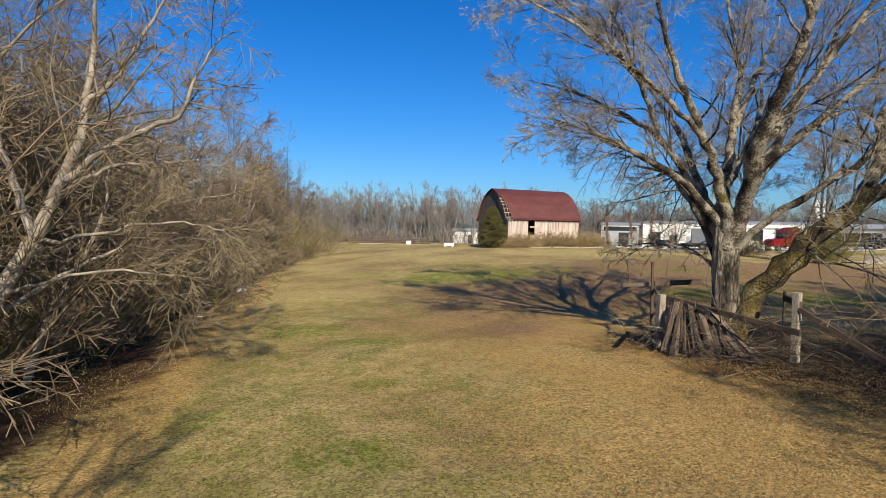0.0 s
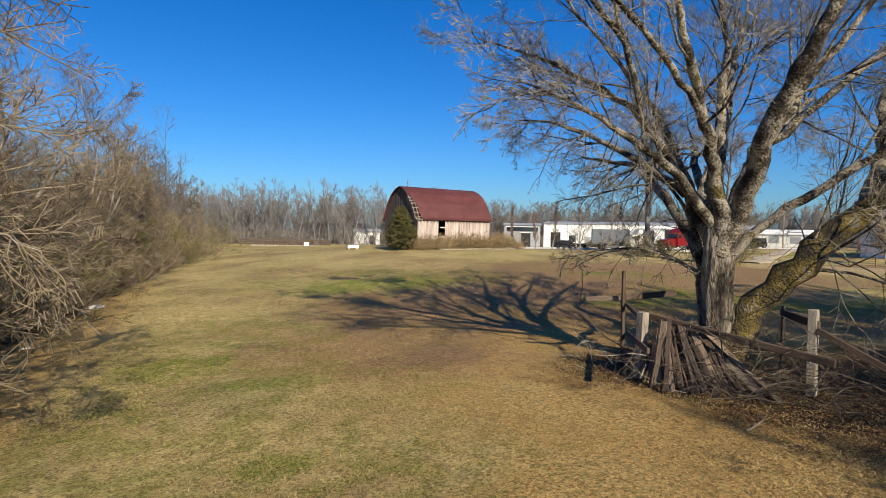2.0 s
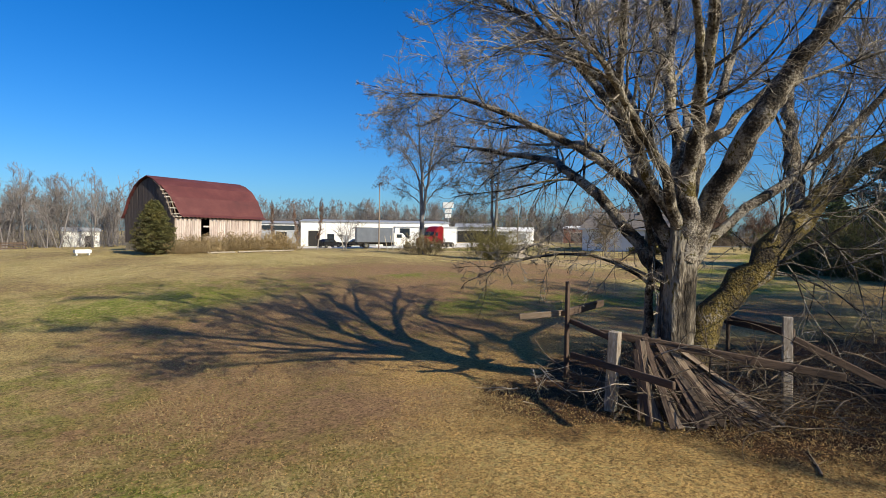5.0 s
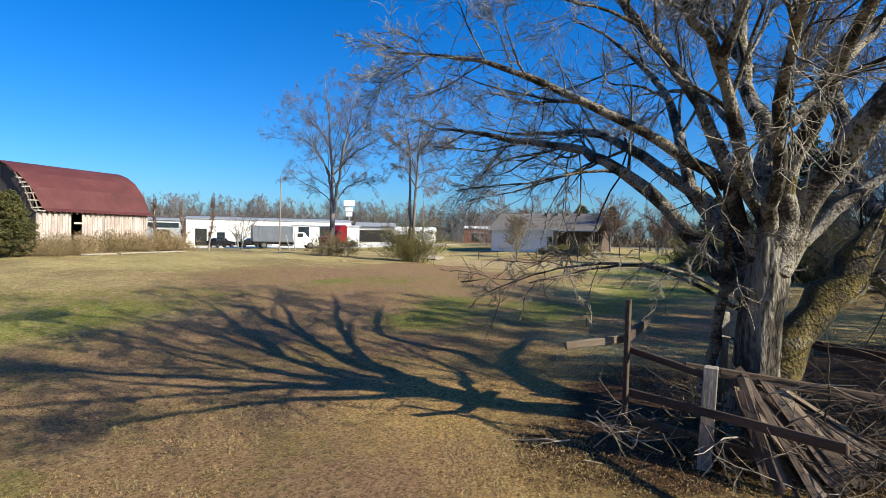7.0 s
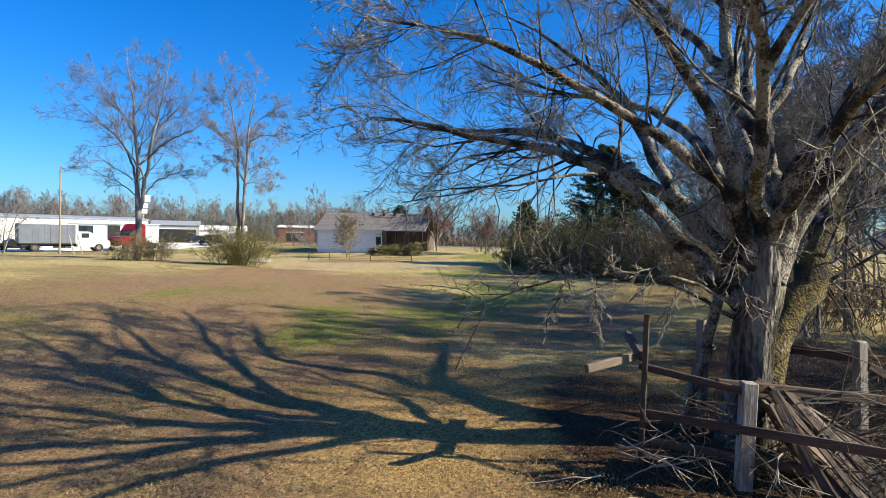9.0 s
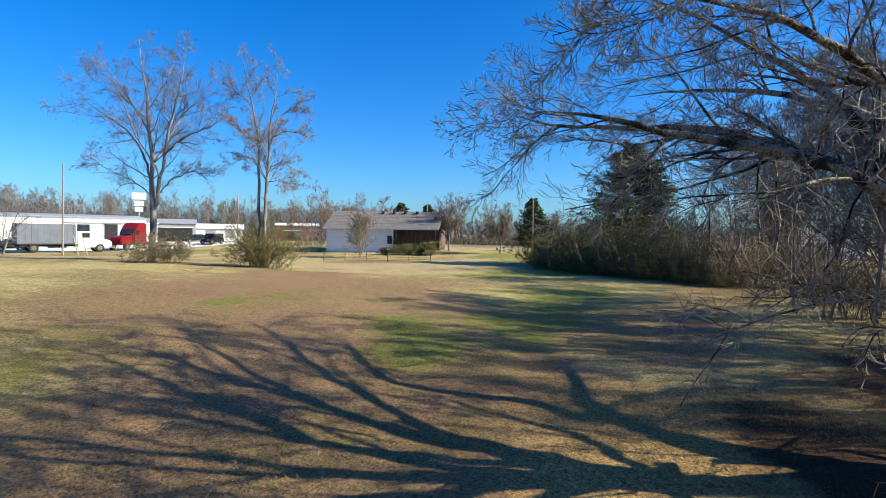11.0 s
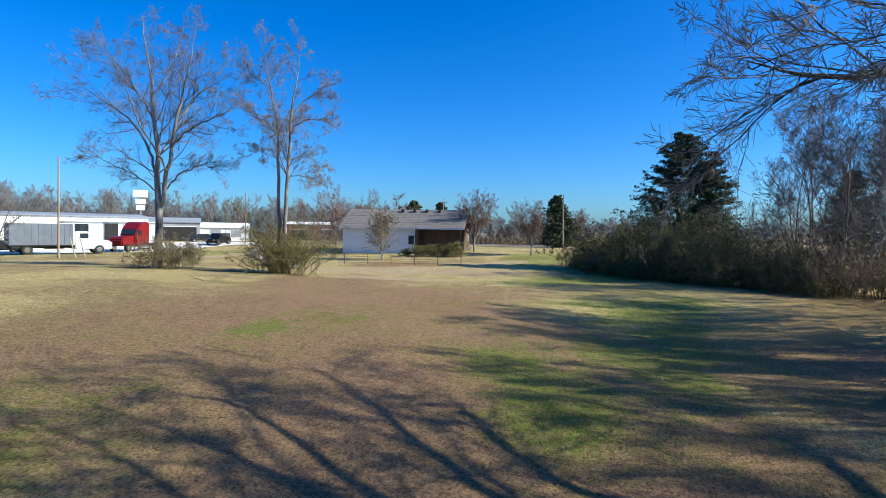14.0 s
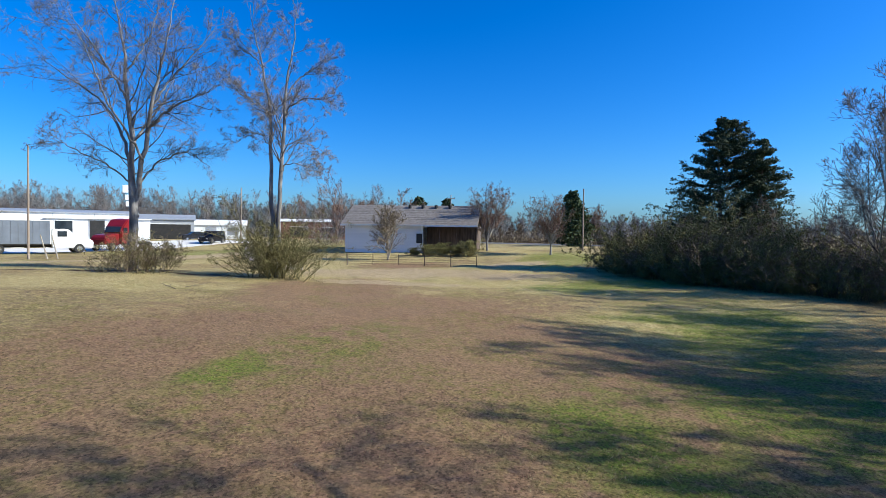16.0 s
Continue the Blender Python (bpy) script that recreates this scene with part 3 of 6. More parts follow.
def wood_mass(label, line, deep, n, tall, seed, mat, thin=0.03, brush=0):
    """A far belt of leafless trees along a line on the plan, deep metres thick, with brush at its foot."""
    rng = np.random.default_rng(seed)
    pts = np.array(line, float)
    u = np.sort(rng.uniform(0, len(pts) - 1.001, n))
    i = u.astype(int)
    w = (u - i)[:, None]
    xy = pts[i] * (1 - w) + pts[i + 1] * w + rng.uniform(-0.5, 0.5, (n, 2)) * deep
    h = tall * rng.uniform(0.62, 1.0, n) * (0.85 + 0.15 * np.sin(u * 9 + seed))
    base = np.column_stack([xy, height(xy[:, 0], xy[:, 1]) - 0.2])
    P0, R0 = wander(rng, base, np.column_stack([rng.normal(0, 0.07, (n, 2)), np.ones(n)]), h, h * 0.0085, np.full(n, thin), 6, 0.05, 0.03)
    P1, R1 = sprout(rng, P0, R0, 16, (0.2, 0.98), (22, 52), (0.26, 0.46), 0.6, 3, 0.1, 0.12, thin, shade=0.6)
    P2, R2 = sprout(rng, P1, R1, 7, (0.2, 1.0), (22, 55), (0.4, 0.75), 0.6, 2, 0.1, 0.1, thin * 0.8)
    P3, R3 = sprout(rng, P2, R2, 3, (0.2, 1.0), (25, 55), (0.5, 1.0), 0.8, 2, 0.1, 0.08, thin * 0.6)
    sets = [tubes(P0, R0, 4), tubes(P1, R1, 3), slivers(P2, R2), slivers(P3, R3)]
    if brush:
        v = rng.uniform(0, len(pts) - 1.001, brush)
        i = v.astype(int)
        w = (v - i)[:, None]
        xy = pts[i] * (1 - w) + pts[i + 1] * w + rng.uniform(-0.6, 0.4, (brush, 2)) * deep
        base = np.column_stack([xy, height(xy[:, 0], xy[:, 1]) - 0.1])
        Pb, Rb = wander(rng, base, np.column_stack([rng.normal(0, 0.4, (brush, 2)), np.ones(brush)]), tall * rng.uniform(0.12, 0.36, brush), np.full(brush, thin * 1.3), np.full(brush, thin), 3, 0.12, 0)
        Pc, Rc = sprout(rng, Pb, Rb, 6, (0.1, 1.0), (25, 70), (0.3, 0.7), 0.8, 2, 0.1, 0.0, thin)
        sets += [tubes(Pb, Rb, 3), slivers(Pc, Rc)]
    ob = mesh_part("far_wood", fast_mesh("far_wood", *joined(sets)), mat)
    return tagged(ob, label, "woods", kind="stuff")


def forked_tree(name, seed, tall, fork, limbs, spread, r0, counts, thin, at, label, group, angle=(38, 78), low=0.34, twig=None, reach=(0.28, 0.48)):
    """A tall leafless tree whose trunk parts into upright limbs that bear a rounded crown."""
    rng = np.random.default_rng(seed)
    root = thing(name, *at, None, 0, label, "tree", group)
    P0, R0 = wander(rng, np.array([[0, 0, -0.15]]), np.array([[0.02, 0.01, 1.0]]), np.array([fork + 0.5]), np.array([r0]), np.array([r0 * 0.72]), 7, 0.03, 0.02)
    R0[:, 0] *= 1.4
    mesh_part("trunk", fast_mesh("trunk", *tubes(P0, R0, 12)), ASHBARK, root, smooth=True)
    az = np.arange(limbs) * 2.4 + rng.uniform(-0.4, 0.4, limbs)
    out = spread * rng.uniform(0.45, 1.0, limbs)
    rise = fork * rng.uniform(0.7, 1.0, limbs)
    start = np.column_stack([np.zeros(limbs), np.zeros(limbs), rise])
    d = np.column_stack([np.cos(az) * out, np.sin(az) * out, np.ones(limbs)])
    long = (tall - fork) * rng.uniform(0.8, 1.0, limbs) * (1 - 0.18 * out)
    P1, R1 = wander(rng, start, d, long, np.full(limbs, r0 * (0.42 if limbs > 2 else 0.7)), np.full(limbs, thin * 2), 12, 0.055, 0.02)
    for k in range(limbs):
        mesh_part("limb", fast_mesh("limb", *tubes(P1[k:k + 1], R1[k:k + 1], 8)), ASHBARK, root, smooth=True)
    P2, R2 = sprout(rng, P1, R1, counts[0], (low, 0.97), angle, reach, 0.55, 8, 0.13, 0.015, thin * 1.8, shade=0.3)
    P3, R3 = sprout(rng, P2, R2, counts[1], (0.2, 1.0), (28, 62), (0.35, 0.6), 0.55, 5, 0.13, 0.02, thin * 1.25)
    P4, R4 = sprout(rng, P3, R3, counts[2], (0.15, 1.0), (25, 60), (0.45, 0.85), 0.6, 3, 0.13, 0.0, thin)
    P5, R5 = sprout(rng, P4, R4, counts[3], (0.2, 1.0), (25, 60), (0.5, 0.95), 0.7, 2, 0.12, 0.0, thin * 0.8)
    tagged(mesh_part("crown", fast_mesh("crown", *joined([tubes(P2, R2, 5), tubes(P3, R3, 3), tubes(P4[:, ::2], R4[:, ::2], 3), slivers(P5, R5)])), twig or GREYTWIG, root), kind="stuff")
    return root


# ---- ground ----
def build_ground():
    near = np.arange(-24, 72.01, 0.6)
    far = np.array([100, 130, 170, 230, 320, 480, 800, 1500, 3000.0])
    xs = np.concatenate([-20 - far[::-1], near, far])
    ys = np.concatenate([-10 - far[::-1], np.arange(-10, 80.01, 0.6), far])
    X, Y = np.meshgrid(xs, ys, indexing="ij")
    Z = height(X, Y)
    rng = np.random.default_rng(3)
    inside = (X > -25) & (X < 73) & (Y < 81) & (Y > -11)
    Z = Z + inside * (0.05 * np.sin(X * 0.9 + 1.3 * np.sin(Y * 0.5)) * np.sin(Y * 0.7 + X * 0.2) + rng.normal(0, 0.012, X.shape))
    nx, ny = X.shape
    idx = np.arange(nx * ny).reshape(nx, ny)
    F = np.stack([idx[:-1, :-1], idx[1:, :-1], idx[1:, 1:], idx[:-1, 1:]], -1).reshape(-1, 4)
    me = fast_mesh("ground", np.stack([X, Y, Z], -1).reshape(-1, 3), F)

    def field(zones):
        """How far inside the ellipses (x, y, half lengths, turn) each place lies, from 0 to 1."""
        out = np.zeros(X.shape)
        for cx, cy, rx, ry, turn in zones:
            a = radians(turn)
            u, v = (X - cx) * math.cos(a) + (Y - cy) * math.sin(a), (Y - cy) * math.cos(a) - (X - cx) * math.sin(a)
            out = np.maximum(out, np.clip(1.45 - np.hypot(u / rx, v / ry), 0, 1))
        return out

    for name, kinds in (("zone_growth", (GREENS, TINGES, BROWNS)), ("zone_cover", (LITTERS, SHADED_SOILS, SANDS))):
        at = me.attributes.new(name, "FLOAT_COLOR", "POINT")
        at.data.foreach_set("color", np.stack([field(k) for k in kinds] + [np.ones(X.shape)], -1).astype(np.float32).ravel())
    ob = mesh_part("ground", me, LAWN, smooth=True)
    tagged(ob, "winter lawn of straw-coloured grass with green patches and fallen leaves", "ground", kind="structure")


build_ground()


# ---- the big maple ----
def big_maple():
    rng = np.random.default_rng(21)
    root = thing("maple_tree", 8.11, 15.49, 0.55, 0, "large bare maple with a forked mossy trunk and spreading limbs", "tree")
    base = Vector((8.11, 15.49, 0.55))

    def limb(points, m=16):
        return spline([(x - base.x, y - base.y, z - base.z, r) for x, y, z, r in points], m)

    trunk = limb([(8.17, 15.44, 0.26, 0.70), (8.13, 15.47, 0.75, 0.48), (8.10, 15.48, 1.65, 0.37), (8.04, 15.43, 2.63, 0.33), (7.96, 15.32, 3.52, 0.31), (7.87, 15.27, 4.41, 0.17)], 46)
    limbs = [
        [(8.00, 15.52, 2.93, 0.17), (8.00, 16.21, 3.72, 0.16), (7.90, 17.18, 4.70, 0.145), (7.86, 18.24, 5.53, 0.13), (8.32, 19.22, 5.97, 0.105), (8.28, 20.56, 6.20, 0.08), (7.7, 21.8, 6.5, 0.045), (7.9, 22.9, 6.7, 0.012)],
        [(8.04, 15.52, 3.23, 0.165), (8.39, 16.22, 4.41, 0.155), (8.80, 17.00, 5.50, 0.14), (9.77, 17.61, 6.78, 0.11), (10.72, 18.69, 8.15, 0.08), (11.45, 20.06, 9.40, 0.045), (11.97, 21.60, 10.44, 0.012)],
        [(7.95, 15.42, 3.52, 0.165), (7.55, 15.80, 4.75, 0.145), (7.27, 16.13, 5.97, 0.13), (6.99, 16.95, 7.34, 0.10), (6.47, 17.72, 8.60, 0.07), (5.95, 18.67, 9.85, 0.04), (5.54, 19.53, 10.81, 0.012)],
        [(7.87, 15.27, 4.21, 0.2), (7.95, 15.41, 5.59, 0.165), (8.33, 15.81, 6.97, 0.13), (8.52, 16.00, 8.75, 0.09), (8.30, 16.38, 10.71, 0.05), (8.38, 16.67, 12.87, 0.012)],
        [(7.93, 15.17, 4.01, 0.19), (7.47, 14.81, 5.39, 0.15), (6.77, 14.29, 6.38, 0.12), (5.88, 13.66, 7.56, 0.085), (5.08, 13.03, 8.95, 0.05), (4.48, 12.60, 10.54, 0.012)],
        [(7.95, 15.25, 3.5, 0.2), (8.15, 14.85, 4.7, 0.19), (8.0, 14.25, 5.45, 0.185), (7.95, 13.75, 6.2, 0.165), (8.0, 13.3, 6.95, 0.145), (7.98, 12.75, 7.6, 0.12), (8.1, 12.2, 8.7, 0.085), (8.4, 11.7, 10.6, 0.04), (8.6, 11.6, 12.0, 0.012)],
        [(8.05, 15.23, 3.23, 0.185), (8.80, 14.74, 4.32, 0.175), (9.73, 14.07, 5.12, 0.165), (10.78, 13.18, 6.34, 0.13), (11.83, 12.18, 8.07, 0.08), (12.66, 11.37, 9.91, 0.04), (13.07, 11.07, 11.14, 0.012)],
        [(8.18, 15.42, 0.75, 0.36), (8.5, 15.22, 1.85, 0.335), (9.0, 14.85, 2.62, 0.31), (9.3, 14.5, 3.25, 0.295), (9.65, 14.2, 3.85, 0.275), (10.3, 13.95, 4.45, 0.245), (10.95, 13.7, 4.95, 0.215), (12.2, 13.2, 5.8, 0.165), (13.6, 12.5, 6.6, 0.11), (15.2, 11.8, 7.4, 0.06), (16.6, 11.3, 8.1, 0.012)],
        [(7.97, 15.32, 4.11, 0.165), (6.94, 15.58, 5.38, 0.13), (6.23, 15.66, 6.46, 0.105), (5.13, 15.93, 7.33, 0.075), (3.83, 16.39, 8.01, 0.045), (2.34, 16.75, 8.49, 0.012)],
        [(7.92, 15.32, 4.01, 0.14), (6.66, 14.99, 5.19, 0.115), (5.26, 14.65, 5.96, 0.085), (3.87, 14.22, 6.45, 0.05), (2.38, 13.98, 6.84, 0.012)],
        [(6.23, 15.66, 6.46, 0.09), (5.25, 14.84, 7.94, 0.07), (4.46, 14.41, 9.32, 0.045), (3.46, 14.18, 10.51, 0.012)],
        [(8.59, 16.49, 0.37, 0.17), (8.38, 16.33, 1.46, 0.13), (8.11, 16.12, 2.64, 0.11), (7.80, 15.91, 3.82, 0.085), (7.34, 15.99, 4.80, 0.05), (6.82, 16.46, 5.67, 0.012)],
        [(8.07, 15.32, 4.31, 0.16), (8.96, 15.53, 5.80, 0.14), (9.85, 15.45, 7.39, 0.11), (10.85, 15.56, 9.19, 0.07), (11.63, 15.77, 10.98, 0.012)],
        [(7.44, 15.85, 4.90, 0.12), (6.90, 16.96, 5.77, 0.10), (6.17, 18.20, 6.54, 0.08), (5.55, 19.34, 7.11, 0.055), (5.13, 20.49, 7.39, 0.03), (4.92, 21.44, 7.57, 0.012)],
        [(7.97, 15.72, 2.83, 0.045), (7.63, 16.89, 3.43, 0.036), (7.14, 18.04, 3.52, 0.028), (6.77, 19.20, 3.23, 0.02), (6.45, 20.25, 2.75, 0.012)],
        [(7.87, 15.72, 3.03, 0.04), (7.03, 16.58, 3.52, 0.03), (6.21, 17.44, 3.51, 0.022), (5.50, 18.39, 3.22, 0.012)],
        [(8.02, 15.47, 3.52, 0.15), (8.71, 17.00, 5.00, 0.135), (9.64, 18.67, 6.18, 0.115), (10.8, 20.4, 6.8, 0.095), (11.8, 22.2, 7.1, 0.065), (12.0, 23.4, 7.25, 0.04), (11.7, 24.4, 7.5, 0.012)],
        [(8.07, 15.32, 4.11, 0.16), (9.73, 16.24, 6.00, 0.135), (11.79, 17.46, 7.39, 0.105), (13.72, 18.87, 8.19, 0.07), (15.24, 20.36, 8.67, 0.035), (16.36, 21.73, 8.86, 0.012)],
        [(10.3, 13.95, 4.45, 0.2), (11.0, 14.35, 5.0, 0.21), (11.75, 14.75, 5.8, 0.2), (11.8, 14.85, 6.8, 0.17), (12.4, 15.05, 7.7, 0.13), (13.9, 15.5, 8.6, 0.08), (16.0, 16.5, 9.2, 0.012)],
        [(8.33, 15.81, 6.97, 0.11), (9.49, 16.91, 8.65, 0.09), (10.73, 18.11, 10.31, 0.06), (11.67, 19.29, 11.86, 0.012)],
        [(10.85, 15.56, 9.19, 0.065), (12.43, 16.19, 10.39, 0.05), (14.20, 17.02, 11.39, 0.03), (15.58, 17.64, 11.99, 0.012)],
        [(8.96, 15.53, 5.80, 0.12), (10.70, 14.57, 7.62, 0.095), (12.75, 14.01, 9.25, 0.065), (14.80, 13.86, 10.50, 0.012)],
        [(6.77, 14.29, 6.38, 0.09), (5.0, 13.5, 7.6, 0.07), (3.2, 12.9, 8.6, 0.05), (1.2, 12.5, 9.4, 0.012)],
        [(5.25, 14.84, 7.94, 0.065), (3.7, 14.7, 9.4, 0.055), (2.4, 14.8, 10.4, 0.035), (1.2, 15.0, 11.2, 0.012)],
        [(8.1, 12.2, 8.7, 0.08), (7.0, 11.5, 10.0, 0.06), (5.6, 10.8, 11.2, 0.035), (4.4, 10.2, 12.0, 0.012)],
        [(8.3, 16.38, 10.71, 0.05), (7.3, 15.7, 12.2, 0.045), (6.2, 15.2, 13.4, 0.012)],
        [(5.95, 18.67, 9.85, 0.05), (4.7, 18.6, 11.2, 0.035), (3.2, 18.6, 12.0, 0.012)],
        [(8.4, 11.7, 10.6, 0.045), (8.9, 10.8, 12.4, 0.035), (9.2, 10.0, 13.6, 0.012)],
        [(7.95, 13.75, 6.2, 0.13), (9.2, 13.1, 8.2, 0.075), (10.4, 12.0, 10.6, 0.045), (10.6, 11.4, 12.6, 0.012)],
    ]
    C, (V, F) = trunk[0], tubes(trunk[0][None], trunk[1][None], 40)
    V = V.reshape(len(C), 40, 3)
    a, z = np.arange(40)[None, :, None] * math.pi / 20, C[:, None, 2:3]
    ridge = 0.07 * np.sin(3 * a + 0.5 * z) + 0.05 * np.sin(7 * a - 1.1 * z) + 0.035 * np.sin(13 * a + 2.3 * z) + rng.normal(0, 0.012, (len(C), 40, 1))
    V = C[:, None] + (V - C[:, None]) * (1 + ridge)
    mesh_part("trunk", fast_mesh("trunk", V.reshape(-1, 3), F), BARK, root, "thick ridged trunk with bare pale wood showing", smooth=True)
    Ps, Rs = [], []
    for pts in limbs:
        P, R = limb(pts, 20)
        P[1:-1] += rng.normal(0, 1, P[1:-1].shape) * np.minimum(0.045, R[1:-1, None] * 0.3)
        R[1:-1] *= rng.uniform(0.92, 1.1, len(R) - 2)
        R *= {4: 0.95, 5: 1.15, 6: 0.55, 7: 1.0}.get(len(Ps), 0.85)
        R *= 1 + 0.15 * np.exp(-np.arange(len(R)) / 1.3)
        Ps.append(P)
        Rs.append(R)
        mossy = len(Ps) == 8
        mesh_part("limb", fast_mesh("limb", *tubes(P[None], R[None], 10)), MOSSBARK if mossy else LIMBBARK, root, "low spreading limb covered in yellow moss" if mossy else "", smooth=True)
    P, R = np.array(Ps), np.array(Rs)
    grown = [k for k in range(len(limbs)) if k not in (11, 14, 15)]
    high = [k for k in grown if limbs[k][-1][2] > 9.0]
    under = [k for k in grown if k not in high]
    low_boughs = sprout(rng, P[under], R[under], 13, (0.28, 1.0), (18, 54), (0.26, 0.46), 0.4, 10, 0.12, 0.02, 0.009, 0.036, shade=0.45)
    top_boughs = sprout(rng, P[high], R[high], 9, (0.36, 1.0), (18, 54), (0.3, 0.52), 0.4, 10, 0.12, 0.02, 0.009, 0.036, shade=0.4)
    P1, R1 = np.concatenate([low_boughs[0], top_boughs[0]]), np.concatenate([low_boughs[1], top_boughs[1]])
    P2, R2 = sprout(rng, P1, R1, 9, (0.2, 1.0), (18, 56), (0.3, 0.58), 0.5, 6, 0.17, 0.01, 0.006, 0.014)
    P3, R3 = sprout(rng, P2, R2, 6, (0.15, 1.0), (18, 56), (0.4, 0.8), 0.6, 4, 0.18, 0.005, 0.0043, 0.007)
    P4, R4 = sprout(rng, P3, R3, 4, (0.2, 1.0), (20, 56), (0.5, 1.05), 0.7, 2, 0.13, 0.0, 0.004, 0.0055)
    # thin hanging shoots low on the near limbs
    low = [0, 7, 9, 11, 13, 14, 15]
    Q1, S1 = sprout(rng, P[low], R[low], 16, (0.3, 0.98), (40, 100), (0.16, 0.36), 0.22, 8, 0.2, -0.12, 0.0085, 0.02, shade=0.2)
    Q2, S2 = sprout(rng, Q1, S1, 8, (0.2, 1.0), (28, 70), (0.25, 0.5), 0.6, 5, 0.18, -0.04, 0.0065, 0.011)
    Q3, S3 = sprout(rng, Q2, S2, 4, (0.2, 1.0), (28, 70), (0.35, 0.7), 0.7, 3, 0.16, -0.02, 0.004, 0.006)
    tagged(mesh_part("crown", fast_mesh("crown", *joined([tubes(P1, R1, 6), tubes(P2, R2, 4), tubes(Q1, S1, 4)])), LIMBBARK, root, "branching grey-brown crown with mossy bark", smooth=True), kind="stuff")
    tagged(mesh_part("twig_mass", fast_mesh("twig_mass", *joined([tubes(P3[:, ::3] if P3.shape[1] == 4 else P3, R3[:, ::3] if P3.shape[1] == 4 else R3, 3), slivers(P4, R4), tubes(Q2, S2, 3), tubes(Q3, S3, 3)])), TWIG, root), kind="stuff")


big_maple()


# ---- the broken pen under the maple ----
def post(name, x, y, tall, wide, mat, label, lean=(0, 0), turn=20):
    z = hz(x, y) - 0.08
    ob = thing(name, x, y, z, turn, label, "post", "posts of the broken pen")
    bm = boxes(((0, 0, tall / 2), (wide, wide, tall), (lean[0], lean[1], 0), 0.012))
    part("shaft", bm, mat, ob)
    return ob


post("fence_post", 6.32, 15.71, 1.62, 0.2, WHITEPOST, "squared wooden post with peeling white paint beside fallen planks", (2, 1), 15)
post("fence_post", 8.98, 13.66, 1.82, 0.17, WHITEPOST, "grey weathered post with traces of white paint", (-1, 2), 30)
post("fence_post", 6.62, 17.12, 2.5, 0.085, DARKWOOD, "thin dark pole leaning slightly by the pen", (1, -1), 0)
post("fence_post", 8.69, 16.19, 2.1, 0.17, WHITEPOST, "old white-streaked post close to the maple trunk", (1, 1), 40)
post("fence_post", 9.54, 15.08, 1.7, 0.07, DARKWOOD, "narrow dark stake behind the trunk", (0, 0), 0)


def rail(a, b, w, t, mat, label):
    a, b = Vector(a), Vector(b)
    mid = (a + b) / 2
    ob = new("rail")
    q = (b - a).to_track_quat("Z", "Y").to_matrix().to_4x4()
    ob.matrix_basis = Matrix.Translation(mid) @ q
    tagged(ob, label, "rail", "rails of the broken pen")
    part("beam", boxes(((0, 0, 0), (t, w, (b - a).length), (0, 0, 0), 0.012)), mat, ob)


rail((6.72, 17.2, 2.12), (6.3, 15.75, 1.98), 0.11, 0.06, DARKWOOD, "dark rail between the thin pole and the white post")
rail((6.42, 16.1, 2.03), (8.35, 12.5, 1.6), 0.15, 0.07, DARKWOOD, "long heavy dark rail slanting over the fallen planks")
rail((6.75, 17.1, 1.36), (5.42, 13.9, 1.6), 0.13, 0.06, DARKWOOD, "dark lower rail nailed across the white post")
rail((9.57, 15.17, 2.15), (9.02, 13.56, 2.13), 0.17, 0.06, DARKWOOD, "heavy dark rail running from the trunk to a post")
rail((8.97, 13.56, 2.03), (10.09, 11.56, 0.91), 0.14, 0.05, DARKWOOD, "broken rail with one end on the ground")
rail((6.68, 17.16, 2.29), (8.32, 17.50, 2.35), 0.16, 0.1, DARKWOOD, "thick rail behind the thin pole")
rail((5.97, 17.93, 2.15), (6.78, 17.26, 2.26), 0.13, 0.09, OLDWOOD, "pale broken rail end catching the sun")
rail((6.66, 16.98, 0.96), (6.62, 14.71, 0.84), 0.13, 0.05, OLDWOOD, "fallen rail lying across the dead grass")


def planks():
    rng = np.random.default_rng(5)
    for i in range(52):
        broad = i % 2 == 0
        f = i / 51
        top = Vector((6.6 + 1.1 * f + rng.normal(0, 0.12), 15.5 - 0.5 * f + rng.normal(0, 0.1), 1.95 - 0.35 * f + rng.normal(0, 0.09)))
        x, y = 5.95 + 1.9 * f + rng.normal(0, 0.12), 14.65 - 1.35 * f + rng.normal(0, 0.12)
        foot = Vector((x, y, hz(x, y) + 0.02 + 0.1 * rng.random()))
        q = (top - foot).to_track_quat("Z", "Y").to_matrix().to_4x4()
        ob = new("plank")
        ob.matrix_basis = Matrix.Translation((top + foot) / 2) @ q @ pose(0, 0, 0, 0, 0, rng.uniform(-22, 22) + 60)
        tagged(ob, "broad dark brown plank leaning on the fallen pen" if broad else "narrow weathered plank leaning on the fallen pen", "plank", "planks of the broken pen")
        part("board", boxes(((0, 0, 0), (0.024, rng.uniform(0.09, 0.16) if broad else rng.uniform(0.03, 0.07), (top - foot).length * rng.uniform(0.8, 1.12)), (0, 0, 0), 0.005)), OLDWOOD if i % 4 == 2 else DARKWOOD, ob)


planks()


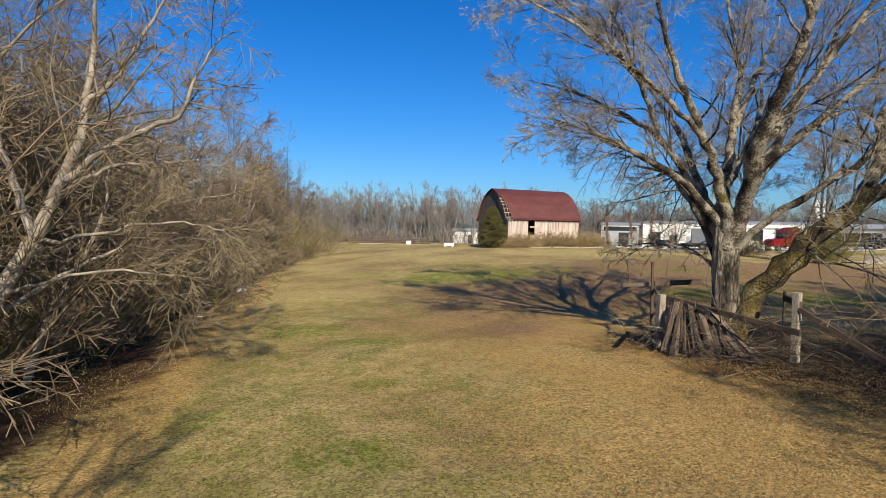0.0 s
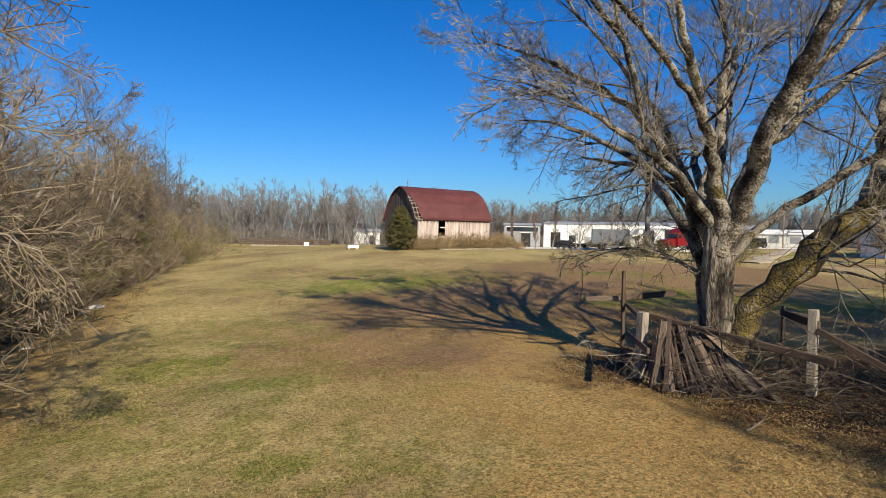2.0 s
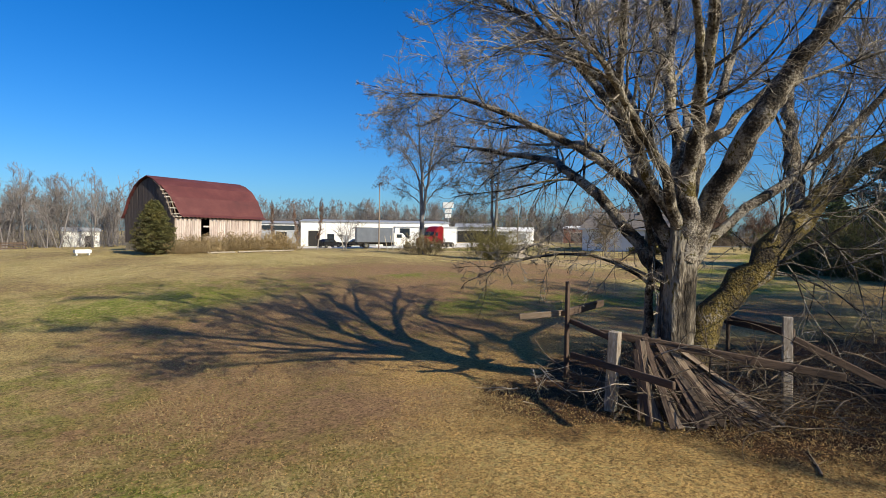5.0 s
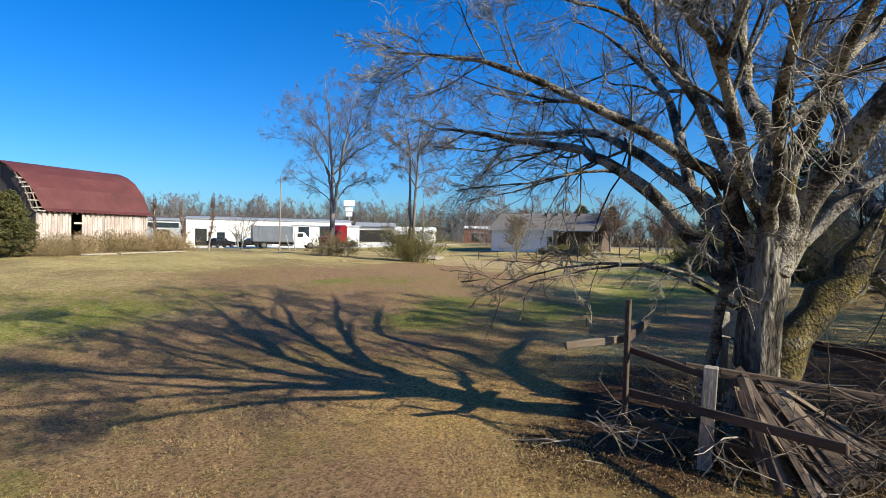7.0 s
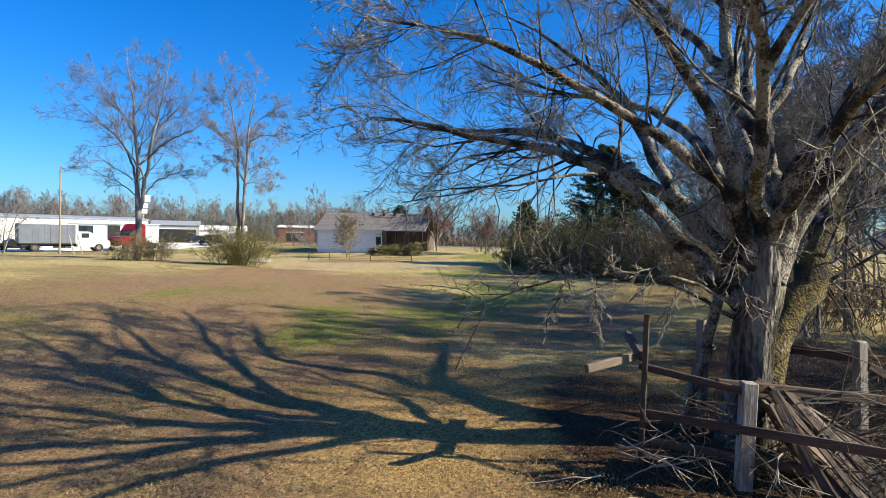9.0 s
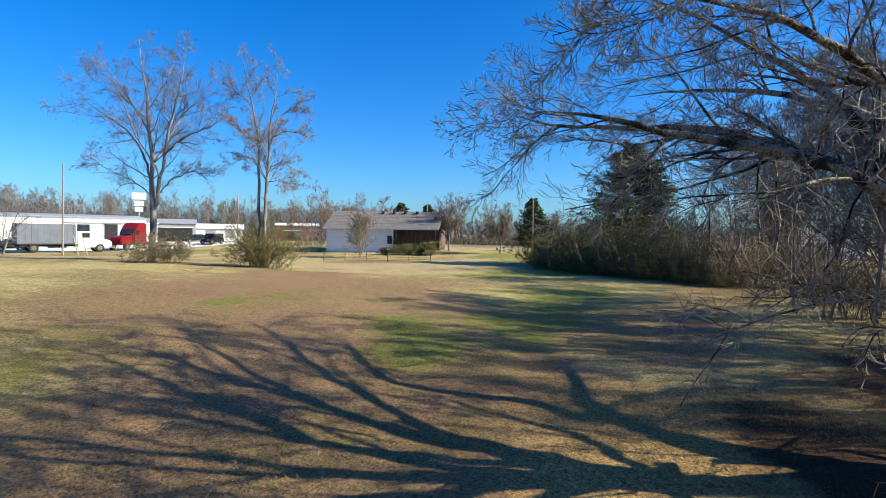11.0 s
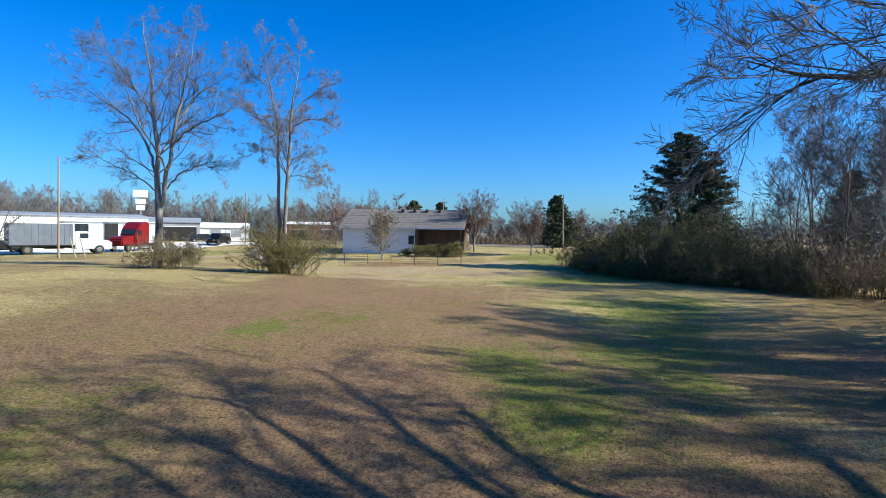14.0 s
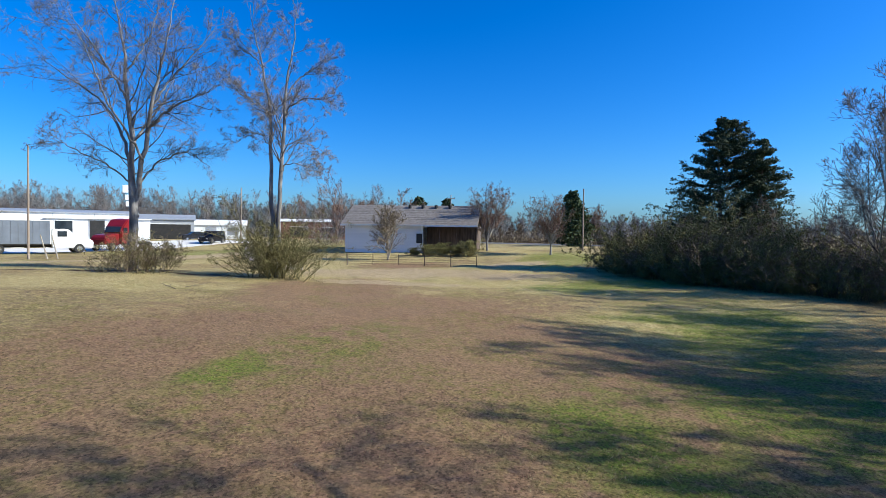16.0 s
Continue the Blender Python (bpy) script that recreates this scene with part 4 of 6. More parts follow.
def brush_pile(x, y, wide, n, seed, label, mat=None):
    rng = np.random.default_rng(seed)
    root = thing("brush_pile", x, y, None, 0, label, "brush pile")
    p = np.column_stack([rng.normal(0, wide * 0.45, (n, 2)), np.abs(rng.normal(0.2, 0.42, n))])
    d = np.column_stack([rng.normal(size=(n, 2)), rng.normal(0, 0.3, n)])
    P, R = wander(rng, p, d, rng.uniform(0.6, 1.8, n), rng.uniform(0.006, 0.018, n), np.full(n, 0.004), 7, 0.16, -0.02)
    P[:, :, 2] = np.maximum(P[:, :, 2], -0.05)
    P1, R1 = sprout(rng, P, R, 4, (0.1, 1), (25, 65), (0.3, 0.6), 0.6, 4, 0.15, 0.02, 0.004)
    tagged(mesh_part("brush_tangle", fast_mesh("brush_tangle", *joined([tubes(P, R, 5), tubes(P1, R1, 3)])), mat or DEADTWIG, root), kind="stuff")


brush_pile(8.0, 14.6, 1.3, 90, 8, "heap of dead branches and twigs round the maple's foot")
brush_pile(7.4, 13.6, 1.2, 36, 9, "tangle of fallen twigs beside the pen")
brush_pile(6.9, 16.4, 0.8, 40, 10, "dark dead brush lying under the pen's rails")
brush_pile(5.9, 17.2, 0.55, 8, 12, "few bleached twigs caught on the pen", PALETWIG)
brush_pile(9.0, 13.2, 1.1, 60, 13, "brown broken branches heaped behind the planks")
brush_pile(6.9, 15.0, 0.7, 9, 14, "pale bare twigs fallen over the planks", PALETWIG)
brush_pile(10.6, 13.0, 1.5, 30, 15, "scattered dead twigs in the shade of the maple")


# ---- barn ----
def barn():
    root = thing("barn", 6.8, 57.0, 2.08, math.degrees(math.atan2(0.39, 0.92)), "old gambrel barn with red roof, grey boards and a decayed corner", "barn")
    Lb, W, E, H = 8.75, 6.6, 3.15, 6.3
    prof = [(0, E), (0.75, 4.55), (1.6, 5.5), (2.4, 6.0), (3.3, H)]
    prof = prof + [(W - y, z) for y, z in prof[-2::-1]]
    rng = np.random.default_rng(4)
    # foundation
    part("foundation", boxes(((Lb / 2, 0.15, 0.45), (Lb, 0.3, 1.1)), ((Lb / 2, W - 0.15, 0.45), (Lb, 0.3, 1.1)), ((0.15, W / 2, 0.45), (0.3, W - 0.6, 1.1)), ((Lb - 0.15, W / 2, 0.45), (0.3, W - 0.6, 1.1))), STONE, root, "rough stone base wall")
    part("interior", boxes(((Lb / 2, W / 2, 1.05), (Lb - 0.7, W - 0.7, 0.1)), ((Lb / 2, W / 2 + 0.6, 2.2), (Lb - 0.8, 0.06, 2.2))), DARK, root, "dark loft inside")

    def board(x, y, z0, z1, wide, along_x, mat):
        bm = boxes(((0, 0, 0), (wide if along_x else 0.03, 0.03 if along_x else wide, z1 - z0)))
        ob = part("board", bm, mat, root)
        ob.location = (x, y, (z0 + z1) / 2)
        ob.rotation_euler = (rng.normal(0, 0.004), rng.normal(0, 0.006), rng.normal(0, 0.01))

    n = 44
    w = Lb / n
    for i in range(n):
        x = (i + 0.5) * w
        f = x / Lb
        z0 = 1.0 + abs(rng.normal(0, 0.05))
        if 0.27 < f < 0.36:
            continue
        board(x, -0.02, z0, E - 0.22 - abs(rng.normal(0, 0.03)), w * 0.93, True, BARNWOOD)
    for x0, x1, z0, z1 in ((2.62, 3.55, 1.0, 1.45), (2.62, 3.55, 2.2, 2.32)):
        part("door_board", boxes((((x0 + x1) / 2, -0.01, (z0 + z1) / 2), (x1 - x0, 0.03, z1 - z0))), BARNWOOD, root)
    for x0, x1 in ((2.7, 3.4), (7.3, 7.9)):
        part("opening", boxes((((x0 + x1) / 2, -0.012, 0.5), (x1 - x0, 0.03, 0.9))), DARK, root, "dark opening in the base")
    n = 30
    w = W / n
    ys, zs = [p[0] for p in prof], [p[1] for p in prof]
    for i in range(n):
        y = (i + 0.5) * w
        for x in (-0.02, Lb + 0.02):
            board(x, y, 0.9, float(np.interp(y, ys, zs)) - 0.1, w * 0.95, False, GABLEWOOD)
    part("back_wall", boxes(((Lb / 2, W + 0.02, 2.05), (Lb, 0.05, 2.1))), BARNWOOD, root)
    # roof: sheets follow the profile; the front corner by the gable has lost its cover
    out = [(-0.3, E - 0.16)] + prof + [(W + 0.28, E - 0.28)]
    for i in range(len(out) - 1):
        (y0, z0), (y1, z1) = out[i], out[i + 1]
        x0 = (0.5, 0.46, 0.2)[i] if i < 3 else -0.25
        bm = bmesh.new()
        th = 0.05
        vs = [bm.verts.new(c) for c in ((x0, y0, z0), (Lb + 0.3, y0, z0), (Lb + 0.3, y1, z1), ((0.46, 0.2, -0.1)[i] if i < 3 else -0.25, y1, z1))]
        f = bm.faces.new(vs)
        ext = bmesh.ops.extrude_face_region(bm, geom=[f])["geom"]
        bmesh.ops.translate(bm, verts=[v for v in ext if isinstance(v, bmesh.types.BMVert)], vec=(0, 0, th))
        part("roof_sheet", bm, BARNROOF, root)
    # bare laths at the decayed corner
    for k in range(7):
        y = -0.2 + k * 0.25
        z = float(np.interp(y, [p[0] for p in out], [p[1] for p in out])) - 0.03
        part("lath", boxes(((0.12 - 0.02 * k, y, z), (0.75, 0.09, 0.035), (40, rng.normal(0, 3), 0))), WHITEPOST, root)
    for x in (-0.2, 0.18):
        for (y0, z0), (y1, z1) in zip(out[:4], out[1:5]):
            bm = bmesh.new()
            rod(bm, (x, y0, z0 - 0.06), (x, y1, z1 - 0.06), 0.05, 0.05, 4)
            part("rafter", bm, OLDWOOD, root)
    # rafter tails under the eave
    for i in range(22):
        part("rafter_tail", boxes(((0.3 + i * 0.39, -0.16, E - 0.2), (0.09, 0.3, 0.1), (25, 0, 0))), DARKWOOD, root)


barn()


# ---- cedar, weeds and litter by the barn ----
evergreen("cedar_bush", 31, 4.0, 1.65, CEDAR_GOLD, 42000, 0.09, (5.01, 54.99), "bronze-green cedar growing against the barn gable", ragged=0.12, levels=22)
weed = shrub("dry_weeds", 41, 1.5, 1.6, DRYWEED, 90, "tall straw-coloured dead weeds along the barn", DRYWEED, 1200, at=(7.8, 54.9), category="weeds", depth=(4, 3, 0), thin=0.009, group="weeds by the barn", leaf_size=0.05)
for x, y, s in ((9.0, 55.7, 1.0), (10.4, 56.5, 1.1), (11.8, 57.4, 0.95), (13.2, 57.9, 1.1), (14.4, 58.7, 1.1), (15.6, 59.5, 1.25), (16.7, 60.5, 1.1), (6.4, 54.2, 0.8), (8.2, 53.8, 0.6), (18.2, 61.4, 0.8), (7.0, 53.4, 0.55), (8.9, 54.6, 0.8)):
    place(weed, x, y, x * 77, s)


def log(x, y, length, turn, r, label):
    ob = thing("log", x, y, hz(x, y) + r, turn, label, "log", "logs by the barn")
    bm = bmesh.new()
    rod(bm, (-length / 2, 0, 0), (length / 2, 0, 0.02), r, r * 0.85, 9)
    part("stem", bm, PALETWIG, ob)


log(9.46, 53.63, 2.2, 10, 0.07, "pale fallen log lying in the lawn before the barn")
log(12.37, 54.97, 3.4, 28, 0.065, "long pale log edging the weeds by the barn")
log(15.48, 57.01, 3.0, 26, 0.065, "bleached log on the lawn by the barn")


# ---- woods ----
oak = bare_tree("bare_tree", 51, 15.5, 2, (0.42, 0.62), (15, 10, 7, 2), GREYBARK, GREYTWIG, r0=0.2, label="tall leafless grey tree at the edge of the thicket", group="trees of the left wood", at=(-12.46, 16.07), lean=0.1, low=0.18, thin=0.009, angle=(30, 75), up=0.03)
oak_b = bare_tree("bare_tree", 52, 13.0, 3, (0.4, 0.6), (11, 8, 6, 2), GREYBARK, GREYTWIG, r0=0.13, label="many-stemmed bare tree with a dense tan crown", group="trees of the left wood", at=(-14.62, 24.89), lean=0.1, low=0.14, thin=0.009, up=0.03)
slim = bare_tree("bare_tree", 53, 11.5, 2, (0.28, 0.42), (13, 7, 6, 2), GREYBARK, GREYTWIG, r0=0.11, label="slender leafless tree with upswept grey twigs", group="trees of the left wood", at=(-16.44, 42.87), low=0.15, thin=0.011, up=0.1)
bush = shrub("thicket_bush", 61, 4.2, 3.6, GREYTWIG, 22, "tangled bare bush of tan and grey twigs", at=(-11.77, 15.36), group="bushes of the thicket", thin=0.0085, depth=(6, 5, 4))
bush_b = shrub("thicket_bush", 62, 3.6, 3.4, BRUSH, 22, "olive-brown tangled bush at the wood's edge", at=(-13.55, 32.84), group="bushes of the thicket", thin=0.009, depth=(6, 5, 4))
rw = random.Random(7)
for x, y, k, s in ((-16.8, 27.5, 1, 1.0), (-17.6, 33, 0, 0.85), (-18.6, 38, 2, 1.15), (-17.8, 44, 2, 1.1), (-19.2, 48, 1, 0.95), (-18.2, 53, 2, 1.05), (-19.8, 60, 2, 1.0), (-16.2, 24, 0, 0.8), (-15.8, 19.5, 2, 1.1), (-18.9, 11.89, 0, 1.0), (-16.68, 20.94, 0, 0.95), (-20.78, 16.98, 1, 1.2), (-13.89, 10.86, 1, 0.9), (-18.05, 28.95, 1, 1.0), (-21.61, 25.03, 0, 1.0), (-17.47, 35.92, 2, 1.1), (-20.4, 39.97, 1, 0.9), (-18.36, 49.89, 2, 0.95),
                   (-17.82, 57.85, 2, 0.85), (-23.24, 54.98, 1, 0.85), (-18.27, 67.84, 2, 0.85), (-20.17, 79.85, 2, 0.9), (-15.5, 5.0, 0, 1.0)):
    place((oak, oak_b, slim)[k], x, y, rw.uniform(0, 360), s * rw.uniform(0.95, 1.05))
for x, y, k, s in ((-12.25, 11.85, 0, 1.0), (-12.71, 18.87, 0, 1.0), (-12.86, 22.86, 1, 1.1), (-13.4, 27.85, 0, 1.1), (-14.11, 37.83, 0, 1.15), (-14.66, 43.83, 1, 1.2), (-15.03, 49.82, 0, 1.2),
                   (-15.0, 56.8, 1, 1.2), (-14.87, 63.79, 0, 1.2), (-15.82, 71.79, 1, 1.25), (-15.58, 15.91, 1, 1.3), (-16.14, 22.93, 1, 1.4), (-17.01, 32.92, 0, 1.4), (-17.89, 45.89, 1, 1.4), (-17.33, 59.84, 0, 1.4), (-12.96, 7.8, 1, 1.0), (-16.93, 9.85, 0, 1.3), (-12.41, 13.86, 1, 0.8), (-12.64, 17.07, 1, 0.85), (-13.08, 21.07, 0, 0.9), (-13.42, 25.46, 1, 0.9), (-13.77, 30.45, 0, 0.95), (-14.32, 35.05, 1, 1.0), (-14.68, 40.84, 0, 1.0), (-15.04, 46.83, 1, 1.0), (-14.45, 12.68, 0, 1.2), (-14.9, 19.51, 0, 1.3)):
    place((bush, bush_b)[k], x, y, rw.uniform(0, 360), s)
tall_brush = shrub("tall_brush", 64, 7.6, 4.6, TANTWIG, 20, "tall dense brown brush of fine bare twigs", at=(-14.88, 20.91), group="tall brush of the left wood", thin=0.010, depth=(7, 6, 4))
for x, y, s in ((-15.83, 13.9, 1.05), (-16.35, 17.43, 1.15), (-16.62, 24.44, 1.15), (-15.18, 27.89, 0.95), (-17.03, 30.92, 1.1), (-19.2, 19.98, 1.3), (-15.45, 8.82, 1.0), (-20.06, 28.0, 1.3)):
    place(tall_brush, x, y, x * 61 + y * 13, s)


def leaning_tree():
    rng = np.random.default_rng(58)
    at = Vector((-10.4, 11.3, hz(-10.4, 11.3)))
    root = thing("leaning_tree", at.x, at.y, None, 0, "pale grey leafless tree leaning out over the lawn's edge", "tree", "trees of the left wood")
    lines = [
        [(-10.5, 11.2, -0.5, 0.26), (-10.16, 11.47, 0.85, 0.2), (-9.71, 11.84, 2.27, 0.17), (-9.23, 12.2, 3.39, 0.155), (-8.88, 12.45, 4.68, 0.13), (-8.54, 12.67, 5.62, 0.105), (-8.35, 12.67, 6.66, 0.085), (-8.17, 12.67, 7.83, 0.06), (-8.05, 12.62, 9.74, 0.03), (-8.2, 12.41, 11.4, 0.012)],
        [(-8.77, 12.52, 4.82, 0.09), (-7.83, 12.64, 5.6, 0.07), (-6.84, 12.73, 6.12, 0.06), (-6.14, 12.63, 6.44, 0.05), (-5.71, 12.39, 7.16, 0.035), (-5.21, 12.27, 7.89, 0.02), (-4.56, 12.2, 8.19, 0.01)],
        [(-8.37, 12.66, 6.53, 0.07), (-7.54, 12.58, 7.3, 0.055), (-6.95, 12.45, 8.04, 0.04), (-6.37, 12.3, 8.87, 0.025), (-5.98, 12.26, 9.61, 0.01)],
        [(-9.23, 12.2, 3.39, 0.1), (-9.71, 12.35, 4.66, 0.085), (-10.13, 12.4, 5.68, 0.07), (-10.54, 12.45, 6.95, 0.05), (-10.74, 12.55, 8.38, 0.02)],
        [(-8.84, 12.48, 4.49, 0.06), (-7.83, 12.41, 5.08, 0.045), (-6.76, 12.32, 5.22, 0.032), (-5.71, 12.27, 5.3, 0.02), (-4.91, 12.17, 5.11, 0.008)],
        [(-10.77, 14.03, -0.34, 0.1), (-10.52, 14.22, 0.79, 0.085), (-10.24, 14.43, 1.82, 0.075), (-9.71, 14.77, 3.01, 0.06), (-9.39, 15.12, 4.26, 0.05), (-9.33, 15.29, 5.51, 0.03), (-8.91, 15.54, 6.98, 0.01)],
        [(-9.23, 12.2, 3.39, 0.05), (-8.0, 12.07, 3.54, 0.04), (-6.86, 12.04, 3.81, 0.03), (-5.77, 12.14, 3.9, 0.02), (-4.87, 12.08, 3.7, 0.012), (-4.29, 11.87, 3.3, 0.007)],
        [(-9.71, 11.84, 2.27, 0.045), (-8.4, 11.56, 2.57, 0.036), (-7.08, 11.57, 2.84, 0.028), (-6.0, 12.7, 2.61, 0.018), (-6.6, 14.6, 2.2, 0.012), (-7.05, 16.1, 1.6, 0.007)],
        [(-9.5, 12.1, 3.0, 0.07), (-9.9, 13.6, 4.2, 0.06), (-9.6, 15.4, 5.4, 0.05), (-9.0, 17.2, 6.4, 0.035), (-8.6, 18.8, 7.2, 0.012)],
        [(-10.0, 11.7, 1.6, 0.06), (-9.2, 12.9, 2.5, 0.05), (-8.4, 14.3, 3.2, 0.035), (-7.6, 16.0, 3.5, 0.02), (-7.2, 17.4, 3.3, 0.008)],
    ]
    Ps, Rs = [], []
    for k, pts in enumerate(lines):
        P, R = spline([(x - at.x, y - at.y, z - at.z, r) for x, y, z, r in pts], 20)
        P[1:-1] += rng.normal(0, 0.03, P[1:-1].shape)
        mesh_part("trunk" if k == 0 else "limb", fast_mesh("limb", *tubes(P[None], R[None], 10)), GREYBARK, root, smooth=True)
        Ps.append(P)
        Rs.append(R)
    P, R = np.array(Ps), np.array(Rs)
    P1, R1 = sprout(rng, P, R, 17, (0.22, 0.99), (25, 75), (0.16, 0.38), 0.4, 8, 0.14, 0.0, 0.01, 0.03, shade=0.2)
    P2, R2 = sprout(rng, P1, R1, 8, (0.15, 1.0), (25, 65), (0.35, 0.65), 0.5, 5, 0.16, 0.0, 0.007, 0.012)
    P3, R3 = sprout(rng, P2, R2, 5, (0.15, 1.0), (25, 62), (0.4, 0.85), 0.7, 2, 0.14, 0.0, 0.0055, 0.008)
    tagged(mesh_part("crown", fast_mesh("crown", *joined([tubes(P1, R1, 4), tubes(P2, R2, 3), slivers(P3, R3)])), GREYTWIG, root, "pale grey tangle of long fine twigs"), kind="stuff")


leaning_tree()
# unseen brush beside the view, added to shade the lawn's near corners
for x, y, k in ((-10.2, 4.6, 1.0), (-11.8, 7.0, 1.05), (-9.6, 2.4, 0.95), (-13.2, 4.0, 1.1), (8.8, 5.2, 0.5), (10.8, 6.4, 0.6), (13.0, 7.6, 0.6), (15.2, 8.2, 0.55)):
    place(tall_brush, x, y, x * 37 + y * 11, k)
near_tree = bare_tree("bare_tree", 57, 9.0, 1, (0.3, 0.5), (9, 6, 5, 2), GREYBARK, GREYTWIG, r0=0.12, label="thin leafless tree by the lawn's near end", group="trees of the left wood", at=(-6.6, -4.0), low=0.3, thin=0.006)
place(near_tree, -2.2, -5.5, 130, 1.35)
place(near_tree, -4.6, -7.5, 250, 1.5)

wood_tree = bare_tree("far_tree", 54, 14.0, 2, (0.2, 0.34), (10, 5, 5, 0), FARTWIG, FARTWIG, r0=0.13, label="tall slender leafless tree in the far wood", group="trees of the far wood", at=(-30, 112), low=0.25, thin=0.016, up=0.1, fork=0.08)
wood_tree_b = bare_tree("far_tree", 55, 13.0, 2, (0.28, 0.42), (9, 5, 5, 0), FARTWIG, FARTWIG, r0=0.13, label="forked leafless tree in the far wood", group="trees of the far wood", at=(-12, 121), low=0.22, thin=0.016, up=0.08, fork=0.12)
for i in range(26):
    x = -46 + i * 2.3 + rw.uniform(-0.6, 0.6)
    y = 119 + rw.uniform(-4, 14) - 0.1 * abs(x + 10)
    place(rw.choice((wood_tree, wood_tree_b)), x, y, rw.uniform(0, 360), rw.uniform(0.78, 1.05))
far_bush = shrub("far_bush", 63, 3.4, 3.6, FARTWIG, 16, "grey-brown bare brush at the foot of the far wood", at=(-8, 117), group="far brush", thin=0.018, depth=(5, 3, 0))
for i in range(18):
    place(far_bush, -44 + i * 3.0 + rw.uniform(-1, 1), 117 + rw.uniform(-1, 4), rw.uniform(0, 360), rw.uniform(0.8, 1.3))
wood_mass("dense brown leafless trees filling the left wood", [(-17.5, 2), (-19.5, 14), (-20.5, 28), (-22, 44), (-22.5, 62), (-21, 84)], 6, 80, 10.5, 206, TANTWIG, 0.013, 900)
wood_mass("tall dense tan trees at the near end of the left wood", [(-14.2, 4), (-15.2, 12), (-16.2, 22)], 4, 34, 13.5, 207, TANTWIG, 0.008, 200)
wood_mass("tall grey leafless trees at the middle of the left wood", [(-20, 50), (-21.5, 66), (-24, 86)], 5, 30, 16.0, 209, ASHTWIG, 0.012, 60)
wood_mass("grey leafless trees rising over the thicket", [(-17, 25), (-18.5, 38), (-19.5, 54), (-19.5, 70)], 4, 26, 10.0, 208, ASHTWIG, 0.012, 60)
# belts of wood along the horizon
wood_mass("dense grey-brown leafless wood behind the white buildings", [(30, 150), (60, 152), (92, 150), (124, 138), (146, 122), (160, 104)], 22, 620, 12.0, 201, FARTWIG, 0.024, 3600)
wood_mass("far low line of leafless trees beyond the road", [(160, 104), (190, 70), (205, 40), (205, 5), (190, -40), (160, -70)], 24, 420, 9.0, 202, FARTWIG, 0.03, 3200)
wood_mass("pinkish-brown leafless wood at the lawn's far end", [(-60, 124), (-30, 126), (0, 130), (30, 140)], 18, 300, 13.5, 203, FARTWIG, 0.024, 1500)
wood_mass("brown brush bank beyond the house", [(98, 74), (108, 62), (114, 48), (114, 30), (108, 12)], 6, 60, 5.0, 204, TANTWIG, 0.03, 1500)
wood_mass("pinkish-brown rounded trees behind the house", [(84, 82), (90, 78), (94, 73), (98, 68)], 6, 26, 11.0, 205, REDTWIG, 0.022, 120)

# ---- two tall trees on the lawn's far edge ----
def drive_tree(seed, at, label, lines, stems, r_mul, count, reach, shade=0.25):
    """A tall tree by the drive: each line is a stem or limb given as (across, away, up, radius)."""
    rng = np.random.default_rng(seed)
    root = thing("bare_tree", *at, None, -69.2, label, "tree", "tall trees by the drive")
    Ps, Rs = [], []
    for k, pts in enumerate(lines):
        P, R = spline([(u, w, z, r * r_mul) for u, w, z, r in pts], 20)
        P[1:-1] += rng.normal(0, 0.045, P[1:-1].shape)
        mesh_part("trunk" if k < stems else "limb", fast_mesh("limb", *tubes(P[None], R[None], 10)), ASHBARK, root, smooth=True)
        Ps.append(P)
        Rs.append(R)
    P, R = np.array(Ps), np.array(Rs)
    P1, R1 = sprout(rng, P[:stems], R[:stems], count + 6, (0.36, 0.99), (30, 70), reach, 0.4, 8, 0.12, 0.03, 0.012, 0.05, shade=0.5)
    B1, S1 = sprout(rng, P[stems:], R[stems:], count, (0.22, 0.99), (25, 60), (0.26, 0.52), 0.45, 8, 0.12, 0.03, 0.011, 0.04, shade=shade)
    P1, R1 = np.concatenate([P1, B1]), np.concatenate([R1, S1])
    P2, R2 = sprout(rng, P1, R1, 7, (0.18, 1.0), (25, 58), (0.34, 0.62), 0.5, 5, 0.12, 0.03, 0.008, 0.02)
    P3, R3 = sprout(rng, P2, R2, 6, (0.15, 1.0), (25, 60), (0.42, 0.85), 0.6, 3, 0.12, 0.02, 0.0065, 0.01)
    P4, R4 = sprout(rng, P3, R3, 3, (0.2, 1.0), (25, 60), (0.5, 0.95), 0.7, 2, 0.12, 0.0, 0.005)
    tagged(mesh_part("crown", fast_mesh("crown", *joined([tubes(P1, R1, 5), tubes(P2, R2, 3), tubes(P3[:, ::2], R3[:, ::2], 3), slivers(P4, R4)])), ASHTWIG, root), kind="stuff")


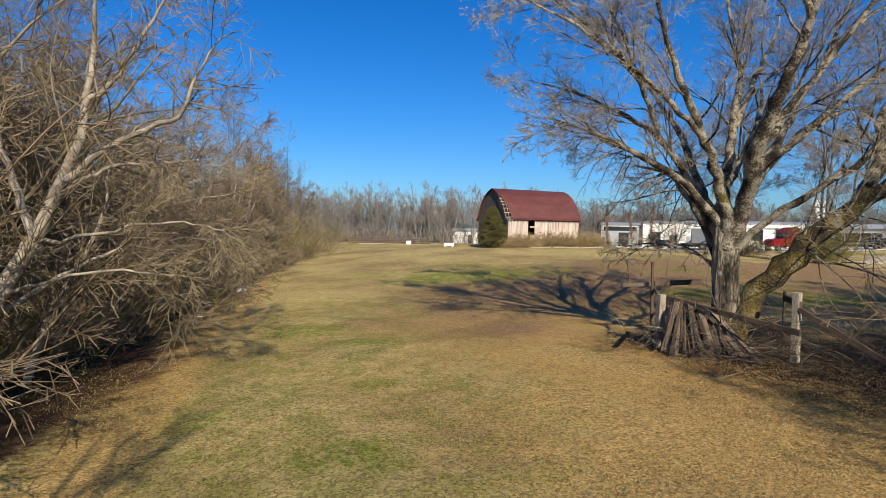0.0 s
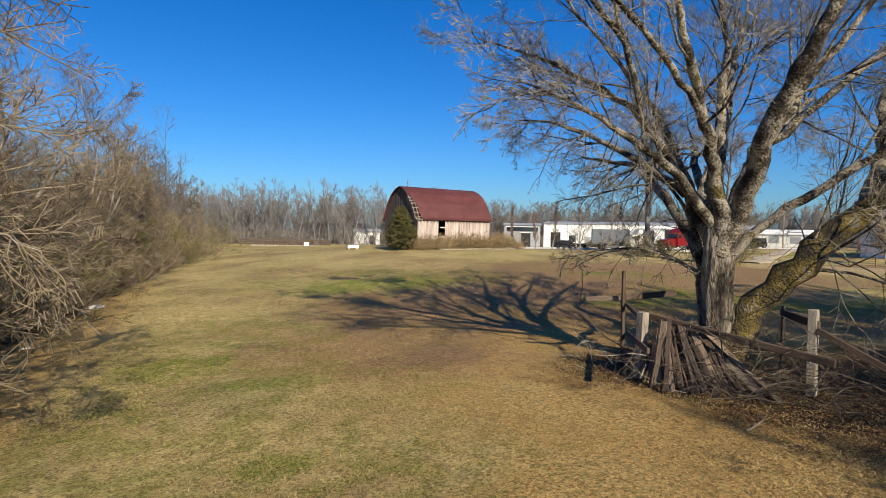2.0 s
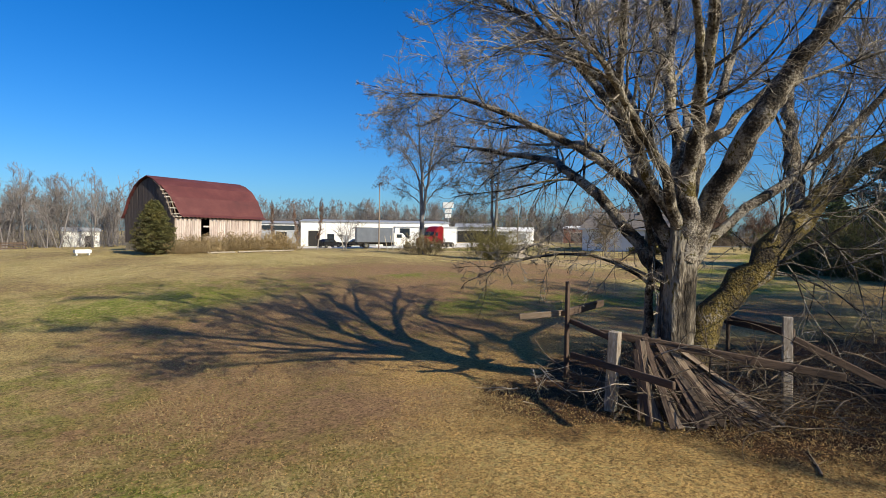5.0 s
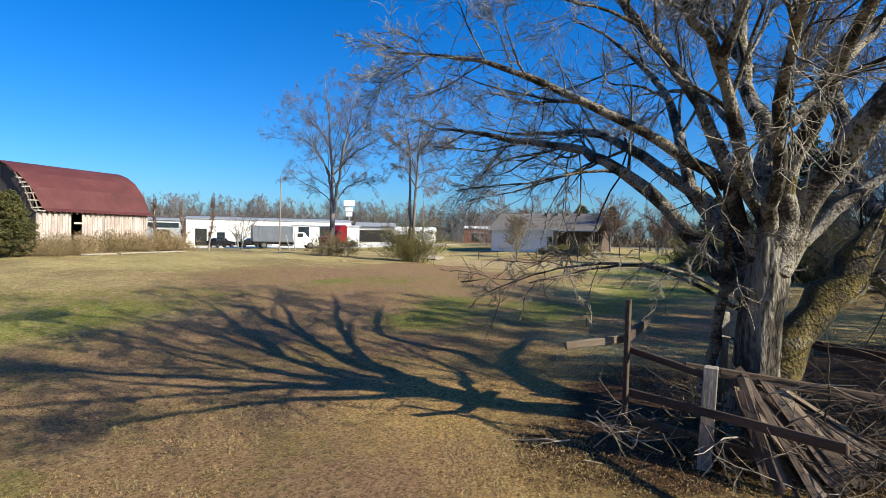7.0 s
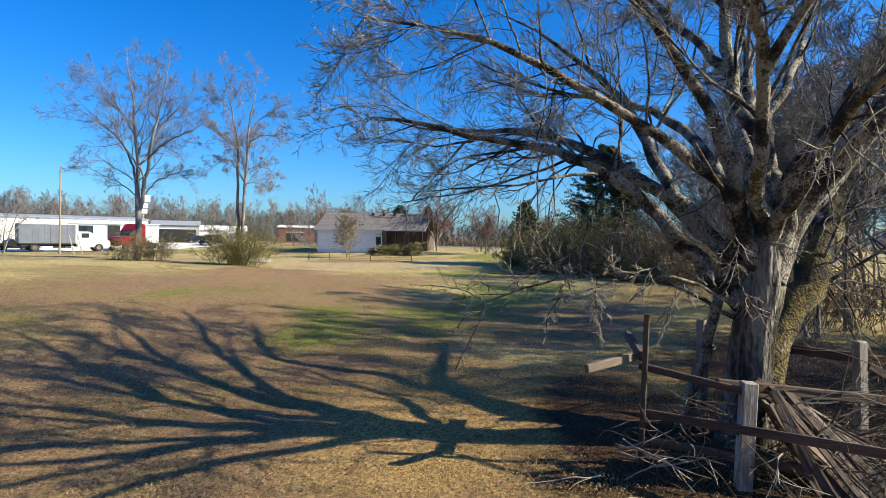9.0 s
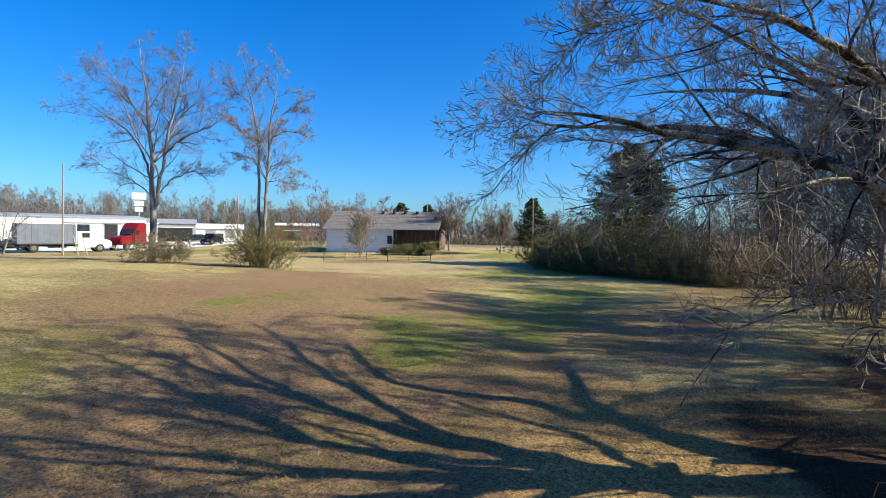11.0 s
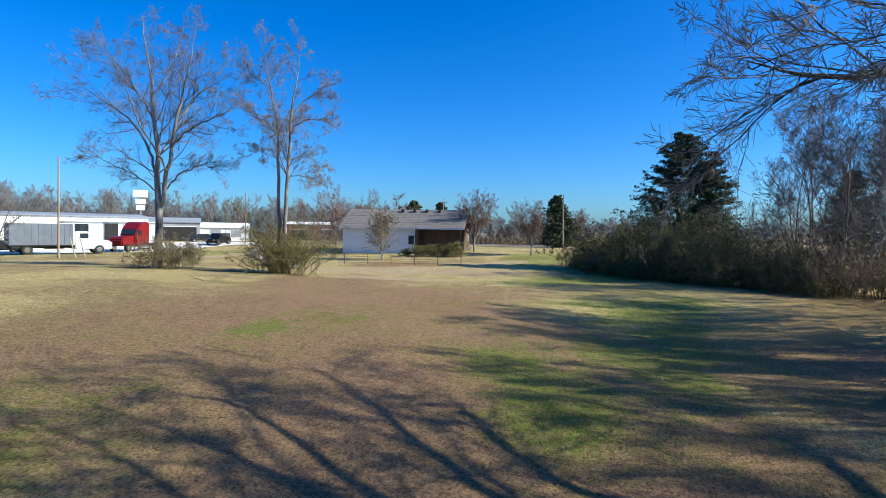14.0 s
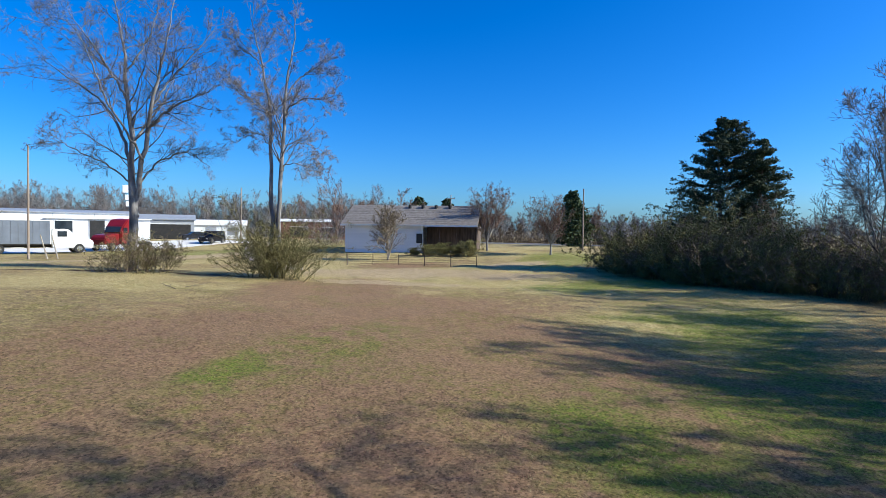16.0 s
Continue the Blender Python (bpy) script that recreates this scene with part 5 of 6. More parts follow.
drive_tree(176, (32.71, 60.34), "tall spreading leafless tree parting into upright limbs", [
    [(0.0, 0, -0.3, 0.62), (0.05, 0, 1.2, 0.46), (0.15, 0, 3.4, 0.4), (-0.05, 0, 6.3, 0.31), (0.0, 0.1, 8.3, 0.26), (-0.45, 0.3, 10.9, 0.2), (-0.6, 0.2, 14.1, 0.12), (-1.1, 0.4, 16.8, 0.06), (-1.3, 0.4, 18.6, 0.02)],
    [(0.15, 0, 3.6, 0.26), (0.4, -0.1, 5.0, 0.25), (0.85, -0.3, 6.65, 0.23), (1.3, -0.5, 8.6, 0.2), (1.7, -0.6, 10.9, 0.16), (2.3, -0.5, 13.5, 0.1), (2.9, -0.7, 15.8, 0.055), (3.1, -0.6, 17.6, 0.02)],
    [(1.35, -0.5, 8.8, 0.13), (2.3, -0.9, 9.7, 0.115), (3.6, -1.2, 10.4, 0.09), (5.0, -1.5, 10.9, 0.06), (6.3, -1.6, 11.5, 0.02)],
    [(-0.05, 0, 6.6, 0.16), (-0.6, 0.3, 8.2, 0.15), (-1.4, 0.6, 9.7, 0.125), (-2.5, 0.8, 11.0, 0.1), (-3.7, 0.9, 11.9, 0.08), (-5.2, 1.0, 12.9, 0.05), (-6.6, 1.2, 13.8, 0.02)],
    [(-0.45, 0.3, 10.9, 0.12), (-1.0, 0.2, 12.1, 0.105), (-1.8, 0.0, 13.4, 0.085), (-2.9, -0.2, 15.1, 0.055), (-3.9, -0.3, 16.5, 0.02)],
    [(0.5, -0.1, 5.4, 0.1), (1.1, 0.3, 6.5, 0.09), (2.0, 0.5, 7.3, 0.075), (3.3, 0.6, 7.6, 0.05), (4.7, 0.8, 6.8, 0.02)],
    [(-0.05, 0, 5.6, 0.09), (-1.0, -0.5, 6.5, 0.08), (-2.2, -0.9, 7.2, 0.06), (-3.4, -1.1, 7.8, 0.035), (-4.3, -1.3, 8.2, 0.015)],
    [(1.6, -0.6, 10.2, 0.11), (2.4, -0.2, 11.8, 0.095), (3.3, 0.3, 13.3, 0.07), (4.4, 0.6, 14.8, 0.045), (5.2, 0.8, 16.0, 0.015)],
    [(0.0, 0.1, 8.0, 0.12), (0.1, 1.4, 9.4, 0.105), (0.4, 2.8, 11.0, 0.08), (0.5, 4.2, 12.8, 0.05), (0.6, 5.2, 14.2, 0.015)],
    [(0.9, -0.3, 6.9, 0.12), (0.7, -1.7, 8.4, 0.105), (0.3, -3.2, 10.2, 0.08), (0.2, -4.4, 12.0, 0.05), (0.0, -5.4, 13.6, 0.015)],
    [(-0.55, 0.25, 12.6, 0.09), (0.2, 0.8, 14.2, 0.075), (0.8, 1.2, 15.9, 0.05), (1.1, 1.4, 17.8, 0.015)]], 2, 0.66, 13, (0.18, 0.34))
drive_tree(172, (35.18, 51.3), "tall narrow leafless tree with two stems", [
    [(-0.15, 0, -0.3, 0.34), (-0.08, 0, 1.5, 0.25), (0.0, 0, 3.4, 0.22), (-0.05, 0, 5.8, 0.2), (-0.16, 0.1, 8.7, 0.17), (-0.2, 0.1, 10.8, 0.14), (-0.75, 0.2, 13.4, 0.085), (-1.15, 0.2, 14.9, 0.055), (-1.5, 0.3, 17.0, 0.015)],
    [(0.35, -0.1, -0.3, 0.36), (0.42, -0.1, 1.5, 0.26), (0.47, -0.1, 3.4, 0.23), (0.55, -0.2, 5.8, 0.21), (0.73, -0.2, 8.7, 0.18), (0.9, -0.1, 11.8, 0.12), (1.2, 0, 13.7, 0.08), (1.3, 0.1, 15.4, 0.045), (1.5, 0.1, 17.3, 0.015)],
    [(0.8, -0.2, 10.0, 0.08), (1.4, -0.4, 10.7, 0.07), (2.3, -0.6, 11.0, 0.055), (3.9, -0.8, 11.1, 0.015)],
    [(0.9, -0.1, 11.4, 0.075), (1.6, 0.2, 12.4, 0.065), (2.6, 0.4, 13.2, 0.045), (4.0, 0.5, 13.9, 0.015)],
    [(0.65, -0.2, 7.6, 0.06), (1.3, 0.2, 8.3, 0.05), (2.1, 0.4, 8.4, 0.04), (3.4, 0.6, 7.8, 0.012)],
    [(-0.15, 0.1, 8.2, 0.06), (-0.8, 0.4, 8.9, 0.055), (-1.5, 0.6, 9.0, 0.045), (-2.8, 0.8, 8.4, 0.012)],
    [(-0.2, 0.1, 10.2, 0.075), (-0.8, -0.1, 10.8, 0.065), (-1.6, -0.3, 11.2, 0.05), (-2.9, -0.4, 11.9, 0.012)],
    [(-0.65, 0.2, 13.0, 0.06), (-1.3, 0.4, 13.8, 0.05), (-2.0, 0.5, 14.3, 0.035), (-2.9, 0.5, 15.4, 0.012)],
    [(0.6, -0.2, 6.6, 0.055), (1.2, -1.0, 7.0, 0.045), (2.4, -1.3, 6.8, 0.03), (3.2, -1.5, 6.2, 0.012)],
    [(0.1, 0, 9.4, 0.07), (0.3, 1.0, 10.2, 0.06), (0.4, 2.1, 11.0, 0.045), (0.4, 3.1, 12.0, 0.012)],
    [(0.7, -0.2, 9.0, 0.07), (0.6, -1.2, 9.8, 0.06), (0.5, -2.2, 10.7, 0.045), (0.3, -3.2, 11.8, 0.012)]], 2, 0.62, 13, (0.12, 0.24))
shrub("bush", 73, 2.5, 3.6, TANTWIG, 70, "rounded olive bush round the foot of a tall tree", BRUSH, 9000, (31.7, 58.15), "bushes by the drive", 0.07, thin=0.008, depth=(8, 5, 0))
shrub("bush", 74, 3.4, 3.6, BRUSH, 80, "dense olive-tan bush round a two-stemmed tree", BRUSH, 9000, (34.18, 50.1), "bushes by the drive", 0.07, thin=0.008, depth=(8, 6, 0))

shrub("climbing_ivy", 75, 5.4, 0.9, BRUSH, 30, "olive ivy climbing the stems of a tall tree", BRUSH, 6000, (35.08, 51.1), "", 0.08, "ivy", 0.008, (6, 4, 0))

# ---- cedar thicket and the row of trees beside the lawn ----
evergreen("cedar_tree", 81, 13.4, 6.0, CEDAR, 110000, 0.14, (58.56, 23.43), "tall dark green cedar with a pointed ragged top", "cedars", 0.35)
evergreen("cedar_tree", 82, 11.4, 3.4, CEDAR, 60000, 0.13, (57.6, 20.9), "shorter dark cedar leaning on its neighbour", "cedars", 0.35)
hedge = shrub("hedge_bush", 83, 4.4, 5.0, BRUSH, 44, "dense dark olive bush in the hedgerow", HEDGELEAF, 16000, (54.39, 30.15), "hedgerow bushes", 0.1, thin=0.01, depth=(6, 4, 0))
for x, y, s in ((50.94, 27.93, 0.95), (48.09, 25.72, 1.0), (45.95, 23.52, 0.95), (44.21, 21.33, 0.75), (42.67, 19.33, 0.6), (57.87, 31.21, 0.75), (52.02, 24.64, 1.25), (46.67, 19.62, 0.85), (44.35, 17.0, 0.7), (42.63, 14.39, 0.55), (40.51, 12.15, 0.5)):
    place(hedge, x, y, x * 53, s)
evergreen("cedar_tree", 87, 9.5, 3.2, CEDAR, 16000, 0.22, (59.98, 9.49), "dark cedar standing behind the bare fence row", "cedars", 0.3)
skirt = shrub("low_hedge_bush", 88, 1.7, 3.4, BRUSH, 40, "low olive bush at the foot of the hedgerow", HEDGELEAF, 7000, (54.37, 31.51), "low bushes of the hedgerow", 0.08, thin=0.009, depth=(6, 4, 0))
for x, y, s in ((51.59, 30.28, 1.0), (49.03, 28.28, 1.1), (46.2, 26.6, 0.8), (44.9, 23.6, 1.15), (42.7, 21.9, 0.75), (41.8, 18.7, 1.0), (39.7, 16.5, 0.6), (56.95, 32.35, 0.8)):
    place(skirt, x, y, x * 29, s)
row_tree = bare_tree("bare_tree", 84, 12.0, 1, (0.4, 0.55), (15, 8, 6, 3), GREYBARK, ASHTWIG, label="spreading bare tree with a low dark crown", group="trees of the fence row", at=(41.31, 15.15), r0=0.085, low=0.14, thin=0.009, up=0.1)
row_tree_b = bare_tree("bare_tree", 85, 11.0, 2, (0.4, 0.55), (11, 7, 6, 3), GREYBARK, ASHTWIG, label="low-branched bare tree by the wire fence", group="trees of the fence row", at=(38.1, 12.48), r0=0.065, low=0.14, thin=0.009, up=0.1)
# copies with low y stay out of view, added to shade the lawn
for x, y, k, s in ((13.0, 4.0, 0, 1.0), (14.6, 5.6, 1, 1.0), (16.2, 4.4, 0, 1.05), (18.5, 6.0, 1, 1.1), (23.0, 6.5, 0, 1.1), (34.99, 9.39, 0, 1.0), (32.05, 7.28, 1, 1.2), (28.08, 5.13, 0, 1.15), (24.1, 3.09, 1, 1.2), (20.12, 1.47, 0, 1.2), (44.95, 10.68, 1, 1.2), (16.5, -1.0, 1, 1.1), (29.95, 10.73, 0, 0.95), (51.85, 13.84, 0, 1.2), (26.92, 11.64, 1, 0.95), (23.4, 12.78, 0, 0.9), (19.91, 12.2, 1, 0.95), (16.95, 10.62, 0, 0.9), (21.03, 7.14, 1, 1.0), (25.45, 10.79, 0, 1.0), (26.36, 13.63, 1, 0.85), (29.84, 14.24, 0, 0.85), (21.95, 10.72, 1, 1.0), (24.53, 11.69, 1, 1.0), (45.26, 16.63, 1, 1.0), (48.82, 14.75, 0, 1.05), (43.4, 13.2, 0, 0.95), (46.8, 12.4, 1, 1.1), (19.0, 8.8, 0, 1.0), (27.4, 8.6, 0, 1.1), (31.0, 10.0, 1, 1.1), (28.49, 12.59, 0, 0.95), (14.5, 1.5, 0, 1.0), (17.61, 2.45, 1, 1.0), (12.5, -1.5, 1, 1.0), (33.3, 12.54, 1, 0.95), (36.38, 13.03, 0, 0.9)):
    place((row_tree, row_tree_b)[k], x, y, x * 31, s)


for x, y, k in ((52.6, 28.6, 0.5), (50.0, 25.6, 0.62), (47.6, 22.8, 0.6), (45.0, 19.6, 0.45), (55.4, 27.0, 0.7), (49.2, 21.4, 0.8)):
    place(tall_brush, x, y, x * 43, k)
row_bush = shrub("row_bush", 86, 3.2, 3.2, TANTWIG, 34, "dense brown leafless bush in the fence row", at=(41.95, 16.94), group="bushes of the fence row", thin=0.011, depth=(6, 5, 0))
for x, y, s in ((40.21, 15.12, 1.0), (39.07, 13.4, 0.9), (37.52, 11.86, 0.8), (44.28, 16.11, 1.3), (46.37, 13.2, 1.4), (41.97, 10.09, 1.2), (49.74, 17.24, 1.5), (36.18, 9.82, 0.8)):
    place(row_bush, x, y, x * 91, s)


for x, y, s in ((21.2, 9.2, 0.75), (22.8, 11.4, 0.7), (24.2, 10.2, 0.85), (26.0, 12.6, 0.8), (28.0, 11.3, 0.9), (30.6, 12.4, 0.8), (33.0, 11.2, 0.95), (35.6, 12.2, 0.8), (50.2, 29.67, 0.8), (45.51, 24.88, 1.1), (47.2, 25.9, 1.25), (43.6, 21.9, 1.0), (42.2, 19.6, 0.9), (40.6, 17.2, 0.8)):
    place(row_bush, x, y, x * 67, s)


# ---- vehicles ----
def wheel(parent, x, y, r, w):
    bm = bmesh.new()
    rod(bm, (x, y - w / 2, r), (x, y + w / 2, r), r, r, 20)
    bmesh.ops.bevel(bm, geom=[e for e in bm.edges if len(e.link_faces) == 2 and e.calc_face_angle() > 1.2], offset=0.05, segments=2, affect="EDGES")
    t = part("wheel", bm, RUBBER, parent)
    bm = bmesh.new()
    rod(bm, (x, y - w / 2 - 0.01, r), (x, y + w / 2 + 0.01, r), r * 0.55, r * 0.55, 14)
    part("rim", bm, CHROME, t)


def box_truck():
    root = thing("box_truck", 46.45, 88.14, None, -22, "white-cab box truck with a long plain grey body", "truck")
    bm = boxes(((-3.3, 0, 2.2), (5.9, 2.45, 2.4), (0, 0, 0), 0.04))
    part("cargo_box", bm, TRUCKGREY, root, "grey ribbed cargo box")
    for i in range(10):
        part("rib", boxes(((-6.0 + i * 0.6, -1.235, 2.2), (0.05, 0.03, 2.3))), TRUCKGREY, root)
    part("cargo_front", boxes(((-0.3, 0, 2.2), (0.1, 2.42, 2.38))), WHITE, root, "white front of the box")
    part("roof_rail", boxes(((-3.3, 0, 3.42), (5.95, 2.48, 0.06))), WHITE, root)
    part("chassis", boxes(((-1.6, 0, 0.8), (9.0, 0.9, 0.3)), ((-5.6, 0, 0.75), (0.8, 2.3, 0.12)), ((-3.3, 0, 0.95), (5.8, 2.3, 0.12))), DARK, root)
    bm = bmesh.new()
    prism(bm, [(-0.1, 0.55), (3.6, 0.55), (3.65, 1.25), (3.3, 1.5), (2.0, 1.65), (1.5, 2.4), (1.2, 2.55), (-0.1, 2.55)], 2.1)
    bmesh.ops.bevel(bm, geom=bm.edges[:], offset=0.06, segments=2, affect="EDGES")
    cab = part("cab", bm, WHITE, root, "white cab with a sloping bonnet")
    for y in (-1.06, 1.06):
        part("side_window", boxes(((0.75, y, 2.05), (0.85, 0.03, 0.58))), GLASS, cab)
    part("windscreen", boxes(((1.77, 0, 2.04), (0.04, 1.8, 0.74), (0, -33, 0))), GLASS, cab)
    part("bumper", boxes(((3.7, 0, 0.65), (0.15, 2.1, 0.28))), CHROME, root)
    for y in (-0.8, 0.8):
        part("headlight", boxes(((3.63, y, 1.02), (0.06, 0.3, 0.2))), GLASS, root)
    for x in (-4.6, 2.3):
        for y in (-0.95, 0.95):
            wheel(root, x, y, 0.5, 0.3)


box_truck()


def semi_tractor():
    root = thing("semi_truck", 55.48, 89.68, None, 195, "red long-nosed lorry tractor with a high sleeper cab", "truck")
    part("chassis", boxes(((-2.0, 0, 0.85), (6.5, 1.0, 0.3)), ((0, 0, 0), (0.1, 0.1, 0.1))), DARK, root)
    bm = bmesh.new()
    prism(bm, [(-1.9, 0.8), (0.9, 0.8), (0.9, 2.3), (0.5, 3.0), (-0.3, 3.75), (-1.5, 3.9), (-1.9, 3.6)], 2.3)
    bmesh.ops.bevel(bm, geom=bm.edges[:], offset=0.12, segments=2, affect="EDGES")
    cab = part("cab", bm, REDPAINT, root, "glossy red sleeper cab with a rounded roof")
    bm = bmesh.new()
    prism(bm, [(0.9, 0.75), (3.3, 0.75), (3.4, 1.5), (3.1, 1.85), (0.9, 2.1)], 1.9)
    bmesh.ops.bevel(bm, geom=bm.edges[:], offset=0.12, segments=2, affect="EDGES")
    part("bonnet", bm, REDPAINT, root)
    part("windscreen", boxes(((0.78, 0, 2.55), (0.05, 1.9, 0.75), (0, -28, 0))), GLASS, cab)
    for y in (-1.16, 1.16):
        part("side_window", boxes(((0.2, y, 2.45), (0.7, 0.03, 0.6))), GLASS, cab)
        part("fuel_tank", boxes(((-0.6, y * 0.85, 0.7), (1.4, 0.5, 0.55), (0, 0, 0), 0.12)), CHROME, root)
    for x in (2.4, -3.2, -4.5):
        for y in (-1.0, 1.0):
            wheel(root, x, y, 0.5, 0.35)


semi_tractor()


def car(name, x, y, turn, body_mat, label, boxy=False, size=1.0):
    root = thing(name, x, y, None, turn, label, "car", "parked vehicles")
    s = size
    bm = bmesh.new()
    prism(bm, [(-2.1 * s, 0.35), (2.15 * s, 0.35), (2.15 * s, 0.95 * s), (1.0 * s, 1.05 * s), (-2.1 * s, 1.1 * s)], 1.75 * s)
    bmesh.ops.bevel(bm, geom=bm.edges[:], offset=0.08, segments=2, affect="EDGES")
    body = part("body", bm, body_mat, root)
    bm = bmesh.new()
    top = [(-2.0, 1.05), (0.95, 1.02), (0.7, 1.8), (-1.95, 1.82)] if boxy else [(-1.6, 1.0), (1.0, 1.0), (0.3, 1.5), (-1.0, 1.52)]
    prism(bm, [(a * s, b * s) for a, b in top], 1.6 * s)
    bmesh.ops.bevel(bm, geom=bm.edges[:], offset=0.06, segments=2, affect="EDGES")
    part("cabin", bm, body_mat, root)
    for yy in (-0.815 * s, 0.815 * s):
        for xx in (-1.25, -0.2):
            part("side_window", boxes(((xx * s, yy, (1.42 if boxy else 1.25) * s), (0.85 * s, 0.03, (0.45 if boxy else 0.32) * s))), GLASS, body)
    for xx in (-1.35 * s, 1.35 * s):
        for yy in (-0.8 * s, 0.8 * s):
            wheel(root, xx, yy, (0.42 if boxy else 0.33) * s, 0.24)
    for yy in (-0.65 * s, 0.65 * s):
        part("headlight", boxes(((2.16 * s, yy, 0.78 * s), (0.04, 0.25, 0.16))), CHROME, body)
    if boxy:
        bm = bmesh.new()
        rod(bm, (-2.32, 0, 1.05), (-2.12, 0, 1.05), 0.36, 0.36, 16)
        part("spare_wheel", bm, RUBBER, root)
    return root


car("jeep", 69.41, 88.24, 190, BLACKPAINT, "black square off-road car parked on pale gravel", True, 1.0)
car("car", 43.73, 96.21, 170, BLACKPAINT, "dark saloon car parked among wrecks")
car("car", 39.26, 97.22, 15, BLACKPAINT, "dark battered car beside a young tree")
car("car", 77.44, 99.4, 150, BLACKPAINT, "dark car under an open shed")


# ---- long buildings beyond the drive ----
def long_building(name, x, y, turn, length, depth, wall, rise, mat, label, openings=(), roof_mat=None, flat=True):
    root = thing(name, x, y, None, turn, label, "building")
    t = 0.2
    part("wall", boxes(((length / 2, t / 2, wall / 2), (length, t, wall))), mat, root)
    part("wall", boxes(((length / 2, depth - t / 2, wall / 2), (length, t, wall))), mat, root)
    for xx in (t / 2, length - t / 2):
        part("wall", boxes(((xx, depth / 2, wall / 2), (t, depth - 2 * t, wall))), mat, root)
    bm = bmesh.new()
    prism(bm, [(-0.3, wall), (depth + 0.3, wall), (depth + 0.3, wall + 0.12), (depth / 2, wall + rise + 0.12), (-0.3, wall + 0.12)], length + 0.5, pose(length / 2, 0, 0, 0, 0, 90) @ Matrix.Diagonal((1, 1, 1, 1)))
    part("roof", bm, roof_mat or GREYMETAL, root)
    for i in range(1, int(length / 2.45)):
        if not any(x0 - 0.1 < i * 2.45 < x1 + 0.1 for x0, x1, *_ in openings):
            part("panel_joint", boxes(((i * 2.45, -0.012, wall / 2), (0.07, 0.03, wall - 0.1))), GREYMETAL if mat is WHITE else mat, root)
    for x0, x1, z0, z1, m in openings:
        fr = part("door" if z0 < 0.3 else "window", boxes((((x0 + x1) / 2, -0.02, (z0 + z1) / 2), (x1 - x0, 0.05, z1 - z0))), m, root)
        part("frame", boxes((((x0 + x1) / 2, -0.03, z1 + 0.05), (x1 - x0 + 0.2, 0.06, 0.1))), WHITE, fr)
    return root


long_building("warehouse", 41.84, 115.7, -29, 30, 14, 5.0, 0.5, WHITE, "long low white metal warehouse with a flat grey roof", ((1.5, 3.5, 0, 3.2, DARK), (5.2, 6.6, 1.2, 2.6, GLASS), (8.4, 9.6, 0.1, 2.4, GREYMETAL), (12, 15, 0.1, 3.6, GREYMETAL), (16.4, 18.0, 0.1, 3.0, DARK), (20, 23, 0.1, 3.8, DARK), (25, 27.4, 0.1, 3.4, GREYMETAL)))
long_building("shed", 33.83, 117.74, -20, 7.5, 8, 4.6, 0.4, GREYMETAL, "grey metal lean-to with dark window strip", ((0.5, 7, 3.3, 4.2, GLASS), (3.5, 5.5, 0, 3.0, DARK)))
long_building("trailer_row", 57.71, 105.7, -38, 12.5, 2.6, 4.0, 0.05, WHITE, "white parked cargo trailers with dark door gaps", ((1.0, 3.0, 0.9, 3.7, GLASS), (5.0, 6.8, 0.2, 3.8, DARK), (7.4, 9.4, 0.9, 3.7, GREYMETAL)), WHITE)
long_building("open_shed", 81.58, 116.27, -45, 9, 6, 3.6, 0.9, GREYMETAL, "open-fronted grey shed sheltering dark vehicles", ((0.6, 8.4, 0.0, 2.8, DARK),))
long_building("metal_hall", 90.44, 112.4, -50, 9.5, 8, 2.7, 1.0, WHITE, "low white metal hall with a pale curved roof", ((2, 4, 0.8, 2.4, GREYMETAL), (6, 8, 0.8, 2.2, GREYMETAL)), WHITE)
long_building("brick_shops", 111.17, 107.79, -55, 30, 10, 3.8, 0.6, BRICK, "long low brown building with a pale flat roof", ((2, 6, 0.4, 2.6, DARK), (9, 14, 0.4, 2.6, DARK), (18, 24, 0.4, 2.6, DARK)), WHITE)
long_building("white_house", -46.5, 93.5, -8, 16.5, 8, 5.2, 2.0, WHITE, "pale house half hidden behind the thicket", ((3.0, 4.2, 2.6, 4.2, GLASS), (7.5, 8.7, 2.6, 4.2, GLASS), (12.5, 13.7, 2.6, 4.2, GLASS)))
long_building("white_shed", 2.76, 123.68, 0, 5.4, 4, 2.7, 0.6, WHITE, "small white shed beyond the barn", ((3.2, 4.2, 0, 2.0, DARK),))

long_building("white_shed", 70.09, 5.89, -80, 6.5, 5, 2.8, 0.9, WHITE, "small white shed glimpsed beyond the fence row", ((2.0, 3.0, 0.1, 2.1, DARK),))

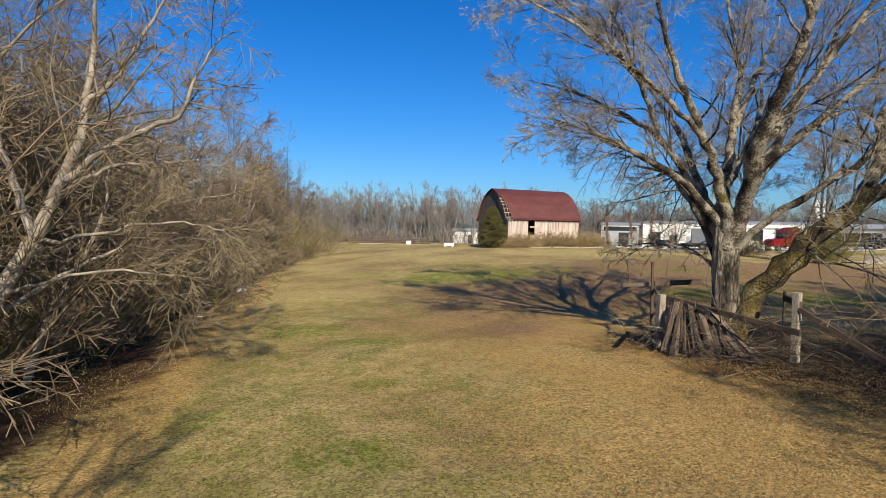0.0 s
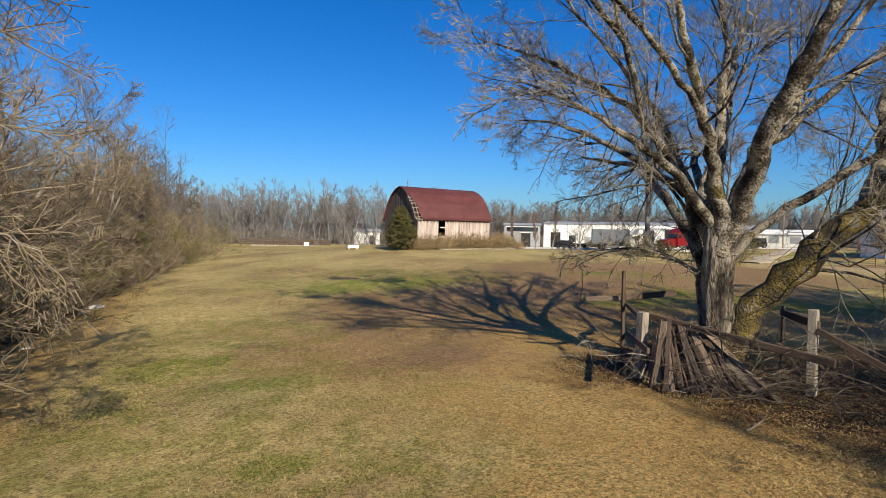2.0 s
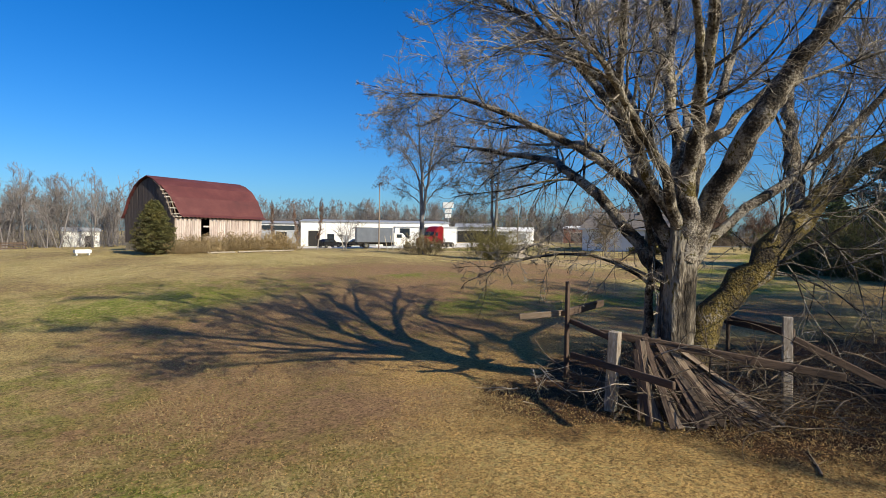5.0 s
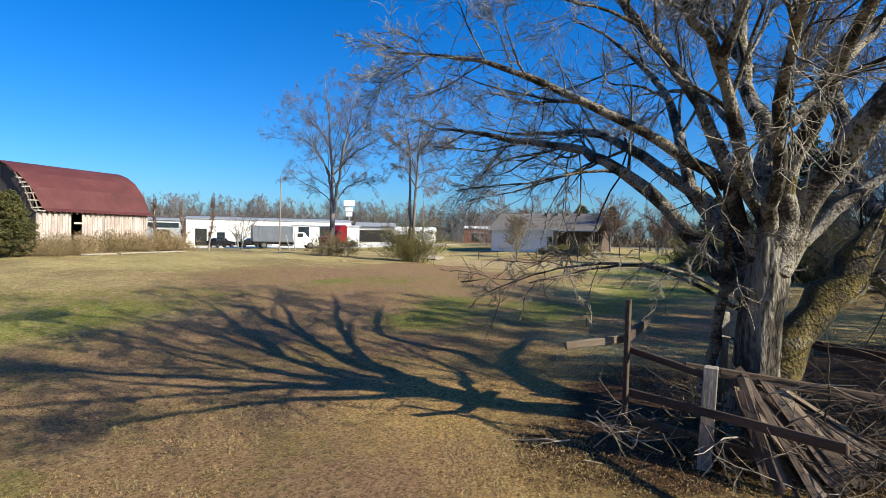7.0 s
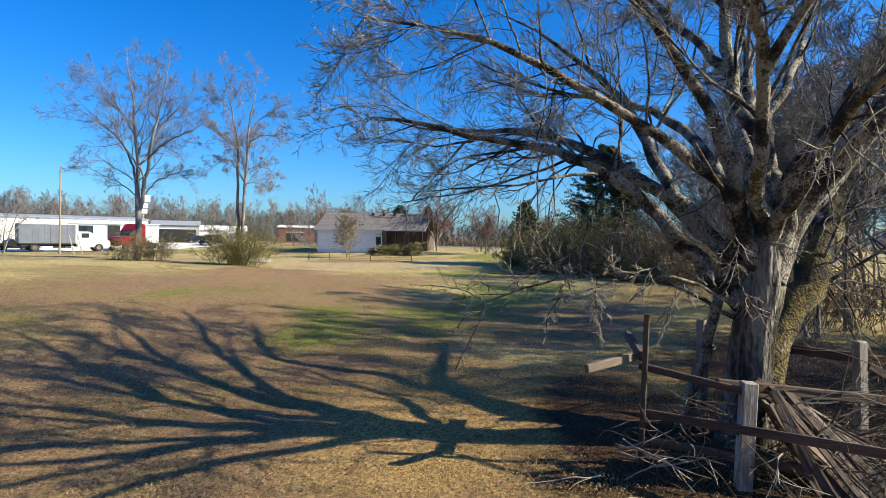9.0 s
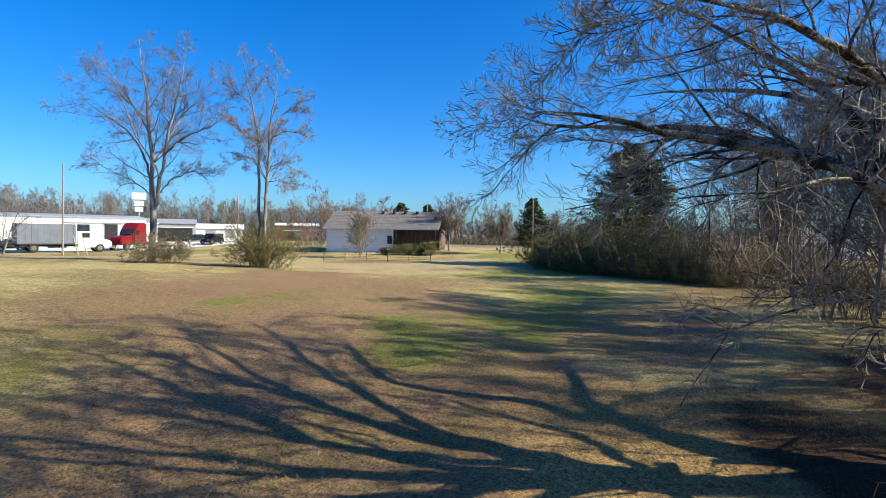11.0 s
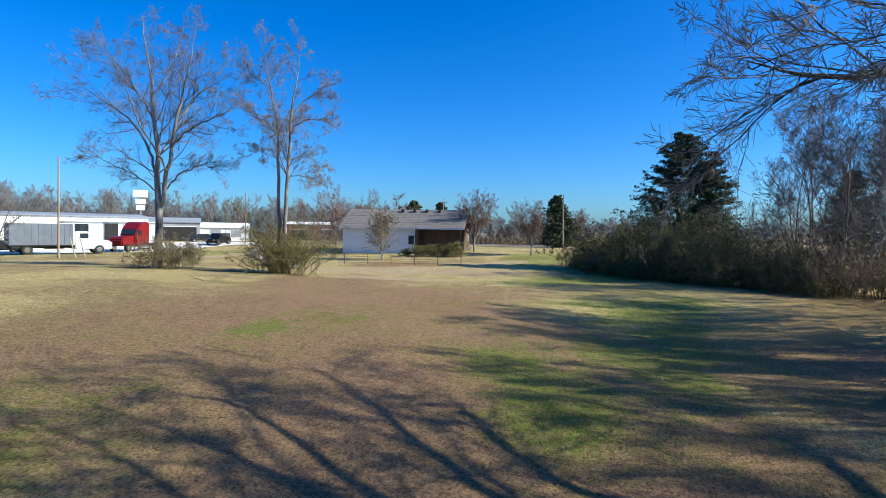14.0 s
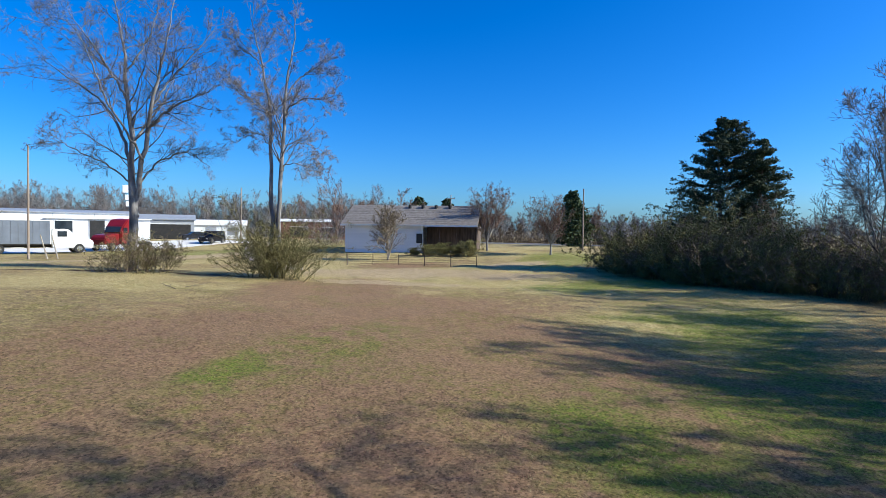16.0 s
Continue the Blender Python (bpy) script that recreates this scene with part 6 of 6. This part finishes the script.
# gravel yard and drive, laid just over the ground
def flat_strip(name, centre, wide, mat, label, lift=0.03):
    pts = np.array(centre, float)
    fine = []
    for a, b in zip(pts[:-1], pts[1:]):
        k = max(2, int(np.linalg.norm(b - a) / 1.5))
        fine += [a + (b - a) * i / k for i in range(k)]
    fine = np.array(fine + [pts[-1]])
    t = np.gradient(fine, axis=0)
    t /= np.linalg.norm(t, axis=1, keepdims=True)
    nrm = np.column_stack([-t[:, 1], t[:, 0]])
    rng = np.random.default_rng(1)
    cols = np.linspace(-0.5, 0.5, 9)
    grid = fine[:, None] + nrm[:, None] * (cols[None, :, None] * wide) + rng.normal(0, 0.08, (len(fine), 9, 1)) * nrm[:, None]
    Z = height(grid[..., 0], grid[..., 1]) + lift + 0.07
    Z[:, 0] -= 0.2
    Z[:, -1] -= 0.2
    idx = np.arange(grid.shape[0] * 9).reshape(-1, 9)
    F = np.stack([idx[:-1, :-1], idx[1:, :-1], idx[1:, 1:], idx[:-1, 1:]], -1).reshape(-1, 4)
    ob = mesh_part(name, fast_mesh(name, np.concatenate([grid, Z[..., None]], -1).reshape(-1, 3), F), mat, smooth=True)
    tagged(ob, label, "road", kind="structure")


flat_strip("gravel_yard", [(20, 112), (44, 101), (60, 96), (82, 92)], 16, GRAVEL, "pale gravel yard where lorries are parked")
flat_strip("driveway", [(82, 86), (66, 78), (52, 66), (46, 58), (40, 53.6)], 2.6, DIRT, "pale dirt drive leading off the gravel yard", 0.05)
flat_strip("road", [(105, -30), (104, 20), (104, 60), (108, 84), (124, 120)], 7, ASPHALT, "grey road passing beyond the house")


# ---- poles ----
def pole(x, y, tall, r, label, arm=0.0):
    ob = thing("utility_pole", x, y, None, 20, label, "pole", "utility poles")
    bm = bmesh.new()
    rod(bm, (0, 0, -0.2), (0.12, 0, tall), r, r * 0.65, 10)
    part("shaft", bm, POLEWOOD, ob)
    if arm:
        part("crossarm", boxes(((0.1, 0, tall - 0.7), (0.1, arm, 0.12))), POLEWOOD, ob)
        for y0 in (-0.45, 0, 0.45):
            bm = bmesh.new()
            rod(bm, (0.1, y0 * arm, tall - 0.64), (0.1, y0 * arm, tall - 0.45), 0.05, 0.03, 8)
            part("insulator", bm, GLASS, ob)
    return ob


pole(38.24, 78.96, 9.7, 0.11, "pale bare wooden utility pole by the lawn's edge")
pole(73.85, 86.93, 8.2, 0.12, "slim wooden utility pole on the gravel yard")
pole(76.47, 37.08, 7.6, 0.11, "slim utility pole beside the yard lawn")
pole(99.01, 62.64, 8.5, 0.12, "roadside utility pole with a crossarm", 1.4)


def leaning_stake(x, y, turn):
    ob = thing("leaning_stake", x, y, None, turn, "pale wooden stake leaning beside the utility pole", "stake", "stakes by the pole")
    bm = bmesh.new()
    rod(bm, (0, 0, -0.1), (0.55, 0.1, 2.1), 0.06, 0.05, 6)
    part("shaft", bm, PALETWIG, ob)


leaning_stake(38.62, 77.07, 110)
leaning_stake(39.11, 76.47, 100)


def pylon_sign(x, y):
    ob = thing("pylon_sign", x, y, None, -45, "tall sign post with stacked white panels", "sign")
    bm = bmesh.new()
    rod(bm, (0, 0, -0.2), (0, 0, 8.2), 0.16, 0.14, 10)
    part("post", bm, GREYMETAL, ob)
    for z, w, hh in ((8.6, 2.4, 1.3), (7.2, 1.6, 0.9), (6.1, 1.4, 0.9)):
        part("panel", boxes(((0, -0.1, z), (w, 0.3, hh), (0, 0, 0), 0.03)), WHITE, ob)


pylon_sign(76.3, 112.26)


# ---- house ----
def house():
    turn = -78.2
    root = thing("house", 63.42, 62.81, 1.75, turn, "single-storey white house with a grey shingle roof and dark porch", "house")
    Lh, D, E, H = 15.2, 8.0, 3.25, 5.6
    t = 0.2
    solid = 9.3
    part("wall", boxes(((solid / 2, t / 2, E / 2), (solid, t, E))), SIDING, root, "white board siding in shade")
    for i in range(13):
        part("siding_board", boxes(((solid / 2, -0.012, 0.45 + i * 0.22), (solid, 0.024, 0.2), (4, 0, 0))), SIDING, root)
    part("wall", boxes(((t / 2, D / 2, E / 2), (t, D - 2 * t, E))), SIDING, root)
    part("wall", boxes(((Lh - t / 2, (D + 2.7) / 2, E / 2), (t, D - 2.7 - t, E))), DARKWOOD, root)
    part("wall", boxes(((Lh / 2, D - t / 2, E / 2), (Lh, t, E))), SIDING, root)
    part("porch_wall", boxes((((solid + Lh) / 2, 2.6, E / 2), (Lh - solid, t, E))), DARKWOOD, root, "dark wooden wall behind the porch")
    part("porch_floor", boxes((((solid + Lh) / 2, 1.25, 0.15), (Lh - solid - 0.3, 2.5, 0.3))), GRAVEL, root)
    for x in (11.2, 13.1, 15.0):
        part("porch_post", boxes(((x, 0.12, E / 2), (0.1, 0.1, E))), DARKWOOD, root)
    w = part("window", boxes(((8.9, -0.05, 1.75), (0.7, 0.06, 1.1))), GLASS, root)
    part("frame", boxes(((8.9, -0.06, 2.35), (0.9, 0.07, 0.09)), ((8.9, -0.06, 1.15), (0.9, 0.07, 0.09)), ((8.5, -0.06, 1.75), (0.09, 0.07, 1.2)), ((9.3, -0.06, 1.75), (0.09, 0.07, 1.2))), WHITE, w)
    d = part("door", boxes(((5.5, -0.04, 1.1), (0.95, 0.05, 2.1))), WHITE, root)
    part("door_handle", boxes(((5.85, -0.09, 1.05), (0.1, 0.05, 0.05))), CHROME, d)
    bm = bmesh.new()
    prism(bm, [(-0.5, E - 0.12), (D / 2, H - 0.12), (D + 0.5, E - 0.12), (D + 0.5, E + 0.02), (D / 2, H + 0.02), (-0.5, E + 0.02)], Lh + 0.8, pose(Lh / 2, 0, 0, 0, 0, 90))
    roof = part("roof", bm, SHINGLE, root, "weathered grey shingle roof")
    for i in range(11):
        y = -0.5 + i * 0.42
        z = E + 0.02 + (H - E) * (y + 0.5) / (D / 2 + 0.5)
        part("shingle_course", boxes(((Lh / 2, y + 0.2, z + 0.115), (Lh + 0.8, 0.42, 0.018), (29, 0, 0))), SHINGLE, roof)
    part("fascia", boxes(((Lh / 2, -0.52, E - 0.05), (Lh + 0.8, 0.04, 0.18))), WHITE, root)
    for x in (7.0, 8.6, 10.2, 11.9):
        bm = bmesh.new()
        rod(bm, (x, D / 2 - 0.5, H - 0.3), (x, D / 2 - 0.5, H + 0.12), 0.2, 0.2, 10)
        part("roof_vent", bm, DARK, roof)


house()
yard_shrub = shrub("yard_shrub", 98, 1.3, 1.4, BRUSH, 40, "low dark evergreen shrub before the porch", HEDGELEAF, 4000, (62.18, 51.68), "shrubs before the house", 0.08, thin=0.012, depth=(6, 4, 0))
for x, y, sz in ((62.58, 50.13, 1.1), (63.18, 48.79, 0.9), (62.08, 53.23, 0.7), (63.58, 47.44, 1.3)):
    place(yard_shrub, x, y, x * 41, sz)


# ---- yard fence, yard trees ----
def yard_fence():
    root = thing("wire_fence", 46.0, 51.0, None, 0, "low dark wire fence with thin posts before the house", "fence")
    z0 = hz(46, 51)
    a, b = Vector((50.0, 54.6)), Vector((53.8, 43.6))
    n = 5
    tops = []
    for i in range(n + 1):
        p = a.lerp(b, i / n)
        z = hz(*p) - z0
        bm = bmesh.new()
        rod(bm, (p.x - 46, p.y - 51, z - 0.1), (p.x - 46, p.y - 51, z + 1.0), 0.035 if i % 3 else 0.06, None, 6)
        part("post", bm, DARKWOOD, root)
        tops.append(Vector((p.x - 46, p.y - 51, z)))
    for k in range(5):
        bm = bmesh.new()
        for p, q in zip(tops[:-1], tops[1:]):
            rod(bm, p + Vector((0, 0, 0.12 + 0.2 * k)), q + Vector((0, 0, 0.12 + 0.2 * k)), 0.011, None, 4)
        part("wire", bm, DARKWOOD, root)


yard_fence()
pear = forked_tree("pear_tree", 91, 8.4, 1.5, 26, 0.66, 0.13, (12, 6, 4, 2), 0.0065, (69.76, 47.3), "egg-shaped leafless pear tree in the yard", "yard pear trees", angle=(16, 38), low=0.2, twig=REDTWIG, reach=(0.16, 0.3))
place(pear, 67.84, 39.5, 140, 0.86)
place(pear, 98.24, 38.38, 30, 0.85)
column = bare_tree("young_pear", 96, 7.6, 1, (0.16, 0.22), (34, 7, 5, 0), GREYBARK, REDTWIG, label="narrow upright leafless young tree by the yard", group="young trees by the yard", at=(27.34, 90.76), low=0.14, thin=0.013, up=0.3, angle=(18, 36), shade=0.5)
place(column, 32.56, 95.14, 90, 0.92)
place(column, 32.02, 86.14, 200, 1.03)
place(pear, 81.12, 70.01, 60, 0.9)
small = bare_tree("small_tree", 92, 5.0, 4, (0.5, 0.75), (14, 9, 6, 0), GREYBARK, GREYTWIG, label="small bare spreading tree before the white wall", at=(57.61, 54.3), low=0.15, thin=0.01)
young = bare_tree("small_tree", 93, 6.5, 3, (0.4, 0.6), (9, 6, 4, 0), GREYBARK, FARTWIG, label="pale young leafless tree on the lawn's edge", at=(35.29, 83.74), low=0.2, thin=0.011)
evergreen("pine_tree", 94, 8.8, 3.6, CEDAR, 9000, 0.4, (95.99, 41.04), "dark green pine beyond the road", "distant pines")
evergreen("pine_tree", 97, 9.6, 3.0, CEDAR, 8000, 0.4, (123.69, 72.64), "dark rounded pine far behind the house", "distant pines")
evergreen("pine_tree", 95, 9.2, 4.0, CEDAR, 9000, 0.4, (112.24, 74.41), "dark green pine behind the house roof", "distant pines")
for x, y, s in ((76, 66, 1.5), (80, 71, 1.7), (73, 70, 1.4), (86, 66, 1.5), (84, 78, 1.6), (90, 58, 1.3), (100, 36, 1.3), (108, 33, 1.4)):
    place(far_bush, x, y, x * 17, s)


# ---- small white things on the far lawn ----
def white_trough(x, y):
    ob = thing("white_trough", x, y, None, 10, "small white wooden trough standing on the lawn", "trough")
    part("side", boxes(((0, -0.22, 0.3), (1.05, 0.05, 0.26))), WHITE, ob)
    part("side", boxes(((0, 0.22, 0.3), (1.05, 0.05, 0.26))), WHITE, ob)
    part("end", boxes(((-0.5, 0, 0.3), (0.05, 0.4, 0.26))), WHITE, ob)
    part("end", boxes(((0.5, 0, 0.3), (0.05, 0.4, 0.26))), WHITE, ob)
    part("floor_board", boxes(((0, 0, 0.19), (0.98, 0.42, 0.04))), WHITE, ob)
    for xx in (-0.4, 0.4):
        part("leg", boxes(((xx, 0, 0.08), (0.07, 0.4, 0.16))), WHITE, ob)


white_trough(0.74, 57.58)


# ---- fallen leaves and straw on the lawn ----
def scatter():
    rng = np.random.default_rng(77)

    def spots(n, litter):
        """Places on the lawn, thicker where the camera's ground is near and where leaves gather."""
        x, y = rng.uniform(-11, 26, n * 3), rng.uniform(3, 42, n * 3)
        near = np.exp(-(((x - 4) / 12) ** 2 + ((y - 18) / 13) ** 2))
        if litter:
            near = near * (0.16 + np.exp(-(((x - 6) / 6.5) ** 2 + ((y - 13) / 6.5) ** 2)))
            near = near * (1 - 0.6 * np.exp(-(((x - 12) / 4.5) ** 2 + ((y - 12.5) / 3.2) ** 2)))
            near = near * (1 - 0.8 * np.exp(-(((x - 7.5) / 3.5) ** 2 + ((y - 17.5) / 2.5) ** 2)))
        keep = rng.uniform(0, 1, n * 3) < near
        return x[keep][:n], y[keep][:n]

    x, y = spots(620000, True)
    pos = np.column_stack([x, y, height(x, y) + 0.012 + 0.014 * rng.random(len(x))])
    ob = mesh_part("leaf_litter", fast_mesh("leaf_litter", *flakes(rng, pos, 0.023, 0.22)), LEAF)
    tagged(ob, "curled tan and brown leaves fallen over the lawn", "leaves", kind="stuff")
    x, y = spots(200000, False)
    n = len(x)
    base = np.column_stack([x, y, height(x, y) - 0.01])
    d = np.column_stack([rng.normal(0, 1.2, (n, 2)), np.ones(n)])
    d /= np.linalg.norm(d, axis=1, keepdims=True)
    s = np.column_stack([rng.normal(size=(n, 2)), np.zeros(n)])
    s /= np.linalg.norm(s, axis=1, keepdims=True)
    L = rng.uniform(0.035, 0.085, n)[:, None]
    V = np.stack([base - s * 0.0055, base + s * 0.0055, base + d * L], 1).reshape(-1, 3)
    ob = mesh_part("grass", fast_mesh("grass", V, np.arange(3 * n).reshape(n, 3)), BLADE)
    tagged(ob, "short straw-coloured winter grass blades", "grass", kind="stuff")


scatter()


# ---- undergrowth under the left wood ----
def undergrowth():
    rng = np.random.default_rng(78)
    n = 26000
    y = 6 + 66 * rng.random(n) ** 1.5
    edge = -11.6 - 0.055 * (y - 12) - 0.02 * np.maximum(y - 40, 0)
    x = edge - np.abs(rng.normal(0, 2.6, n))
    z = np.abs(rng.normal(0, 0.75, n)) * np.clip((edge - x) / 1.2, 0.15, 1.3)
    p = np.column_stack([x, y, height(x, y) + z])
    d = np.column_stack([rng.normal(0, 1, (n, 2)), rng.normal(0.5, 0.5, n)])
    P, R = wander(rng, p, d, rng.uniform(0.5, 1.5, n), np.full(n, 0.007), np.full(n, 0.004), 2, 0.1, 0.0)
    ob = mesh_part("undergrowth", fast_mesh("undergrowth", *tubes(P, R, 3)), REDTWIG)
    tagged(ob, "dense brown briars and dead stalks under the trees", "undergrowth", kind="stuff")


undergrowth()


def tangle():
    """Long arching canes and crossing boughs along the wood's edge."""
    rng = np.random.default_rng(79)
    n = 2600
    y = 7 + 60 * rng.random(n) ** 1.6
    edge = -12.2 - 0.055 * (y - 12) - 0.02 * np.maximum(y - 40, 0)
    x = edge - np.abs(rng.normal(0, 2.2, n))
    z = rng.uniform(0.1, 1.0, n) ** 1.3 * np.clip(1.2 + (edge - x) * 2.2, 1.2, 7.5)
    p = np.column_stack([x, y, height(x, y) + z])
    d = np.column_stack([rng.normal(0.25, 1, n), rng.normal(0, 1, n), rng.normal(0.15, 0.35, n)])
    P, R = wander(rng, p, d, rng.uniform(1.2, 3.4, n), rng.uniform(0.008, 0.024, n), np.full(n, 0.005), 6, 0.16, -0.03)
    P1, R1 = sprout(rng, P, R, 6, (0.15, 1), (25, 70), (0.25, 0.55), 0.6, 3, 0.14, 0.0, 0.005)
    P2, R2 = sprout(rng, P1, R1, 3, (0.15, 1), (25, 70), (0.35, 0.7), 0.7, 2, 0.14, 0.0, 0.0045)
    ob = mesh_part("briar_tangle", fast_mesh("briar_tangle", *joined([tubes(P, R, 4), slivers(P1, R1), slivers(P2, R2)])), GREYTWIG)
    tagged(ob, "tangled tan canes and crossing boughs at the wood's edge", "undergrowth", kind="stuff")


tangle()


# ---- far fence, timber edging and scraps ----
def far_fence():
    root = thing("board_fence", -18.2, 111.5, None, 5, "low dark board fence before the far wood", "fence")
    for i in range(12):
        part("post", boxes(((i * 1.45, 0, 0.6), (0.12, 0.12, 1.4))), DARKWOOD, root)
    for z in (0.35, 0.75, 1.12):
        part("board", boxes(((8.0, -0.08, z), (16.2, 0.04, 0.22))), DARKWOOD, root)
    edge = thing("timber_edging", -16.0, 109.6, None, 5, "row of pale timbers lying on the far lawn", "timber")
    for i, (x, n) in enumerate(((0, 4.6), (5.2, 3.8), (9.6, 2.2))):
        part("timber", boxes(((x + n / 2, 0.1 * i, 0.1), (n, 0.25, 0.22), (0, 0, 1.5 * i), 0.03)), WHITEPOST, edge)
    bin_ = thing("white_box", -6.4, 110.5, None, 0, "small white box beside the far fence", "box")
    part("body", boxes(((0, 0, 0.35), (0.9, 0.6, 0.7), (0, 0, 0), 0.03)), WHITE, bin_)
    part("lid", boxes(((0, 0, 0.73), (0.98, 0.68, 0.07), (0, 0, 0), 0.02)), WHITE, bin_)


far_fence()


def scrap(x, y, size, mat, label):
    rng = np.random.default_rng(int(abs(x * 100)))
    ob = thing("litter", x, y, None, 30, label, "litter")
    bm = bmesh.new()
    bmesh.ops.create_icosphere(bm, subdivisions=2, radius=size)
    for v in bm.verts:
        v.co = Vector((v.co.x * 1.4, v.co.y, abs(v.co.z) * 0.55)) * rng.uniform(0.75, 1.2)
    part("body", bm, mat, ob)


scrap(-11.59, 32.0, 0.28, WHITE, "crumpled pale litter at the edge of the thicket")
scrap(-10.66, 24.3, 0.1, WHITE, "small pale scrap among fallen leaves")


def fallen_branch(x, y, turn, length, label, seed):
    rng = np.random.default_rng(seed)
    ob = thing("fallen_branch", x, y, hz(x, y) + 0.03, turn, label, "branch", "sticks on the lawn")
    P, R = wander(rng, np.array([[0, 0, 0.0]]), np.array([[1.0, 0, 0.02]]), np.array([length]), np.array([0.022]), np.array([0.006]), 9, 0.08, 0)
    P[:, :, 2] = np.abs(P[:, :, 2]) * 0.3
    P1, R1 = sprout(rng, P, R, 7, (0.2, 1), (25, 60), (0.2, 0.5), 0.6, 4, 0.12, 0.0, 0.004)
    P1[:, :, 2] = np.abs(P1[:, :, 2]) * 0.6
    mesh_part("stick", fast_mesh("stick", *joined([tubes(P, R, 6), tubes(P1, R1, 4)])), GREYTWIG, ob)


fallen_branch(6.2, 12.1, 20, 0.9, "pale stick lying on the leafy lawn", 1)
fallen_branch(2.6, 10.4, -35, 0.8, "thin broken stick lying on dry grass", 2)
fallen_branch(10.6, 12.2, 5, 1.3, "bleached branch lying in brown leaves", 3)
fallen_branch(25.2, 48.8, 70, 2.0, "dead branch lying at the lawn's far edge", 4)
fallen_branch(26.2, 49.2, 10, 1.8, "dead forked branch lying on the lawn", 5)
